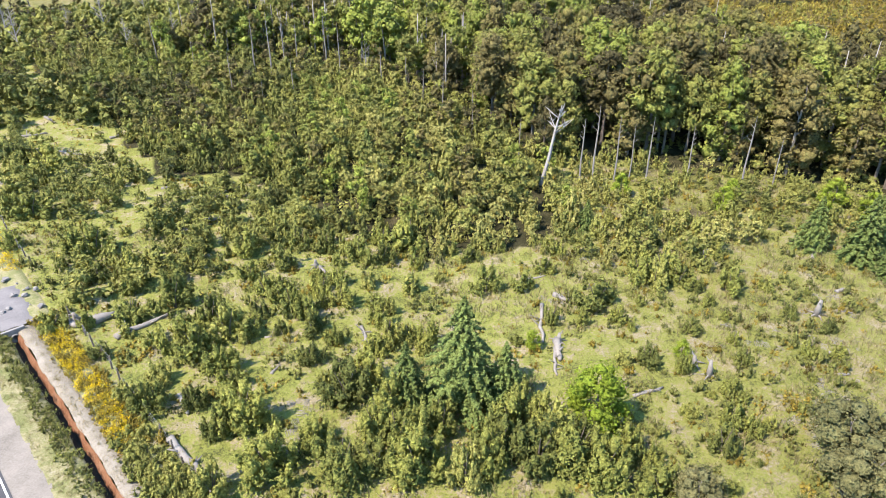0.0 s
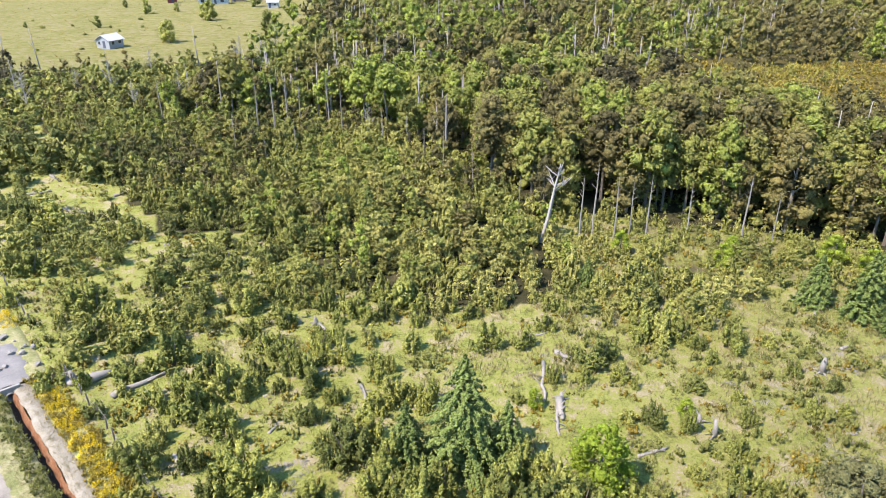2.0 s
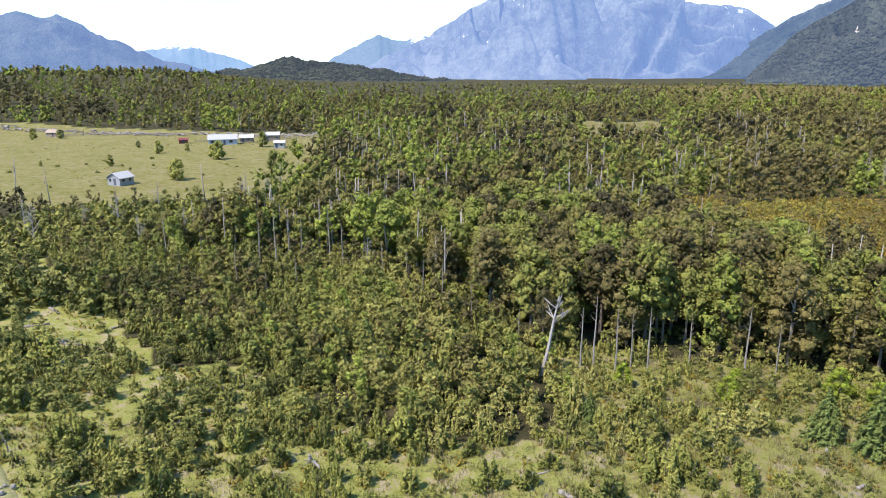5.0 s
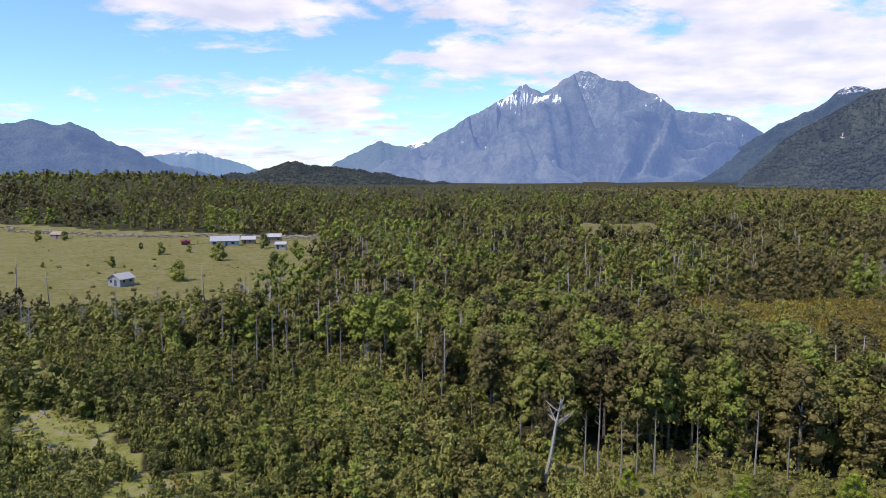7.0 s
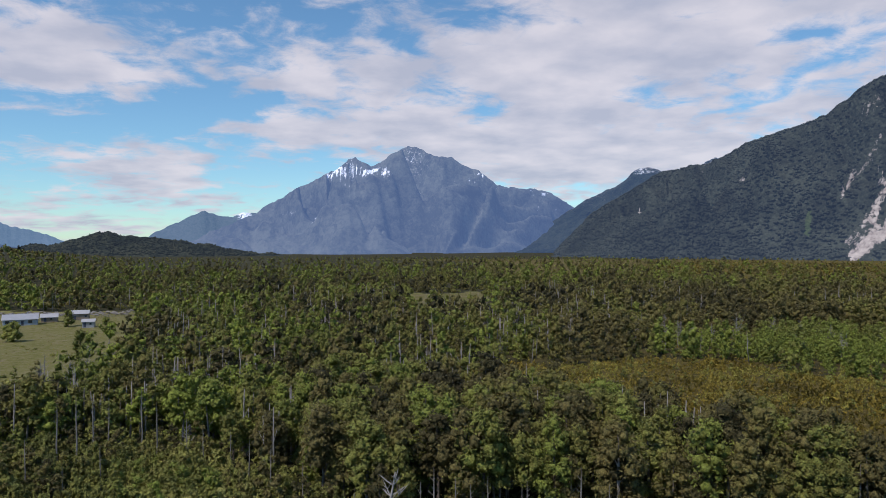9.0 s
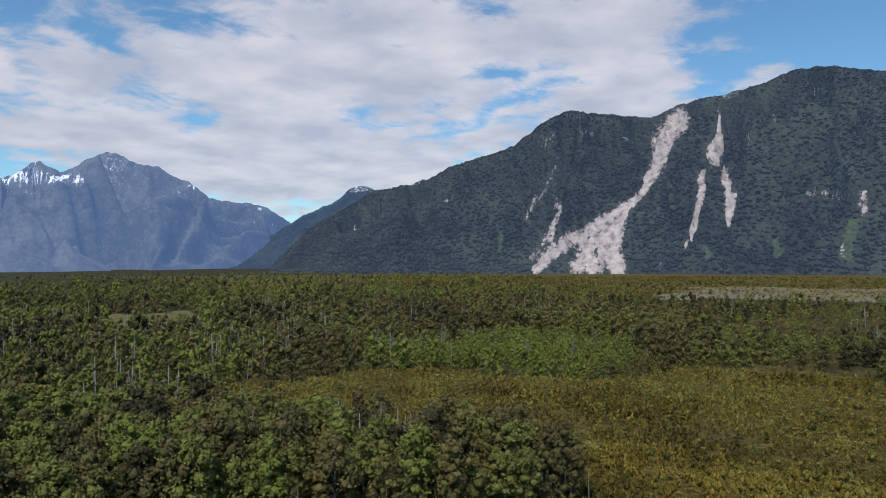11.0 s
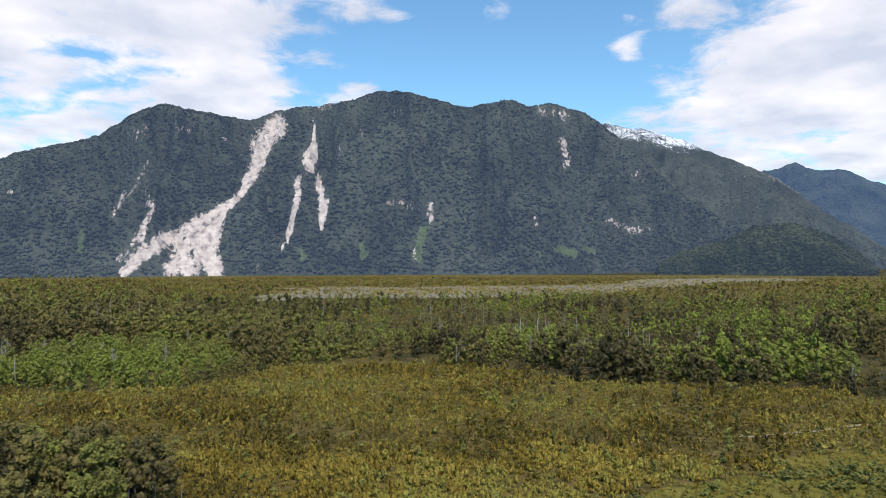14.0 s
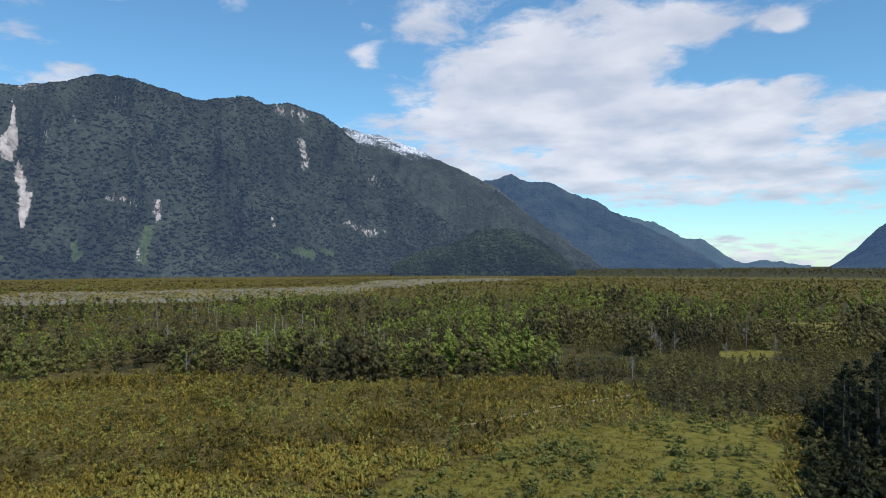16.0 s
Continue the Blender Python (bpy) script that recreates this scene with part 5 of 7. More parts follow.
FIELD_EAST = [(18.6, 34.1, 3.1, 1.7), (21.4, 35.5, 2.0, 1.2), (20.2, 36.3, 2.8, 2.0), (13.6, 33.1, 2.1, 1.5), (20.7, 47.3, 1.6, 1.7), (18.5, 42.4, 2.7, 1.3), (17.3, 51.4, 1.2, 0.9), (6.0, 46.0, 1.2, 1.1), (9.2, 48.9, 2.4, 1.4), (11.7, 48.4, 2.2, 1.1), (14.7, 48.8, 2.0, 1.4), (15.9, 43.3, 2.5, 1.8), (14.1, 43.3, 1.7, 1.3), (21.1, 39.7, 1.9, 1.3), (23.4, 43.3, 2.2, 1.3), (17.4, 37.5, 1.6, 1.2), (25.9, 53.0, 3.6, 2.5), (22.8, 53.6, 2.1, 1.5), (18.2, 55.3, 4.0, 3.0), (20.4, 55.6, 4.2, 3.0), (19.3, 54.2, 3.4, 2.6), (21.6, 54.6, 3.0, 2.4), (13.4, 51.2, 3.6, 3.5), (3.8, 53.6, 3.7, 2.6), (28.8, 44.2, 2.2, 1.3), (31.9, 47.2, 1.7, 1.2), (29.2, 53.6, 1.8, 1.5), (29.6, 49.2, 2.0, 1.2)]
FIELD_FAR = [(-19.3, 60.3, 3.8, 2.5), (-15.3, 62.6, 2.6, 1.7), (-11.0, 53.2, 2.7, 2.0), (-37.3, 61.5, 3.2, 2.8), (-44.4, 67.7, 4.0, 3.7), (-47.3, 69.1, 3.0, 2.5), (-34.5, 60.4, 4.4, 3.4), (-49.3, 81.6, 4.8, 5.0), (-53.8, 83.4, 4.6, 4.3), (-32.6, 48.0, 2.5, 2.4), (-29.9, 57.1, 3.1, 2.4), (-3.7, 61.5, 4.6, 4.0), (-8.0, 59.2, 3.8, 2.8), (-21.4, 47.2, 2.8, 2.3), (-43.6, 61.5, 2.5, 2.3)]
PLACED = FIELD_WEST + FIELD_NEAR + FIELD_EAST + FIELD_FAR

rng = np.random.default_rng(33)
SHRUBS = []
for k, (h, w, n, shoots, words) in enumerate((
        (3.2, 2.3, 420, 12, "upright olive-green evergreen shrub on the pasture"), (3.6, 2.0, 400, 10, "tall narrow olive-green shrub on the pasture"),
        (2.6, 2.4, 380, 14, "rounded dense dark olive shrub on the pasture"), (1.8, 1.5, 260, 9, "low bushy olive shrub in rough grass"),
        (3.0, 2.6, 400, 15, "broad many-stemmed green shrub on the pasture"))):
    SHRUBS.append((h, w, (shrub_stems(h, w, rng), shrub_leaves(h, w, int(n * 4.2), 0.115, rng, 3, shoots + 7, True, True, 0.5), words)))
for h, w, (stems, leaves, words) in SHRUBS[:]:
    SHRUBS.append((h, w, (shrub_stems(h, w, rng, 3), shrub_leaves(h, w, 620, 0.155, rng, 3, 13, True, True, 0.55), words)))
MASTERS = []


def shrub_at(x, y, h, w, k, turn):
    k = k + 5 if math.hypot(x, y) > 47 else k
    h0, w0, (stems, leaves, words) = SHRUBS[k]
    if k >= len(MASTERS) or MASTERS[k] is None:
        while len(MASTERS) <= k:
            MASTERS.append(None)
        MASTERS[k] = plant("shrub", stems, leaves, BARK_DARK, LEAF_SHRUB, words, "shrub", "shrubs on the pasture", "stem")
        ob = MASTERS[k]
    else:
        ob = copy_thing(MASTERS[k], Matrix.Identity(4))
    z = height_at(x, y) - 0.06
    ob.matrix_basis = Matrix.Translation((x, y, z)) @ Matrix.Rotation(turn, 4, "Z") @ Matrix.Diagonal((w / w0, w / w0, h / h0, 1))
    return ob


for x, y, h, w in PLACED:
    k = 3 if h < 2.1 else (1 if h / w > 1.75 else (int(rng.choice((0, 4))) if h > 2.9 else 2))
    shrub_at(x, y, h * 0.92, w * 1.1, k, rng.uniform(0, 6.28))

TAKEN = np.array([(x, y, 0.5 * w) for x, y, h, w in PLACED] + [(0.8, 39.2, 3.6), (10.5, 36.4, 2.2), (26.3, 33.4, 2.5)])


def free_of(xy, gap=0.5):
    d = np.hypot(xy[:, None, 0] - TAKEN[None, :, 0], xy[:, None, 1] - TAKEN[None, :, 1])
    return (d > TAKEN[None, :, 2] + gap).all(1)


# further single shrubs, nearest first
xy, z = scatter(2.9, 26, 76, (0, 1), rng)
ok = free_of(xy, 0.4) & (np.hypot(xy[:, 0], xy[:, 1]) > 27)
dens = np.where(z == 1, 0.62, np.where(xy[:, 0] > 6, 0.34, 0.4)) * (0.5 + fractal(xy[:, 0] / 7, xy[:, 1] / 7, 77, 2))
ok &= rng.random(len(xy)) < dens
xy, z = xy[ok], z[ok]
order = np.argsort(np.hypot(xy[:, 0], xy[:, 1]))[:215]
for i in order:
    x, y = xy[i]
    small = z[i] == 0 and x > 2
    h = rng.uniform(0.7, 1.6) if small else rng.uniform(1.3, 3.0)
    shrub_at(x, y, h, h * rng.uniform(0.6, 0.95), int(rng.choice((3, 3, 2)) if small else rng.choice((0, 1, 2, 3, 4))), rng.uniform(0, 6.28))

# ---------------------------------------------------------------- thickets and low growth
rng = np.random.default_rng(44)
THICK = [shrub_leaves(3.0, 2.3, 190, 0.23, rng, 3, 8, True, True, 0.4) for k in range(4)] + [puff_leaves(3.1, 2.5, 180, 0.22, rng, 0.02, 8, 0.6) for k in range(4)]
THICK_FAR = [puff_leaves(2.9, 2.5, 56, 0.36, rng, 0.02, 4, 0.7) for k in range(6)]
LOW = [shrub_leaves(1.0, 1.7, 44, 0.15, rng, 3, 5, True, False, 0.6) for k in range(6)]
BLOOM = [shrub_leaves(0.8, 1.2, 150, 0.06, rng, 3, 7) for k in range(5)]
LOW_FAR = [shrub_leaves(1.0, 2.0, 18, 0.26, rng, 3, 3, False) for k in range(5)]


def draw_mass(name, temps, xy, size, stretch, tint, material, label, category, rng):
    n = len(xy)
    return mass(name, temps, rng.integers(0, len(temps), n), xy, rng.uniform(0, 6.28, n), size, stretch, tint, material, label, category)


xy, z = scatter(1.85, 55, 155, (2, 13), rng)
ok = rng.random(len(xy)) < np.where(z == 13, 0.92, 0.88)
xy, z = xy[ok], z[ok]
n = len(xy)
# tint drops towards the west: heavier shade there is put into the leaves
draw_mass("thicket", THICK, xy, np.where(z == 13, rng.uniform(0.3, 0.9, n), rng.uniform(0.65, 1.35, n)), rng.uniform(0.85, 1.25, n), np.clip(tints(xy, rng, 9, 41, 0.14) + np.interp(xy[:, 0], (-45, -10), (-0.12, 0.18)), 0, 1), LEAF_SHRUB_MASS,
          "dense thicket of upright olive-green young trees and shrubs", "thicket", rng)
xy, z = scatter(2.1, 60, 150, (1,), rng, -50, 60)
ok = rng.random(len(xy)) < 0.9 * (0.3 + fractal(xy[:, 0] / 8, xy[:, 1] / 8, 66, 3))
xy = xy[ok]
n = len(xy)
draw_mass("shrubs_beyond", THICK, xy, rng.uniform(0.5, 1.2, n), rng.uniform(0.8, 1.15, n), tints(xy, rng, 9, 43, 0.14), LEAF_SHRUB_MASS,
          "scattered olive shrubs along the edge of the thicket", "shrubs", rng)
xy, z = scatter(2.4, 60, 165, (3,), rng, -42, 60, 0.8)
n = len(xy)
draw_mass("undergrowth", THICK_FAR, xy, rng.uniform(0.4, 1.2, n), rng.uniform(0.7, 1.1, n), tints(xy, rng, 9, 45, 0.1) * 0.8, LEAF_SHRUB_MASS,
          "dark undergrowth beneath the forest trees", "undergrowth", rng)
xy, z = scatter(2.2, 95, 190, (3, 1), rng, -42, -18)
xy = xy[(xy[:, 0] < -48) & (xy[:, 1] > 96)]
n = len(xy)
draw_mass("meadow_edge_bushes", THICK_FAR, xy, rng.uniform(0.8, 1.7, n), rng.uniform(0.8, 1.2, n), tints(xy, rng, 12, 47, 0.18) * 0.8, LEAF_SHRUB_MASS,
          "dense dark olive bushes between thicket and meadow", "bushes", rng)
xy, z = scatter(1.2, 27, 86, (0, 1, 13), rng, keep=0.38)
n = len(xy)
draw_mass("low_herbs", LOW, xy, rng.uniform(0.2, 0.6, n) + np.where(fractal(xy[:, 0] / 3, xy[:, 1] / 3, 15, 2) > 0.55, 0.4, 0.0), rng.uniform(0.6, 1.2, n), tints(xy, rng, 6, 46, 0.25), LEAF_SCRUB_MASS,
          "low olive and brownish herbs and seedlings in the pasture", "herbs", rng)
xy, z = ramped(1.2, 2.1, 60, 235, 5, (5,), rng, a0=8)
n = len(xy)
far = np.hypot(xy[:, 0], xy[:, 1]) > 135
grow = (0.75 + 1.4 * rng.random(n) ** 1.5) * (0.5 + 1.1 * fractal(xy[:, 0] / 14, xy[:, 1] / 14, 12, 3))
tone = np.clip(1.5 * tints(xy, rng, 20, 48, 0.18) - 0.15, 0, 1)
for name, sel, temps in (("scrub", ~far, LOW), ("scrub_beyond", far, LOW_FAR)):
    draw_mass(name, temps, xy[sel], grow[sel], rng.uniform(0.7, 1.5, sel.sum()), tone[sel], LEAF_HEATH if name == "scrub_beyond" else LEAF_SCRUB_MASS, "brown-olive low scrub covering the valley floor", "scrub", rng)
xy, z = scatter(1.9, 62, 200, (6,), rng, 60, 128, 0.9)
xy = xy[fractal(xy[:, 0] / 6, xy[:, 1] / 6, 37, 3) + rng.normal(0, 0.08, len(xy)) > 0.47]
n = len(xy)
draw_mass("field_bushes", THICK_FAR, xy, rng.uniform(0.1, 1.0, n) ** 1.8 * 0.85 + 0.2, rng.uniform(0.55, 0.95, n), tints(xy, rng, 15, 49, 0.12) * 0.5, LEAF_SHRUB_MASS,
          "small dark bushes dotted over a mossy field", "bushes", rng)
xy, z = scatter(1.9, 70, 205, (6,), rng, 60, 128)
ok = fractal(xy[:, 0] / 20, xy[:, 1] / 20, 71, 3) + np.clip((xy[:, 1] + 25) / 60, -0.25, 0.4) > 0.34
xy = xy[ok]
n = len(xy)
draw_mass("field_scrub", LOW_FAR, xy, rng.uniform(0.4, 1.3, n), rng.uniform(0.6, 1.2, n), tints(xy, rng, 15, 53, 0.15) * 0.8, LEAF_SCRUB_MASS,
          "olive scrub thinning out over the mossy field", "scrub", rng)
xy, z = scatter(2.5, 92, 212, (12,), rng, 108, 130)
n = len(xy)
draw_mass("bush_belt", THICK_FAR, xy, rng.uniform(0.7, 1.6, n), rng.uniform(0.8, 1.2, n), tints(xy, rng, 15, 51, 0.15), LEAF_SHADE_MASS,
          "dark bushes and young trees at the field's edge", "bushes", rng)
# taller bushes standing out of the scrub
xy, z = scatter(6.5, 75, 235, (5,), rng, 8, 128, 0.7)
n = len(xy)
draw_mass("scrub_bushes", THICK_FAR, xy, rng.uniform(0.35, 0.95, n), rng.uniform(0.7, 1.1, n), tints(xy, rng, 15, 54, 0.2) * 0.8, LEAF_SHRUB_MASS,
          "single darker bushes rising above the scrub", "bushes", rng)
# seedlings on the open pasture, herbs of the glades, tussocks of the meadow
xy, z = scatter(1.3, 27, 80, (0, 1, 13), rng, -40, 60, 0.7)
xy = xy[(fractal(xy[:, 0] / 5, xy[:, 1] / 5, 17, 2) > 0.47)]
n = len(xy)
draw_mass("seedlings", LOW, xy, 0.35 + 0.9 * rng.random(n) ** 2, rng.uniform(0.8, 1.5, n), tints(xy, rng, 6, 55, 0.2) * 0.4, LEAF_SHRUB_MASS,
          "small dark green shrub seedlings all over the pasture", "seedlings", rng)
xy, z = scatter(1.3, 70, 150, (0,), rng, -50, 0, 0.55)
n = len(xy)
draw_mass("glade_herbs", LOW_FAR, xy, rng.uniform(0.25, 0.9, n), rng.uniform(0.5, 1.0, n), tints(xy, rng, 6, 57, 0.25), LEAF_SCRUB_MASS,
          "olive herbs and low growth in the glades", "herbs", rng)
xy, z = scatter(3.4, 170, 420, (4,), rng, -42, 25, 0.6)
n = len(xy)
draw_mass("meadow_tussocks", LOW_FAR, xy, rng.uniform(0.2, 0.9, n), rng.uniform(0.4, 0.8, n), tints(xy, rng, 30, 59, 0.25), LEAF_HEATH,
          "brown and olive tussocks dotted over the meadow", "tussocks", rng)
# grass tufts
TUFT = []
for k in range(4):
    p = rng.normal(0, 0.14, (7, 3)) * (1, 1, 0)
    up = np.stack([rng.normal(0, 0.35, 7), rng.normal(0, 0.35, 7), np.ones(7)], 1) * rng.uniform(0.15, 0.36, (7, 1))
    w = unit(np.cross(up, rng.normal(size=(7, 3)))) * 0.016
    v = np.stack([p - w, p + w, p + up], 1).reshape(-1, 3)
    TUFT.append((v, np.arange(21).reshape(7, 3)))
xy, z = scatter(0.6, 26, 70, (0, 1, 13), rng, keep=0.8)
n = len(xy)
draw_mass("grass_tufts", TUFT, xy, rng.uniform(0.7, 1.9, n), rng.uniform(0.6, 1.1, n), np.clip(tints(xy, rng, 5, 52, 0.25) + np.where(xy[:, 0] > 8, 0.15, -0.1), 0, 1), GRASS_MASS,
          "tufts of green and straw-coloured grass", "grass", rng)
def BANK(s):
    return np.interp(s, (-2.9, -1.6, -0.75, -0.5, 0.32, 0.6, 1.1, 2.0, 3.0, 3.8), (0.27, 0.3, 0.2, -0.1, 0.02, 0.18, 0.16, 0.12, 0.1, -0.05)) - 0.03


def raised_mass(name, temps, u, s, size, stretch, tint, material, label, category, rng):
    """Growth on the raised verge and bank beside the road."""
    x, y = from_us(u, s)
    n = len(u)
    ob = mass(name, temps, rng.integers(0, len(temps), n), np.stack([x, y], 1), rng.uniform(0, 6.28, n), size, stretch, tint, material, label, category, sink=0.0, level=BANK(s))
    return ob


def bank_growth(count, s0, s1, temps, lo, hi, t0, t1, material, name, label, category, u0=-6.0, u1=23.0):
    u, s = rng.uniform(u0, u1, count), rng.uniform(s0, s1, count)
    raised_mass(name, temps, u, s, rng.uniform(lo, hi, count), rng.uniform(0.7, 1.2, count), rng.uniform(t0, t1, count), material, label, category, rng)


xy, z = scatter(1.3, 27, 88, (0, 1, 13), rng)
xy = xy[(fractal(xy[:, 0] / 4.5, xy[:, 1] / 4.5, 19, 3) + np.clip(xy[:, 0] / 120, -0.12, 0.12) > 0.52)]
n = len(xy)
draw_mass("straw_grass", TUFT, np.repeat(xy, 3, 0) + rng.normal(0, 0.3, (3 * n, 2)), rng.uniform(1.6, 3.2, 3 * n), rng.uniform(0.7, 1.1, 3 * n), rng.uniform(0.55, 1.0, 3 * n), GRASS_MASS,
          "tall straw-coloured grass clumps in the pasture", "grass", rng)
bank_growth(2200, -2.8, -0.65, TUFT, 0.4, 0.9, 0.35, 1.0, GRASS_MASS, "verge_grass", "green and straw grass on the road verge", "grass")
bank_growth(240, -1.7, -0.6, LOW, 0.25, 0.6, 0.0, 0.5, LEAF_SHRUB_MASS, "verge_herbs", "green weeds overhanging the ditch", "herbs")
bank_growth(900, 0.35, 1.5, TUFT, 0.4, 0.8, 0.75, 1.0, GRASS_MASS, "bank_grass", "pale dry grass along the ditch bank", "grass")
bank_growth(190, 1.5, 3.1, BLOOM, 0.45, 0.9, 0.0, 1.0, LEAF_YELLOW, "yellow_flowers", "bank of bright yellow flowering bushes by the ditch", "flowers", 4.0, 23.0)
bank_growth(210, 1.4, 3.6, LOW, 0.3, 0.7, 0.2, 1.0, LEAF_SCRUB_MASS, "bank_herbs", "straw-coloured herbs among the yellow flowers", "herbs", 3.0, 24.0)
bank_growth(150, 1.3, 4.0, LOW, 0.6, 1.2, 0.3, 0.9, LEAF_SHRUB_MASS, "bank_shrubs", "fresh green low shrubs along the ditch bank", "shrubs", -7.0, 4.5)
bank_growth(50, 1.5, 3.4, BLOOM, 0.5, 1.0, 0.0, 1.0, LEAF_YELLOW, "yellow_flowers_beyond", "yellow flowers beyond the gravel drive", "flowers", 34.0, 44.0)

# ---------------------------------------------------------------- forest
rng = np.random.default_rng(55)
TREES = []
for k in range(5):
    lobes = canopy_lobes(11.0, 5.4, rng, 0.46 if k < 3 else 0.15, 30)
    TREES.append((canopy_wood(11.0, lobes, rng, 0.17), join([canopy_leaves(lobes, 1150, 0.18, rng, 3, True), puff_leaves(11.0, 5.6, 620, 0.25, rng, 0.46 if k < 3 else 0.15, 12, 0.6)]), puff_leaves(11.0, 5.8, 460, 0.36, rng, 0.4 if k < 3 else 0.15, 14, 0.7), canopy_wood(11.0, lobes[:6:2], rng, 0.17, 0.04, 4)))
MID = [puff_leaves(10.0, 5.6, 130, 0.52, rng, 0.06, 9, 0.68) for k in range(6)]
FAR = [puff_leaves(10.0, 6.4, 48, 1.0, rng, 0.05, 4, 0.7) for k in range(6)]
VERY_FAR = [puff_leaves(10.0, 8.0, 22, 1.7, rng, 0.05, 2, 0.8) for k in range(5)]

xy, z = scatter(3.6, 58, 150, (3,), rng, -50, 55)
order = np.argsort(np.hypot(xy[:, 0], xy[:, 1]))
WORDS = ["tall slender forest tree with an olive layered crown", "tall pale-trunked forest tree with a green crown", "forest tree with a brownish-olive umbrella crown",
         "leafy forest tree with a low green crown", "dark-green forest tree with branches to half height"]
masters = [plant("forest_tree", t[0], t[1], BARK_PALE if k % 2 else BARK_DARK, LEAF_CANOPY, WORDS[k], "tree", "trees of the forest edge") for k, t in enumerate(TREES)]
used = [False] * 5
for i in order[:210]:
    k = int(rng.integers(3, 5)) if xy[i, 0] < 6 and rng.random() < 0.6 else int(rng.integers(0, 5))
    s = rng.uniform(0.6, 1.12) * (0.85 if xy[i, 0] < 6 else 1.15) * (0.7 if xy[i, 0] < -45 else 1.0)
    if used[k]:
        place_copy(masters[k], xy[i, 0], xy[i, 1], rng.uniform(0, 6.28), s, 0.1, rng.uniform(0.9, 1.15))
    else:
        stand(masters[k], xy[i, 0], xy[i, 1], rng.uniform(0, 6.28), s, 0.1)
        used[k] = True
young, _ = scatter(3.2, 66, 155, (2,), rng, -48, 20, 0.7)
yn = len(young)
YOUNG = [puff_leaves(6.0, 3.2, 170, 0.3, rng, 0.05, 9, 0.65) for k in range(5)]
# same westward darkening, shade painted into the young crowns
draw_mass("young_trees", YOUNG, young, rng.uniform(0.5, 1.0, yn), rng.uniform(0.8, 1.15, yn), np.clip(tints(young, rng, 14, 58, 0.14) + np.interp(young[:, 0], (-45, -10), (-0.1, 0.15)), 0, 1), LEAF_CANOPY_MASS,
          "young bushy trees rising out of the thicket", "trees", rng)
bushy, _ = scatter(2.7, 150, 260, (14,), rng, 95, 125, 0.9)
draw_mass("bushy_wood", YOUNG, bushy, rng.uniform(0.4, 0.9, len(bushy)), rng.uniform(0.75, 1.1, len(bushy)), tints(bushy, rng, 20, 56, 0.14) * 0.55, LEAF_CANOPY_MASS,
          "dull dark bushes and small trees beyond the mossy field", "bushes", rng)
rest = xy[order[210:]]
n = len(rest)
pick, turn, size, tall = rng.integers(0, 5, n), rng.uniform(0, 6.28, n), rng.uniform(0.6, 1.15, n) * np.where(rest[:, 0] < -45, 0.62, 1.0), rng.uniform(0.9, 1.15, n)
tone = tints(rest, rng, 16, 60, 0.2)
mass("forest", [t[2] for t in TREES], pick, rest, turn, size, tall, tone, LEAF_CANOPY_MASS, "closed forest canopy of olive, green and brownish crowns", "forest")
mass("forest_trunks", [t[3] for t in TREES], pick, rest, turn, size, tall, tone, BARK_PALE, "pale slender trunks inside the forest", "trunks")


def dark_wood(xy, z):
    """The tall dark wood between the road forest and the heath."""
    b, r = np.degrees(np.arctan2(xy[:, 0], xy[:, 1])), np.hypot(xy[:, 0], xy[:, 1])
    b, r = b + 26 * (fractal(xy[:, 0] / 70, xy[:, 1] / 70, 73, 3) - 0.5), r + 260 * (fractal(xy[:, 0] / 80, xy[:, 1] / 80, 75, 3) - 0.5)
    return (z == 8) & (b > 26) & (b < 55) & (r > 235) & (r < 560)


def wood_tone(xy, z, rng):
    b, r = np.degrees(np.arctan2(xy[:, 0], xy[:, 1])), np.hypot(xy[:, 0], xy[:, 1])
    east = np.clip((b - 40) / 20, 0, 1)
    t = np.clip((fractal(xy[:, 0] / 34, xy[:, 1] / 34, 62, 3) - 0.5) * (1.9 + 0.9 * east) + 0.5 + rng.normal(0, 0.075, len(xy)), 0, 1)
    t = np.where(dark_wood(xy, z), 0.05 + 0.5 * t, t)
    t = np.where((b > 99) & (r < 420), 0.05 + 0.4 * t, t)
    t = np.where(z == 10, 0.76 + 0.4 * (t - 0.5), np.where(z == 9, np.where(t > 0.5, 0.5 + 0.4 * t, 0.05 + 0.4 * t), t))
    return np.clip(t, 0, 1)


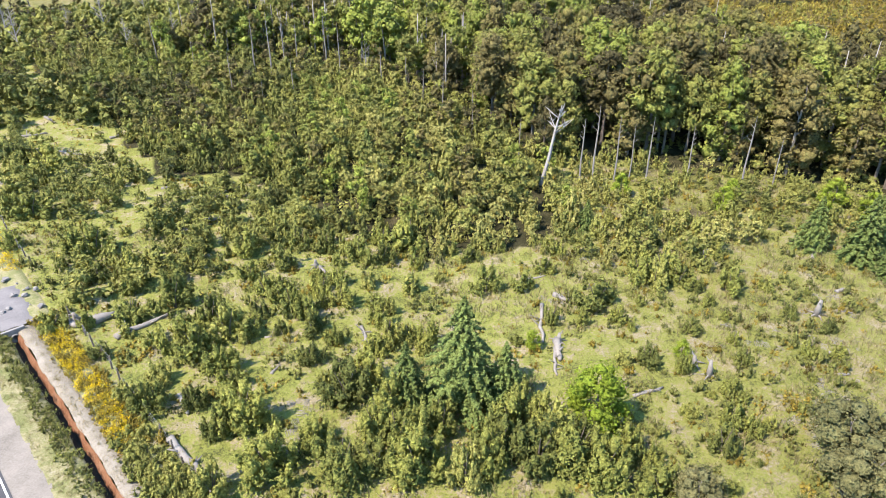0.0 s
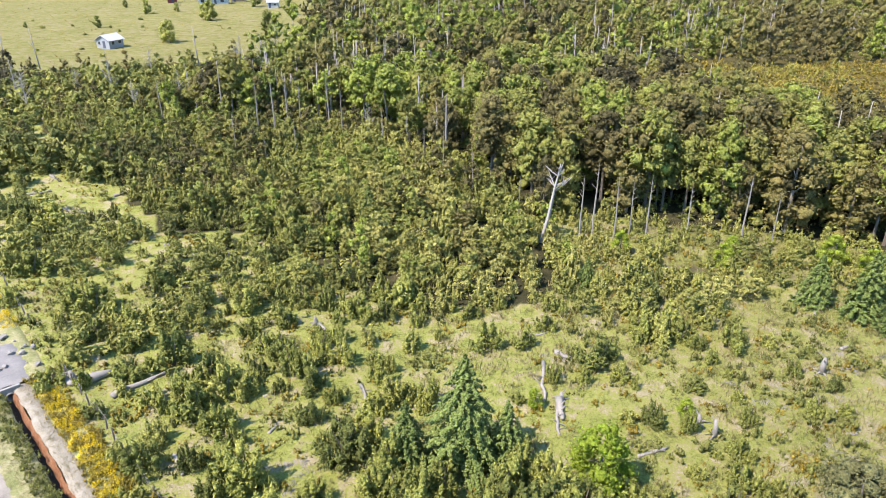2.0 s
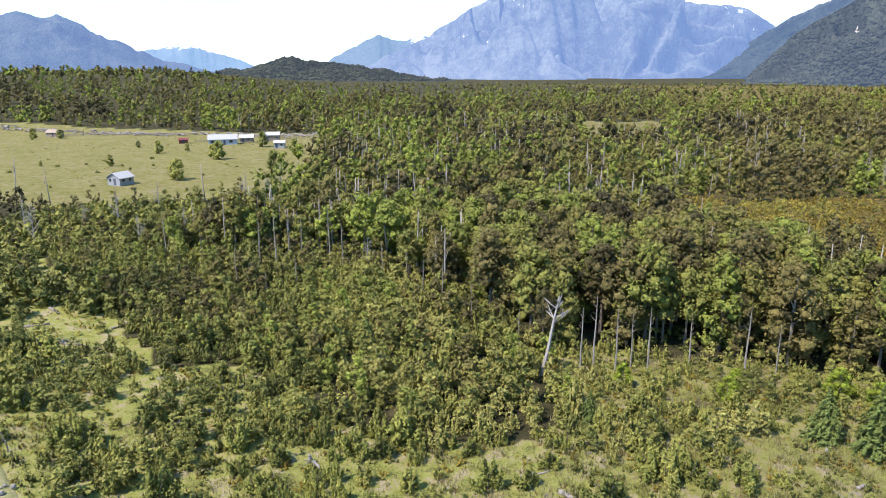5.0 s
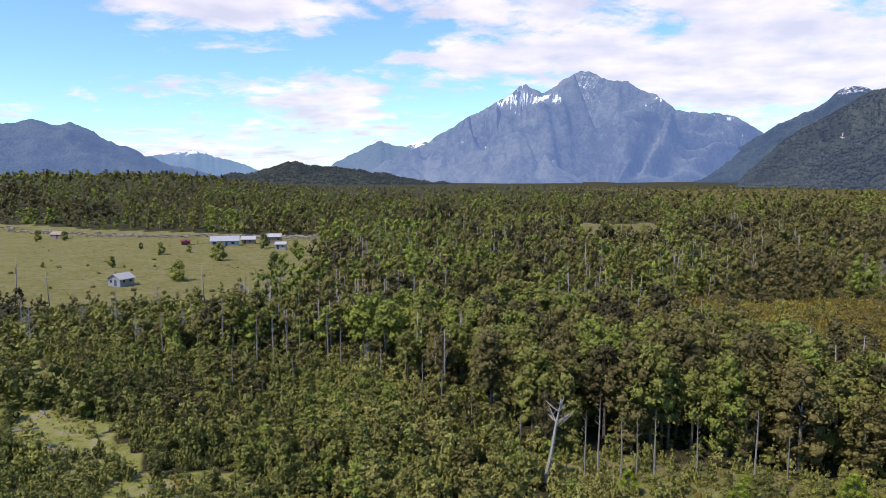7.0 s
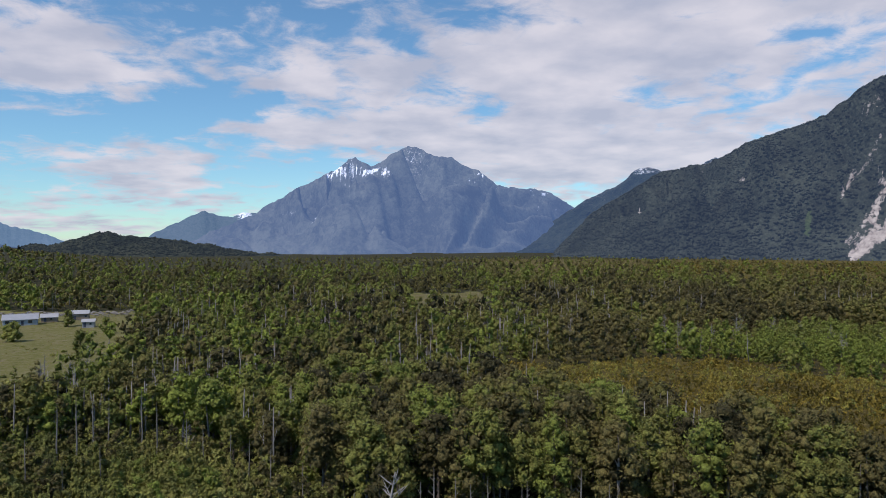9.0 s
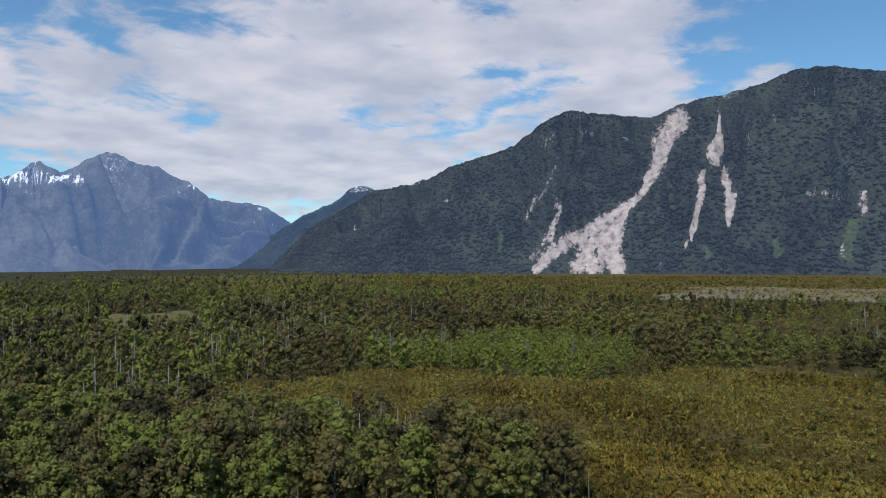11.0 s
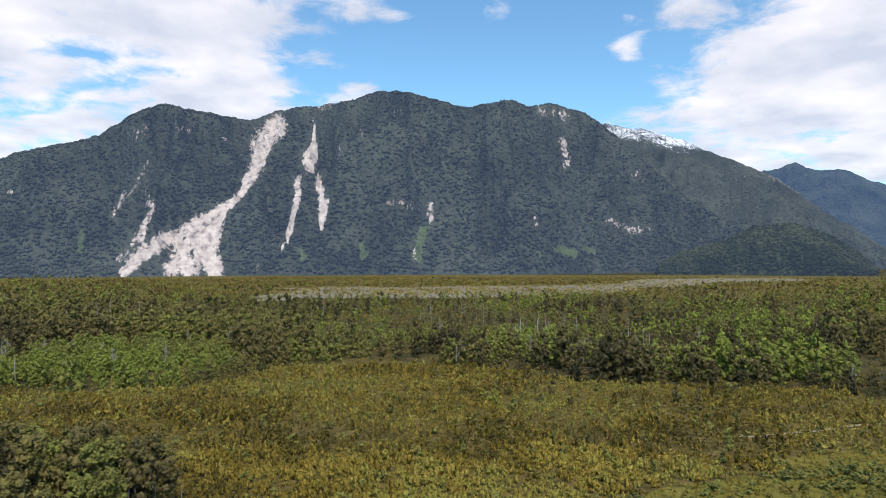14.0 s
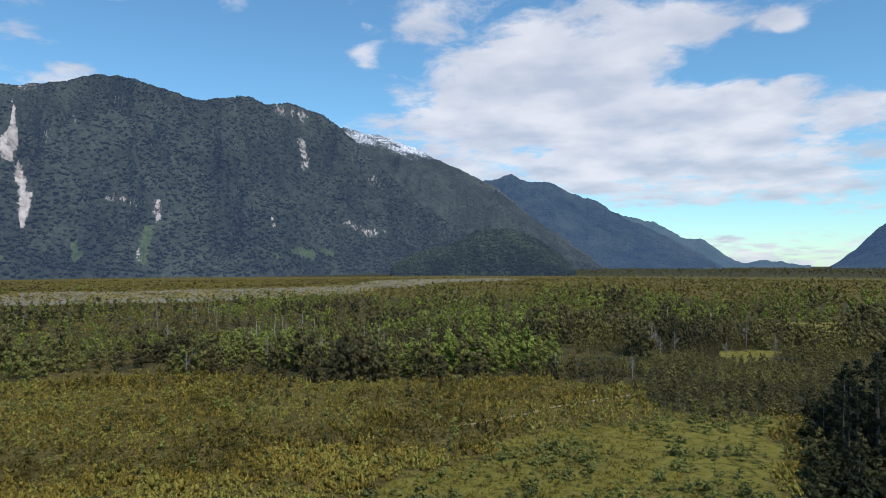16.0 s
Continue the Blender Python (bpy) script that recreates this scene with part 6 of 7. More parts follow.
def wood_size(xy, z, rng):
    """Height of the woods over ten metres: tall in the forest, low and patchy in the eastern valley."""
    b, r = np.degrees(np.arctan2(xy[:, 0], xy[:, 1])), np.hypot(xy[:, 0], xy[:, 1])
    n = len(xy)
    patch = fractal(xy[:, 0] / 60, xy[:, 1] / 60, 64, 3)
    s = (0.5 + 0.85 * rng.random(n) ** 1.3 + 0.35 * (fractal(xy[:, 0] / 22, xy[:, 1] / 22, 63, 2) - 0.5)) * np.where((xy[:, 0] < -45) & (xy[:, 1] < 210), 0.48, 1.0)
    east = np.clip((b - 38) / 14, 0, 1)
    low = 0.24 + 0.45 * rng.random(n) ** 1.6 + 0.7 * np.clip((patch - 0.5) * 3, 0, 0.5)
    low = np.where((b > 99) & (r < 300), 0.2 + 0.3 * rng.random(n), np.where(b > 97, low * 1.4, low)) * np.where(r > 700, 0.75, 1.0)
    s = np.where(z == 3, s, s * (1 - east) + low * east)
    s = np.where(dark_wood(xy, z), rng.uniform(0.7, 1.25, n), s)
    s = np.where(z == 9, rng.uniform(0.7, 1.2, n), s)
    return np.where(z == 10, rng.uniform(0.3, 0.7, n), np.where(z == 5, rng.uniform(0.15, 0.45, n), s))


for name, r0, r1, s0, s1, temps, leaf_mat in (("wood_middle", 150, 330, 4.9, 6.2, MID, LEAF_WOOD_MIDDLE), ("wood_far", 330, 800, 6.4, 12.5, FAR, LEAF_WOOD_FAR), ("wood_farthest", 800, 1900, 17, 32, VERY_FAR, LEAF_WOOD_FARTHEST)):
    xy, z = ramped(s0, s1, r0, r1, 5, (3, 8, 9, 10), rng, a0=-36, a1=124)
    bearing = np.degrees(np.arctan2(xy[:, 0], xy[:, 1]))
    away = np.hypot(xy[:, 0], xy[:, 1])
    ok = (z != 8) | dark_wood(xy, z) | (bearing < 36) | (fractal(xy[:, 0] / 48, xy[:, 1] / 48, 29, 3) > 0.33)
    ok &= (bearing < 38) | (z == 3) | (rng.random(len(xy)) < np.clip((away - 190) / 90 + 2.2 * (fractal(xy[:, 0] / 30, xy[:, 1] / 30, 34, 3) - 0.5), 0.12, 1))
    ok &= (z != 9) | (fractal(xy[:, 0] / 26, xy[:, 1] / 26, 39, 3) > 0.46)
    xy, z = xy[ok], z[ok]
    if name == "wood_middle":
        extra, ze = scatter(4.4, 165, 300, (9, 10), rng)
        gap = fractal(extra[:, 0] / 26, extra[:, 1] / 26, 39, 3) > 0.5
        extra, ze = extra[gap], ze[gap]
        xy, z = np.concatenate([xy, extra]), np.concatenate([z, ze])
        low, zl = scatter(3.9, 190, 330, (8, 10), rng, 38, 122)
        some = fractal(low[:, 0] / 28, low[:, 1] / 28, 44, 3) + rng.normal(0, 0.06, len(low)) > 0.42
        xy, z = np.concatenate([xy, low[some]]), np.concatenate([z, zl[some]])
        edge, zd = scatter(6.0, 150, 215, (5,), rng, 36, 118)
        near = fractal(edge[:, 0] / 24, edge[:, 1] / 24, 35, 3) + (np.hypot(edge[:, 0], edge[:, 1]) - 205) / 200 > 0.46
        xy, z = np.concatenate([xy, edge[near]]), np.concatenate([z, zd[near]])
        more, zm = scatter(5.5, 125, 215, (12,), rng, 108, 130, 0.5)
        xy, z = np.concatenate([xy, more]), np.concatenate([z, zm])
    sz = wood_size(xy, z, rng) * np.interp(np.hypot(xy[:, 0], xy[:, 1]), (700, 1300, 1900), (1.0, 0.75, 0.5))
    draw_mass(name, temps, xy, sz * 0.92, rng.uniform(0.95, 1.4, len(xy)), wood_tone(xy, z, rng), leaf_mat, "valley woodland of mixed green, olive and brown crowns", "woodland", rng)
xy, z = scatter(44, 1900, 3500, (3, 8), rng, 82, 124)
draw_mass("valley_wood", VERY_FAR, xy, rng.uniform(0.5, 1.1, len(xy)), rng.uniform(0.8, 1.2, len(xy)), rng.uniform(0.1, 0.5, len(xy)), LEAF_WOOD_FARTHEST,
          "dark woods far down the valley floor", "woodland", rng)
POLE = [join([tube([(0, 0, -0.2), (q, 0.1, 3.5), (q * 1.6, 0.2, 7.5)], [0.13, 0.1, 0.04], 4)] + [tube([(q, 0.1, 4 + k), (q + 0.5 - k * 0.4, 0.7 - 0.5 * k, 5.4 + k)], [0.05, 0.02], 4) for k in range(2)]) for q in (-0.3, 0.0, 0.2, 0.45)]
xy, z = ramped(3.4, 9.0, 105, 480, 5, (3, 8), rng, a0=-32, a1=112)
xy = xy[fractal(xy[:, 0] / 24, xy[:, 1] / 24, 92, 3) + rng.normal(0, 0.05, len(xy)) > 0.55 + 0.2 * (np.arctan2(xy[:, 0], xy[:, 1]) > 0.6)]
n = len(xy)
mass("dead_poles", POLE, rng.integers(0, 4, n), xy, rng.uniform(0, 6.28, n), rng.uniform(0.9, 1.6, n), rng.uniform(0.85, 1.2, n), np.zeros(n), TWIG_GREY,
     "grey dead trunks standing in clusters among the trees", "dead trees")
# brown heath between the far woods
xy, z = ramped(9, 22.0, 700, 1500, 4, (7,), rng, a0=30)
n = len(xy)
draw_mass("marsh_tufts", LOW_FAR, xy, rng.uniform(3, 7.5, n), rng.uniform(0.25, 0.5, n), rng.uniform(0.2, 1.0, n), LEAF_HEATH,
          "dull tussocks scattered over the pale marsh", "tussocks", rng)
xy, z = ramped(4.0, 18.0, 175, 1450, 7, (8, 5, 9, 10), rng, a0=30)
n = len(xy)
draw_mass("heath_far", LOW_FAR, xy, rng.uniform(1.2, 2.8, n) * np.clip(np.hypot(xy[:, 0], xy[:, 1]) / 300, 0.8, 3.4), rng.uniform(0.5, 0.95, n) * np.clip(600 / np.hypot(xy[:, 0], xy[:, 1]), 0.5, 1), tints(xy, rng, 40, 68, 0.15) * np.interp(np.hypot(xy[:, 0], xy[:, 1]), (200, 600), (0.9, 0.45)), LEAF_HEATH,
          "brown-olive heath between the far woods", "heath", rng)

# ---------------------------------------------------------------- dead and single trees
rng = np.random.default_rng(77)
white = plant("bare_tree", bare_tree(9.8, 0.22, rng, 11, 0.62, 0.36, (1.9, 0.2)), None, BARK_WHITE, None, "bleached white bare tree forking wide at its top", "dead tree")
stand(white, 11.6, 77.0, 0.0)
snag = plant("snag", bare_tree(8.5, 0.1, rng, 4, 0.6, 0.1), None, DEAD_WOOD, None, "grey dead standing trunk with broken limbs", "dead tree", "dead trunks of the forest edge")
stand(snag, 16.3, 77.0, 0.3)
EAST_SNAGS = [(62, 70, 0.9), (64, 72, 1.0), (66, 69.5, 0.85), (67.5, 73, 1.0), (69, 70, 0.9), (71, 72, 1.05), (72.5, 69, 0.8), (74, 71, 0.9), (76, 73, 1.0), (75, 67, 0.75), (58, 71, 1.0), (77.5, 76, 0.9), (60.5, 73, 0.9), (79, 82, 0.9), (78.5, 88, 0.8), (65, 75, 1.1), (70, 75, 1.1)]
SNAGS = [(17.9, 77.2, 1.1), (20.6, 77.9, 1.0), (9.6, 83.3, 0.8), (4.0, 93.5, 0.8), (22.6, 78.6, 0.9), (24.4, 77.6, 1.0), (29, 77, 0.9), (34.8, 74.8, 1.0), (39, 76, 0.8), (-26.8, 102, 0.75), (-51.3, 126, 1.2),
         (-23.5, 108, 0.8), (-34, 111, 0.9), (-44, 124, 0.8), (-30, 122, 1.2), (-26, 126, 1.2), (-21, 126, 1.25), (-18, 122, 1.1), (-33, 123, 1.1), (-28, 124, 1.15), (-10, 112, 1.0), (-6, 112, 0.9), (-3, 105, 0.9), (0, 101, 0.8)]
for x, y, s in SNAGS + EAST_SNAGS:
    place_copy(snag, x, y, x * 3.1 + y, s * rng.uniform(0.9, 1.1), 0.1)
twiggy = plant("grey_tree", bare_tree(7.5, 0.09, rng, 26, 0.25, 0.2), None, TWIG_GREY, None, "leafless grey twiggy dead tree in the woods", "dead tree", "grey dead trees")
stand(twiggy, -13, 118, 0)
xy, z = ramped(9, 22, 95, 420, 5, (3, 8, 10), rng, a0=-32, a1=118)
ok = fractal(xy[:, 0] / 45, xy[:, 1] / 45, 91, 2) > 0.52
xy = xy[ok][np.argsort(np.hypot(*xy[ok].T))][:90]
for x, y in xy:
    place_copy(twiggy, x, y, x, rng.uniform(0.85, 1.5), 0.1)
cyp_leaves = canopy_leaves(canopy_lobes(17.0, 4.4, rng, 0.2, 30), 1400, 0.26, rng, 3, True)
cypress = plant("dark_tree", tube([(0, 0, -0.3), (0.1, 0, 8), (0, 0, 15.5)], [0.3, 0.2, 0.05], 6), cyp_leaves, BARK_DARK, LEAF_SHADED, "tall dark evergreen tree at the edge of the field", "tree", "tall dark trees")
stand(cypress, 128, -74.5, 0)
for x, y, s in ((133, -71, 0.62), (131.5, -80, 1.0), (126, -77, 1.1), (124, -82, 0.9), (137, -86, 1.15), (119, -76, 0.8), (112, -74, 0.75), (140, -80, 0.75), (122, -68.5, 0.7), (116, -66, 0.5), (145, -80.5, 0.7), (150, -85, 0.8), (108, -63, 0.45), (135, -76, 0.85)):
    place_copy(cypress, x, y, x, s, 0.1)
# trees standing alone in the meadow
solo = plant("meadow_tree", *[canopy_wood(8.0, canopy_lobes(8.0, 5.0, rng, 0.25, 8), rng, 0.16), puff_leaves(8.0, 5.4, 700, 0.26, rng, 0.12, 16)],
             BARK_DARK, LEAF_SHRUB, "dark green tree standing alone in the meadow", "tree", "lone trees of the meadow")
stand(solo, -124, 262, 0.2, 0.6)
TINY = scatter(13, 180, 400, (4,), rng, -40, 0, 0.5)[0][:40]
for x, y, s in ((-122, 303, 0.75), (-90, 283, 1.0), (-93, 286, 0.8), (-86.5, 229, 0.95), (-89, 231, 0.7), (-112, 310, 0.5), (-142, 330, 0.45), (-100, 312, 0.55), (-84, 330, 0.95), (-150, 262, 0.3), (-60, 250, 1.0), (-63, 300, 0.9), (-205, 380, 0.7), (-215, 372, 0.8)):
    place_copy(solo, x, y, x, s, 0.1, 1.05)
for x, y in TINY:
    shrub_at(x, y, rng.uniform(0.6, 1.4), rng.uniform(1.0, 2.2), 2, x)

# ---------------------------------------------------------------- fallen wood
def log_mesh(length, radius, rng, forked=False):
    n = 6
    xs = np.linspace(-0.5, 0.5, n) * length
    pts = np.stack([xs, 0.06 * length * (rng.random(n) - 0.5), radius * 0.7 + 0.03 * length * (rng.random(n) - 0.5)], 1)
    out = [tube(pts, radius * np.array([1.15, 1.0, 0.95, 0.85, 0.75, 0.5]) * rng.uniform(0.85, 1.15, n), 8)]
    for k in range(4 if forked else 2):
        i = rng.integers(1, n - 1)
        e = pts[i] + np.array([rng.uniform(-0.1, 0.2) * length, rng.choice((-1, 1)) * rng.uniform(0.08, 0.2) * length, rng.uniform(0.05, 0.25) * min(length, 3)])
        out.append(tube([pts[i], e], [radius * 0.4, radius * 0.15], 4))
    return join(out)


PASTURE_LOGS = [(-6.4, 46.3, 3.6, -73, 0.16), (8.3, 48.6, 5.4, -95, 0.18), (8.8, 43.6, 3.4, -95, 0.15), (9.2, 44.8, 2.5, -91, 0.3), (15.2, 40.0, 2.6, 20, 0.14), (7.0, 54.4, 2.0, -45, 0.14), (10.6, 52.4, 1.8, -41, 0.25), (36.0, 53.4, 1.1, 26, 0.2), (34.7, 50.1, 1.3, -18, 0.12), (30.7, 41.9, 1.0, 12, 0.14), (31.1, 44.4, 0.9, -14, 0.14), (-13.6, 47.0, 2.4, 29, 0.1), (8.8, 55.9, 1.8, 23, 0.1), (25.6, 59.5, 2.0, 57, 0.14), (36.8, 60.3, 2.6, 56, 0.16)]
ROADSIDE_LOGS = [(-25.3, 48.1, 4.6, 44, 0.24), (-29.0, 49.1, 2.0, 41, 0.42), (-17.2, 33.7, 3.9, -44, 0.28), (-18.7, 38.4, 2.2, -55, 0.24), (-31.4, 48.4, 1.6, -38, 0.3), (-12.9, 42.3, 1.1, 62, 0.12), (-11.7, 57.4, 1.9, -53, 0.2)]
GLADE_LOGS = [(-25.6, 73.2, 6.7, 9, 0.24), (-24.8, 67.6, 2.1, 11, 0.18), (-19.3, 68.8, 1.0, 23, 0.2), (-60.7, 114.7, 4.8, -19, 0.35), (-52.9, 99.4, 3.3, -22, 0.25), (-58.0, 99.5, 3.8, -41, 0.2), (-45.4, 93.1, 2.5, 52, 0.2), (-32.6, 76.1, 1.7, 27, 0.2), (-77.3, 133.4, 3.6, -20, 0.3), (-52.5, 76.8, 2.0, -29, 0.2), (-48.9, 86.4, 3.9, -15, 0.2), (-54, 103, 3, 10, 0.2), (-57, 93, 3.2, 30, 0.18)]
for group, rows in (("logs on the pasture", PASTURE_LOGS), ("logs by the roadside", ROADSIDE_LOGS), ("logs in the glades", GLADE_LOGS)):
    for x, y, length, heading, radius in rows:
        ob = new("fallen_log", mesh_from("fallen_log", *log_mesh(length, radius, rng, length > 3), [DEAD_WOOD], smooth=True))
        tagged(ob, "bleached grey fallen log lying in the grass" if length > 2.2 else "short bleached piece of dead wood in grass", "log", group)
        ob.matrix_basis = pose(x, y, height_at(x, y) - 0.04, 0, 0, heading)


def stump_mesh(height, radius, rng):
    out = [tube([(0, 0, -0.2), (0.05, 0, height * 0.5), (0.1, 0.06, height)], [radius * 1.4, radius, radius * 0.55], 8)]
    for k in range(5):
        a = k * 1.26 + rng.uniform(-0.3, 0.3)
        out.append(tube([(0, 0, 0.25), (math.cos(a) * radius * 2, math.sin(a) * radius * 2, 0.14), (math.cos(a) * radius * 4, math.sin(a) * radius * 4, 0.0)], [radius * 0.5, radius * 0.35, radius * 0.1], 4))
    out.append(tube([(0.05, 0, height * 0.75), (0.6 * radius + 0.4, 0.3, height * 1.05)], [radius * 0.4, radius * 0.1], 4))
    return join(out)


for x, y, h, r in ((20.3, 41.8, 1.5, 0.2), (32.1, 49.6, 1.6, 0.24), (19.6, 43.4, 0.7, 0.25), (-31.2, 48.9, 0.9, 0.26), (-12.2, 57.8, 0.9, 0.2), (37.2, 60.6, 1.2, 0.14), (25.4, 59.6, 1.1, 0.12), (9.4, 46.2, 0.8, 0.2)):
    ob = tagged(new("tree_stump", mesh_from("tree_stump", *stump_mesh(h, r, rng), [DEAD_WOOD], smooth=True)), "broken bleached tree stump with spreading roots", "stump", "stumps on the pasture")
    ob.matrix_basis = pose(x, y, height_at(x, y), 0, 0, x * 40)
# grey debris of dead twigs on the ground
DEBRIS = [join([tube([(-0.5, 0.1 * q, 0.03), (0.0, 0.15 * q, 0.1), (0.55, -0.1 * q, 0.04)], [0.025, 0.03, 0.012], 4) for q in (-2, -0.7, 0.6, 1.8)]) for k in range(1)]
spots = [(-9.5, 38.0, 1.6), (10.6, 52.4, 1.2), (-28, 66, 2.2), (29, 41, 2.2), (27, 38, 1.8), (31, 46, 2.0), (24, 37, 1.6), (35, 52, 2.5), (-10.5, 36, 1.2), (19, 75.5, 2.0), (-50, 86, 3.0), (25, 46, 3.0), (14, 56, 2.5)]
pts = np.concatenate([np.stack([rng.normal(x, s * 0.6, 16), rng.normal(y, s * 0.6, 16)], 1) for x, y, s in spots])
draw_mass("dead_twigs", DEBRIS, pts, rng.uniform(0.4, 1.0, len(pts)), np.ones(len(pts)), np.zeros(len(pts)), DEAD_WOOD, "bleached dead twigs and branches on the ground", "twigs", rng)

# pale brushwood along the far side of the meadow
f = rng.random(420)
line = np.stack([np.interp(f, (0, 0.5, 1), (-330, -190, -70)) + rng.normal(0, 3, 420), np.interp(f, (0, 0.5, 1), (452, 408, 392)) + rng.normal(0, 5, 420)], 1)
draw_mass("brushwood", DEBRIS, line, rng.uniform(1.5, 4.0, 420), rng.uniform(1.0, 3.0, 420), np.zeros(420), DEAD_WOOD, "pale cleared brushwood lying along the meadow's edge", "brushwood", rng)

# ---------------------------------------------------------------- fence
def wire_mesh(points, radius):
    return tube(points, [radius] * len(points), 4)


def build_fence(u0, u1, s, gap, label):
    root = tagged(new("fence"), label, "fence")
    rng = np.random.default_rng(int(u1))
    us = np.arange(u0, u1, gap)
    posts = []
    for k, u in enumerate(us):
        x, y = from_us(u, s + rng.normal(0, 0.05))
        z = height_at(x, y)
        h = 1.15 + rng.normal(0, 0.05)
        lean = rng.normal(0, 0.05, 2)
        me = mesh_from("post", *tube([(0, 0, -0.3), (lean[0] * 0.5, lean[1] * 0.5, h * 0.5), (lean[0], lean[1], h)], [0.075, 0.07, 0.06], 6), [BARK_DARK])
        ob = part("post", me, root)
        ob.location = (x, y, z)
        posts.append((x + lean[0] * 0.8, y + lean[1] * 0.8, z))
    for level in (0.3, 0.6, 0.9, 1.08):
        pts = []
        for (xa, ya, za), (xb, yb, zb) in zip(posts[:-1], posts[1:]):
            pts += [(xa, ya, za + level), ((xa + xb) / 2, (ya + yb) / 2, (za + zb) / 2 + level - 0.03)]
        pts.append((posts[-1][0], posts[-1][1], posts[-1][2] + level))
        part("wire", mesh_from("wire", *wire_mesh(pts, 0.004), [WIRE]), root)


WIRE = surface("galvanised wire", [(0.3, (0.2, 0.2, 0.2)), (0.7, (0.32, 0.32, 0.32))], 3.0, 0.5, 5, 0)
build_fence(-8.0, 22.8, 4.2, 1.9, "wooden post and wire fence beside the pasture")
build_fence(34.0, 62.0, 4.3, 2.1, "post and wire fence running on beyond the drive")

# ---------------------------------------------------------------- houses in the meadow
BOARD_GREY = surface("weathered grey boards", [(0.3, (0.21, 0.225, 0.24)), (0.7, (0.315, 0.33, 0.352))], 0.8, 0.8, 9, 0.3, 0.02)
BOARD_BLUE = surface("pale blue painted boards", [(0.3, (0.294, 0.336, 0.392)), (0.7, (0.392, 0.434, 0.49))], 0.8, 0.7, 9, 0.2, 0.02)
BOARD_BROWN = surface("brown boards", [(0.3, (0.20, 0.16, 0.12)), (0.7, (0.34, 0.28, 0.22))], 0.8, 0.85, 9, 0.3, 0.02)
ZINC = surface("zinc roof sheets", [(0.3, (0.27, 0.277, 0.292)), (0.7, (0.375, 0.383, 0.398))], 0.6, 0.5, 10, 0.1, 0.01, 0.5)
ROOF_WHITE = surface("whitewashed roof sheets", [(0.3, (0.313, 0.313, 0.313)), (0.7, (0.408, 0.408, 0.401))], 0.6, 0.6, 10, 0.1, 0.01, 0.4)
RED_PAINT = surface("dull red paint", [(0.3, (0.13, 0.03, 0.028)), (0.7, (0.2, 0.05, 0.045))], 0.8, 0.6, 8, 0.1, 0.01, 0.4)
DARK_PANE = surface("dark window glass", [(0.3, (0.02, 0.025, 0.03)), (0.7, (0.04, 0.05, 0.06))], 1.0, 0.15, 4, 0, 0.01, 0.6)
DOOR_PAINT = surface("dark blue-grey door paint", [(0.3, (0.05, 0.06, 0.09)), (0.7, (0.09, 0.1, 0.14))], 1.2, 0.6, 8, 0.1, 0.01)


def block(name, size, at, material, parent, bevel=0.02, label=""):
    bm = bmesh.new()
    bmesh.ops.create_cube(bm, size=1.0)
    bmesh.ops.scale(bm, vec=size, verts=bm.verts)
    if bevel:
        bmesh.ops.bevel(bm, geom=bm.edges[:], offset=bevel, segments=1, affect="EDGES")
    bmesh.ops.translate(bm, vec=at, verts=bm.verts)
    ob = new(name, bm_mesh(name, bm, material))
    ob.parent = parent
    return tagged(ob, label)


def gable_walls(length, depth, eave, ridge, material, parent):
    bm = bmesh.new()
    prof = [(-depth / 2, -0.4), (depth / 2, -0.4), (depth / 2, eave), (0, ridge), (-depth / 2, eave)]
    a = [bm.verts.new((-length / 2, y, z)) for y, z in prof]
    b = [bm.verts.new((length / 2, y, z)) for y, z in prof]
    bm.faces.new(list(reversed(a)))
    bm.faces.new(b)
    for i in range(5):
        j = (i + 1) % 5
        bm.faces.new((a[i], a[j], b[j], b[i]))
    ob = new("wall", bm_mesh("wall", bm, material))
    ob.parent = parent
    # horizontal boards standing proud of the wall
    for z in np.arange(0.2, eave, 0.3):
        for s in (-1, 1):
            block("board", (length, 0.03, 0.05), (0, s * (depth / 2 + 0.012), z), material, ob, 0.0)
    return ob


def roof_slope(length, depth, eave, ridge, side, material, parent):
    bm = bmesh.new()
    over, thick = 0.45, 0.09
    run = depth / 2 + over
    drop = (ridge - eave) / (depth / 2) * run
    n = max(6, int(length / 0.8))
    xs = np.linspace(-length / 2 - over, length / 2 + over, 2 * n + 1)
    rows = []
    for k, x in enumerate(xs):
        lift = 0.04 if k % 2 else 0.0
        rows.append([bm.verts.new((x, 0.0, ridge + 0.06 + lift)), bm.verts.new((x, side * run, ridge + 0.06 - drop + lift)),
                     bm.verts.new((x, side * run, ridge + 0.06 - drop - thick)), bm.verts.new((x, 0.0, ridge + 0.06 - thick))])
    for p, q in zip(rows[:-1], rows[1:]):
        for i in range(4):
            j = (i + 1) % 4
            bm.faces.new((p[i], p[j], q[j], q[i]))
    bm.faces.new(rows[0])
    bm.faces.new(list(reversed(rows[-1])))
    bmesh.ops.recalc_face_normals(bm, faces=bm.faces[:])
    ob = new("roof", bm_mesh("roof", bm, material))
    ob.parent = parent
    return ob


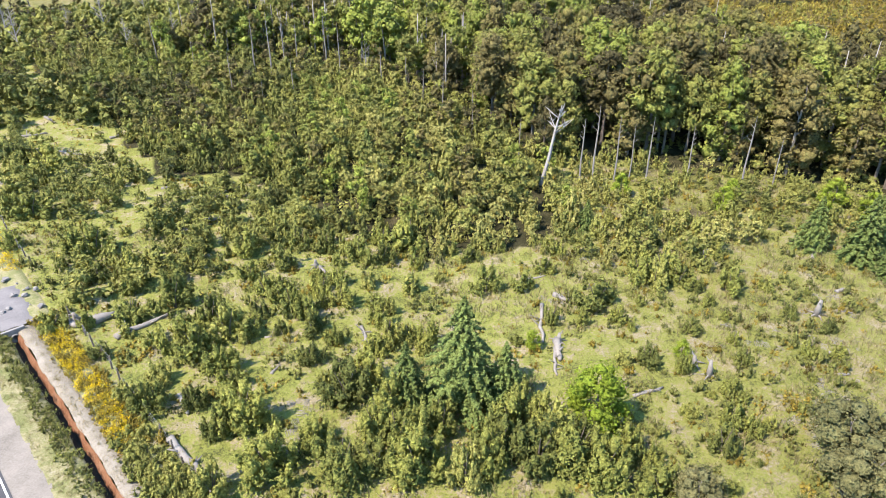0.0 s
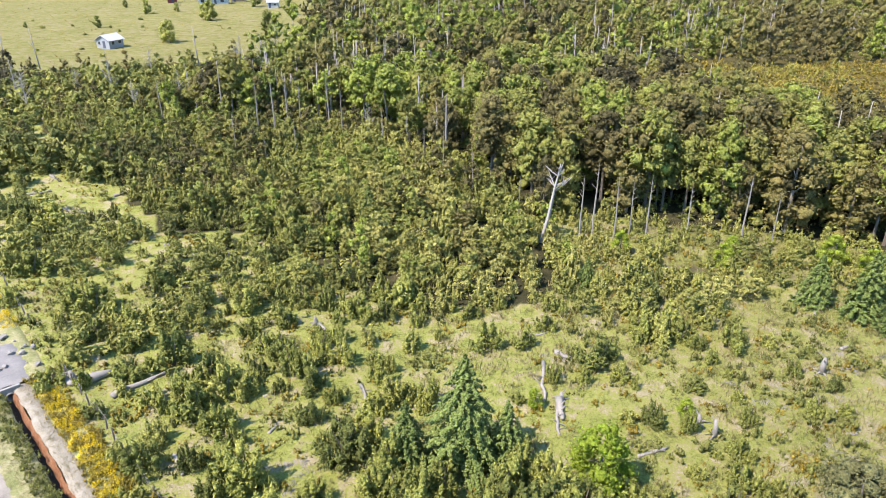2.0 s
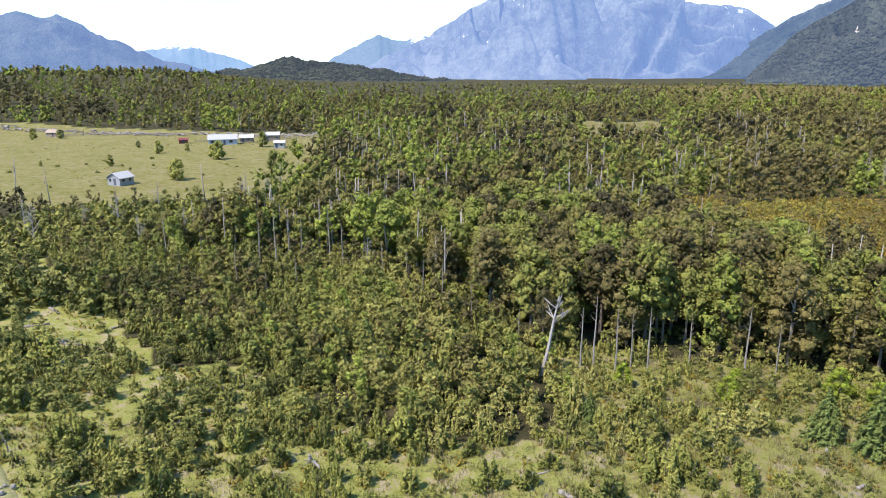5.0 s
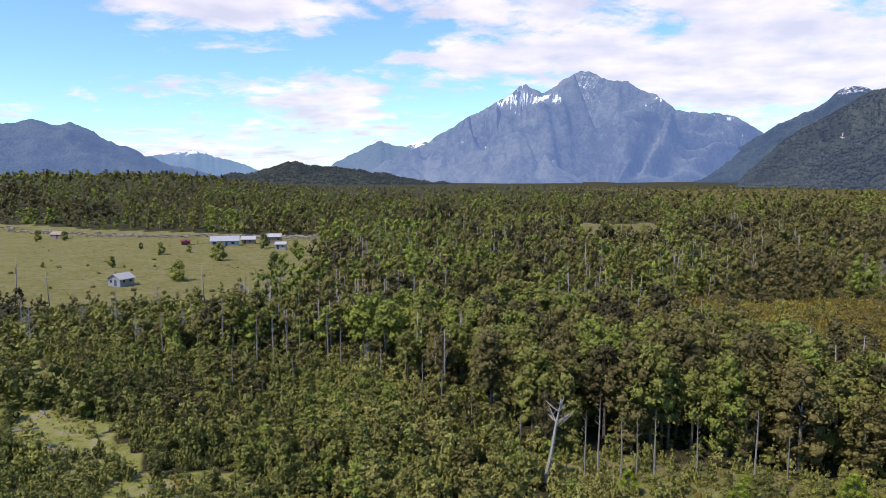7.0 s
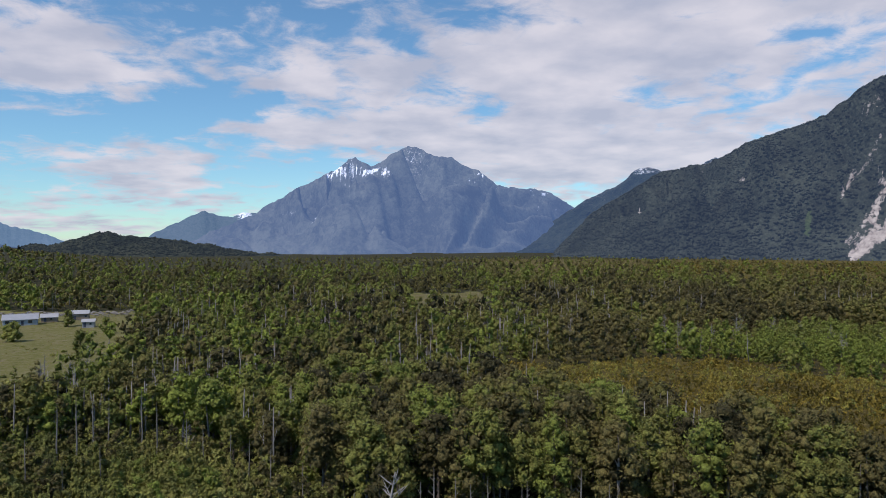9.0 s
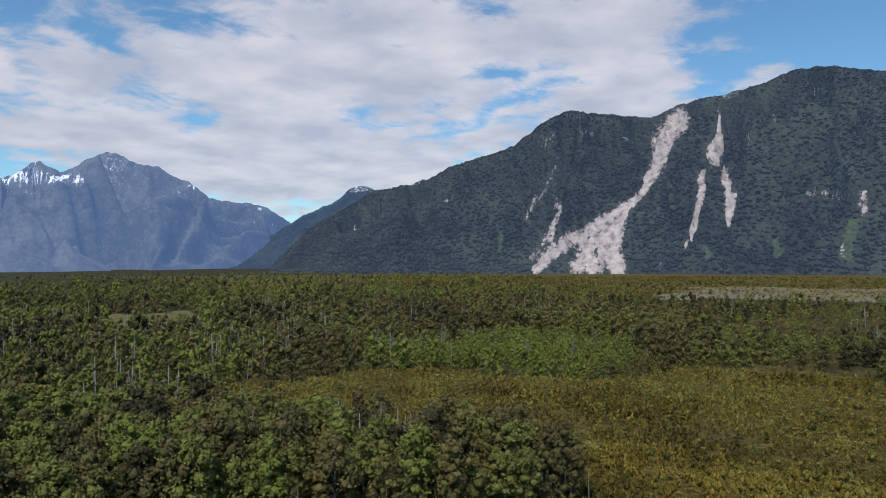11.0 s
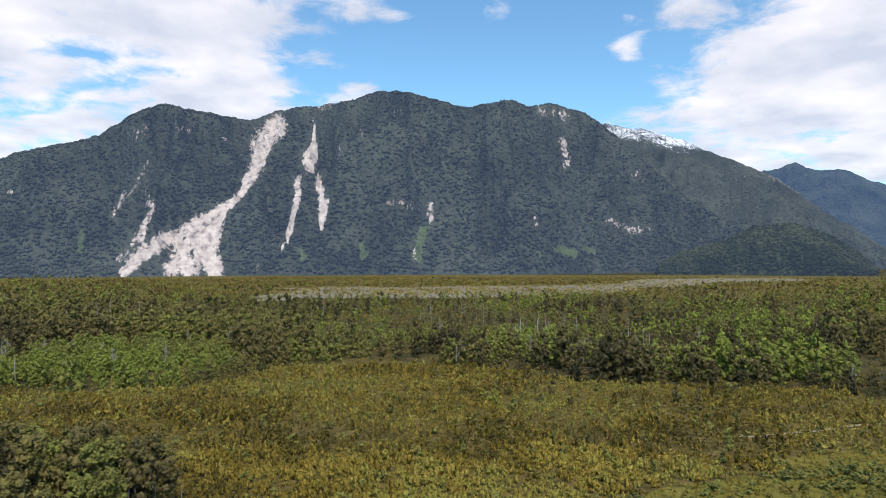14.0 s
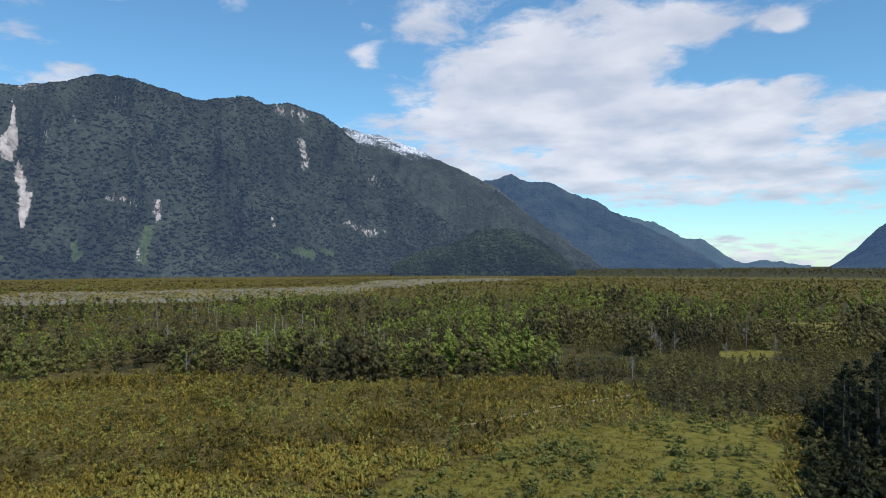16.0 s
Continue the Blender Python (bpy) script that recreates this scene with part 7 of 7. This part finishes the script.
def window_in(parent, x, y, z, w, h, axis, frame_mat):
    size = (w, 0.08, h) if axis == "y" else (0.08, w, h)
    rim = block("window", (size[0] + (0.16 if axis == "y" else 0), size[1] + (0.16 if axis == "x" else 0), h + 0.16), (x, y, z), frame_mat, parent, 0.01)
    out = 0.03
    dy = out * (1 if y > 0 else -1) if axis == "y" else 0
    dx = out * (1 if x > 0 else -1) if axis == "x" else 0
    block("pane", size, (x + dx, y + dy, z), DARK_PANE, rim, 0.0)


def house(name, x, y, turn, length, depth, eave, ridge, wall_mat, roof_mat, label, windows, door=None, chimney=False, category="house"):
    root = tagged(new(name), label, category)
    gable_walls(length, depth, eave, ridge, wall_mat, root)
    for s in (-1, 1):
        roof_slope(length, depth, eave, ridge, s, roof_mat, root)
    for wx, wy, wz, ww, wh, axis in windows:
        window_in(root, wx, wy, wz, ww, wh, axis, ROOF_WHITE)
    if door:
        dx, dy, axis = door
        block("door", (1.0, 0.1, 2.05) if axis == "y" else (0.1, 1.0, 2.05), (dx, dy, 1.0), DOOR_PAINT, root, 0.01)
    if chimney:
        block("chimney", (0.3, 0.3, 1.2), (length * 0.2, 0.6, ridge + 0.3), BOARD_GREY, root, 0.02)
    root.matrix_basis = pose(x, y, height_at(x, y) + 0.25, 0, 0, turn)
    return root


house("hut", -101, 219, 68, 5.6, 5.0, 2.3, 3.7, BOARD_GREY, ROOF_WHITE, "small grey board hut with a pale gabled roof in the meadow",
      [(-2.8, 1.3, 1.4, 0.8, 0.9, "x"), (-1.3, -2.5, 1.4, 1.0, 0.9, "y"), (1.3, -2.5, 1.4, 1.0, 0.9, "y"), (-1.2, 2.5, 1.4, 0.9, 0.9, "y")], (-2.8, -0.5, "x"))
house("farmhouse", -106, 342, 14, 13.0, 6.6, 2.7, 4.6, BOARD_BLUE, ZINC, "long pale blue farmhouse with a zinc gable roof",
      [(-4.8, -3.3, 1.5, 1.5, 1.1, "y"), (-2.0, -3.3, 1.5, 1.5, 1.1, "y"), (3.8, -3.3, 1.5, 1.5, 1.1, "y"), (-6.5, 0, 1.5, 1.2, 1.0, "x")], (0.8, -3.3, "y"), True)
house("outhouse", -97.5, 353, 10, 6.5, 5.0, 2.3, 3.6, BOARD_BROWN, ROOF_WHITE, "small outhouse with a white roof beside the farmhouse", [(0.8, -2.5, 1.4, 0.9, 0.8, "y")], (-1.6, -2.5, "y"))
house("barn", -87, 362, 8, 7.5, 6.0, 3.0, 4.3, BOARD_BROWN, ROOF_WHITE, "brown board barn with a whitewashed roof", [(2.6, -3.0, 1.7, 1.0, 0.8, "y")], (-2.0, -3.0, "y"))
house("cabin", -75.0, 326, 6, 4.6, 4.2, 2.4, 3.3, ROOF_WHITE, ROOF_WHITE, "little white cabin at the meadow's edge", [(0.9, -2.1, 1.4, 0.8, 0.7, "y")], (-1.3, -2.1, "y"))
house("red_shed", -127, 347, 20, 4.2, 3.0, 1.7, 2.3, RED_PAINT, RED_PAINT, "low dull red shed near the farmhouse", [], (0.0, -1.5, "y"), category="shed")
house("old_shed", -212, 388, -10, 7.0, 5.0, 2.4, 3.8, BOARD_BROWN, BOARD_BROWN, "weathered brown shed at the wood's edge", [], (0.5, -2.5, "y"), category="shed")


def yard_fence(x0, y0, x1, y1, count):
    root = tagged(new("yard_fence"), "grey board yard fence by the farmhouse", "fence")
    for k in range(count):
        f = k / (count - 1)
        x, y = x0 + (x1 - x0) * f, y0 + (y1 - y0) * f
        block("post", (0.14, 0.14, 1.5), (x, y, height_at(x, y) + 0.6), BARK_DARK, root, 0.01)
    ang = math.degrees(math.atan2(y1 - y0, x1 - x0))
    length = math.hypot(x1 - x0, y1 - y0)
    for z in (0.5, 1.05):
        ob = block("rail", (length, 0.06, 0.14), (0, 0, 0), DEAD_WOOD, root, 0.01)
        ob.matrix_basis = pose((x0 + x1) / 2, (y0 + y1) / 2, height_at((x0 + x1) / 2, (y0 + y1) / 2) + z, 0, 0, ang)


yard_fence(-123, 352, -100, 360, 10)
yard_fence(-88, 368, -62, 374, 10)
yard_fence(-215, 392, -140, 400, 20)

# ---------------------------------------------------------------- culvert, rocks and track
CONCRETE = surface("weathered concrete", [(0.3, (0.18, 0.174, 0.162)), (0.7, (0.288, 0.276, 0.258))], 1.5, 0.9, 8, 0.3, 0.02)


def culvert():
    root = tagged(new("culvert"), "concrete culvert pipe end where the ditch passes the drive", "culvert")
    bm = bmesh.new()
    n = 16
    rings = []
    for u, r in ((0, 0.38), (0, 0.3), (2.0, 0.3), (2.0, 0.38)):
        rings.append([bm.verts.new((math.cos(2 * math.pi * k / n) * r, u, math.sin(2 * math.pi * k / n) * r)) for k in range(n)])
    for p, q in zip(rings, rings[1:] + rings[:1]):
        for k in range(n):
            bm.faces.new((p[k], p[(k + 1) % n], q[(k + 1) % n], q[k]))
    bmesh.ops.recalc_face_normals(bm, faces=bm.faces[:])
    ob = new("pipe", bm_mesh("pipe", bm, CONCRETE, True))
    ob.parent = root
    block("headwall", (1.8, 0.25, 0.5), (0, 0.3, 0.55), CONCRETE, root, 0.04)
    x, y = from_us(22.7, -0.1)
    root.matrix_basis = pose(x, y, -0.35, 0, 0, math.degrees(math.atan2(-ALONG[0], ALONG[1])))


culvert()


def rock_mesh(radius, seed):
    rng = np.random.default_rng(seed)
    bm = bmesh.new()
    bmesh.ops.create_icosphere(bm, subdivisions=2, radius=radius)
    for v in bm.verts:
        d = v.co.normalized()
        k = 1 + 0.45 * noise.noise(d * 1.7 + Vector((seed, 0, 0)))
        v.co = Vector((v.co.x * 1.2 * k, v.co.y * k, v.co.z * 0.75 * k))
    return bm_mesh("rock", bm, GREY_ROCK)


GREY_ROCK = surface("grey field stone", [(0.3, (0.12, 0.114, 0.108)), (0.55, (0.216, 0.204, 0.192)), (0.8, (0.3, 0.288, 0.27))], 2.0, 0.9, 7, 0.4, 0.03)
ROCKS = [rock_mesh(0.3, k) for k in range(4)]
rng = np.random.default_rng(91)
for k in range(26):
    u, s = rng.uniform(24, 33), rng.choice((rng.uniform(0.6, 3.2), rng.uniform(-2.5, 0.5)))
    x, y = from_us(u, s)
    ob = tagged(new("stone", ROCKS[k % 4]), "grey loose stone on the gravel drive", "stone", "stones on the drive")
    ob.matrix_basis = pose(x, y, 0.26, 0, 0, k * 50) @ Matrix.Scale(rng.uniform(0.25, 0.9), 4)
TRACK = surface("pale worn track", [(0.35, (0.16, 0.14, 0.07)), (0.5, (0.26, 0.22, 0.13)), (0.7, (0.36, 0.32, 0.22))], 0.6, 0.95, 8, 0.5, 0.05)


def track(points, width, label):
    p = np.array(points, float)
    t = np.linspace(0, len(p) - 1, 90)
    x, y = np.interp(t, np.arange(len(p)), p[:, 0]), np.interp(t, np.arange(len(p)), p[:, 1])
    y = y + 3.0 * (fractal(t * 0.9, t * 0, 5, 3) - 0.5)
    d = unit(np.stack([np.gradient(x), np.gradient(y)], 1))
    v = []
    for f in (-1, -0.3, 0.3, 1):
        w = width * (0.5 + 0.7 * fractal(t * 1.4, t * 0 + f, 6, 2)) * f
        px, py = x - d[:, 1] * w, y + d[:, 0] * w
        v.append(np.stack([px, py, ground_height(px, py) + (0.12 if abs(f) < 1 else -0.1)], 1))
    v = np.stack(v, 1)
    i, j = np.meshgrid(np.arange(89), np.arange(3), indexing="ij")
    f = np.stack([i * 4 + j, i * 4 + j + 1, (i + 1) * 4 + j + 1, (i + 1) * 4 + j], -1).reshape(-1, 4)
    tagged(new("track", mesh_from("track", v.reshape(-1, 3), f, [TRACK], smooth=True)), label, "track", kind="structure")


track([(150, -4), (157, -14), (168, -27), (180, -44), (190, -56)], 0.9, "pale worn track through the scrub")
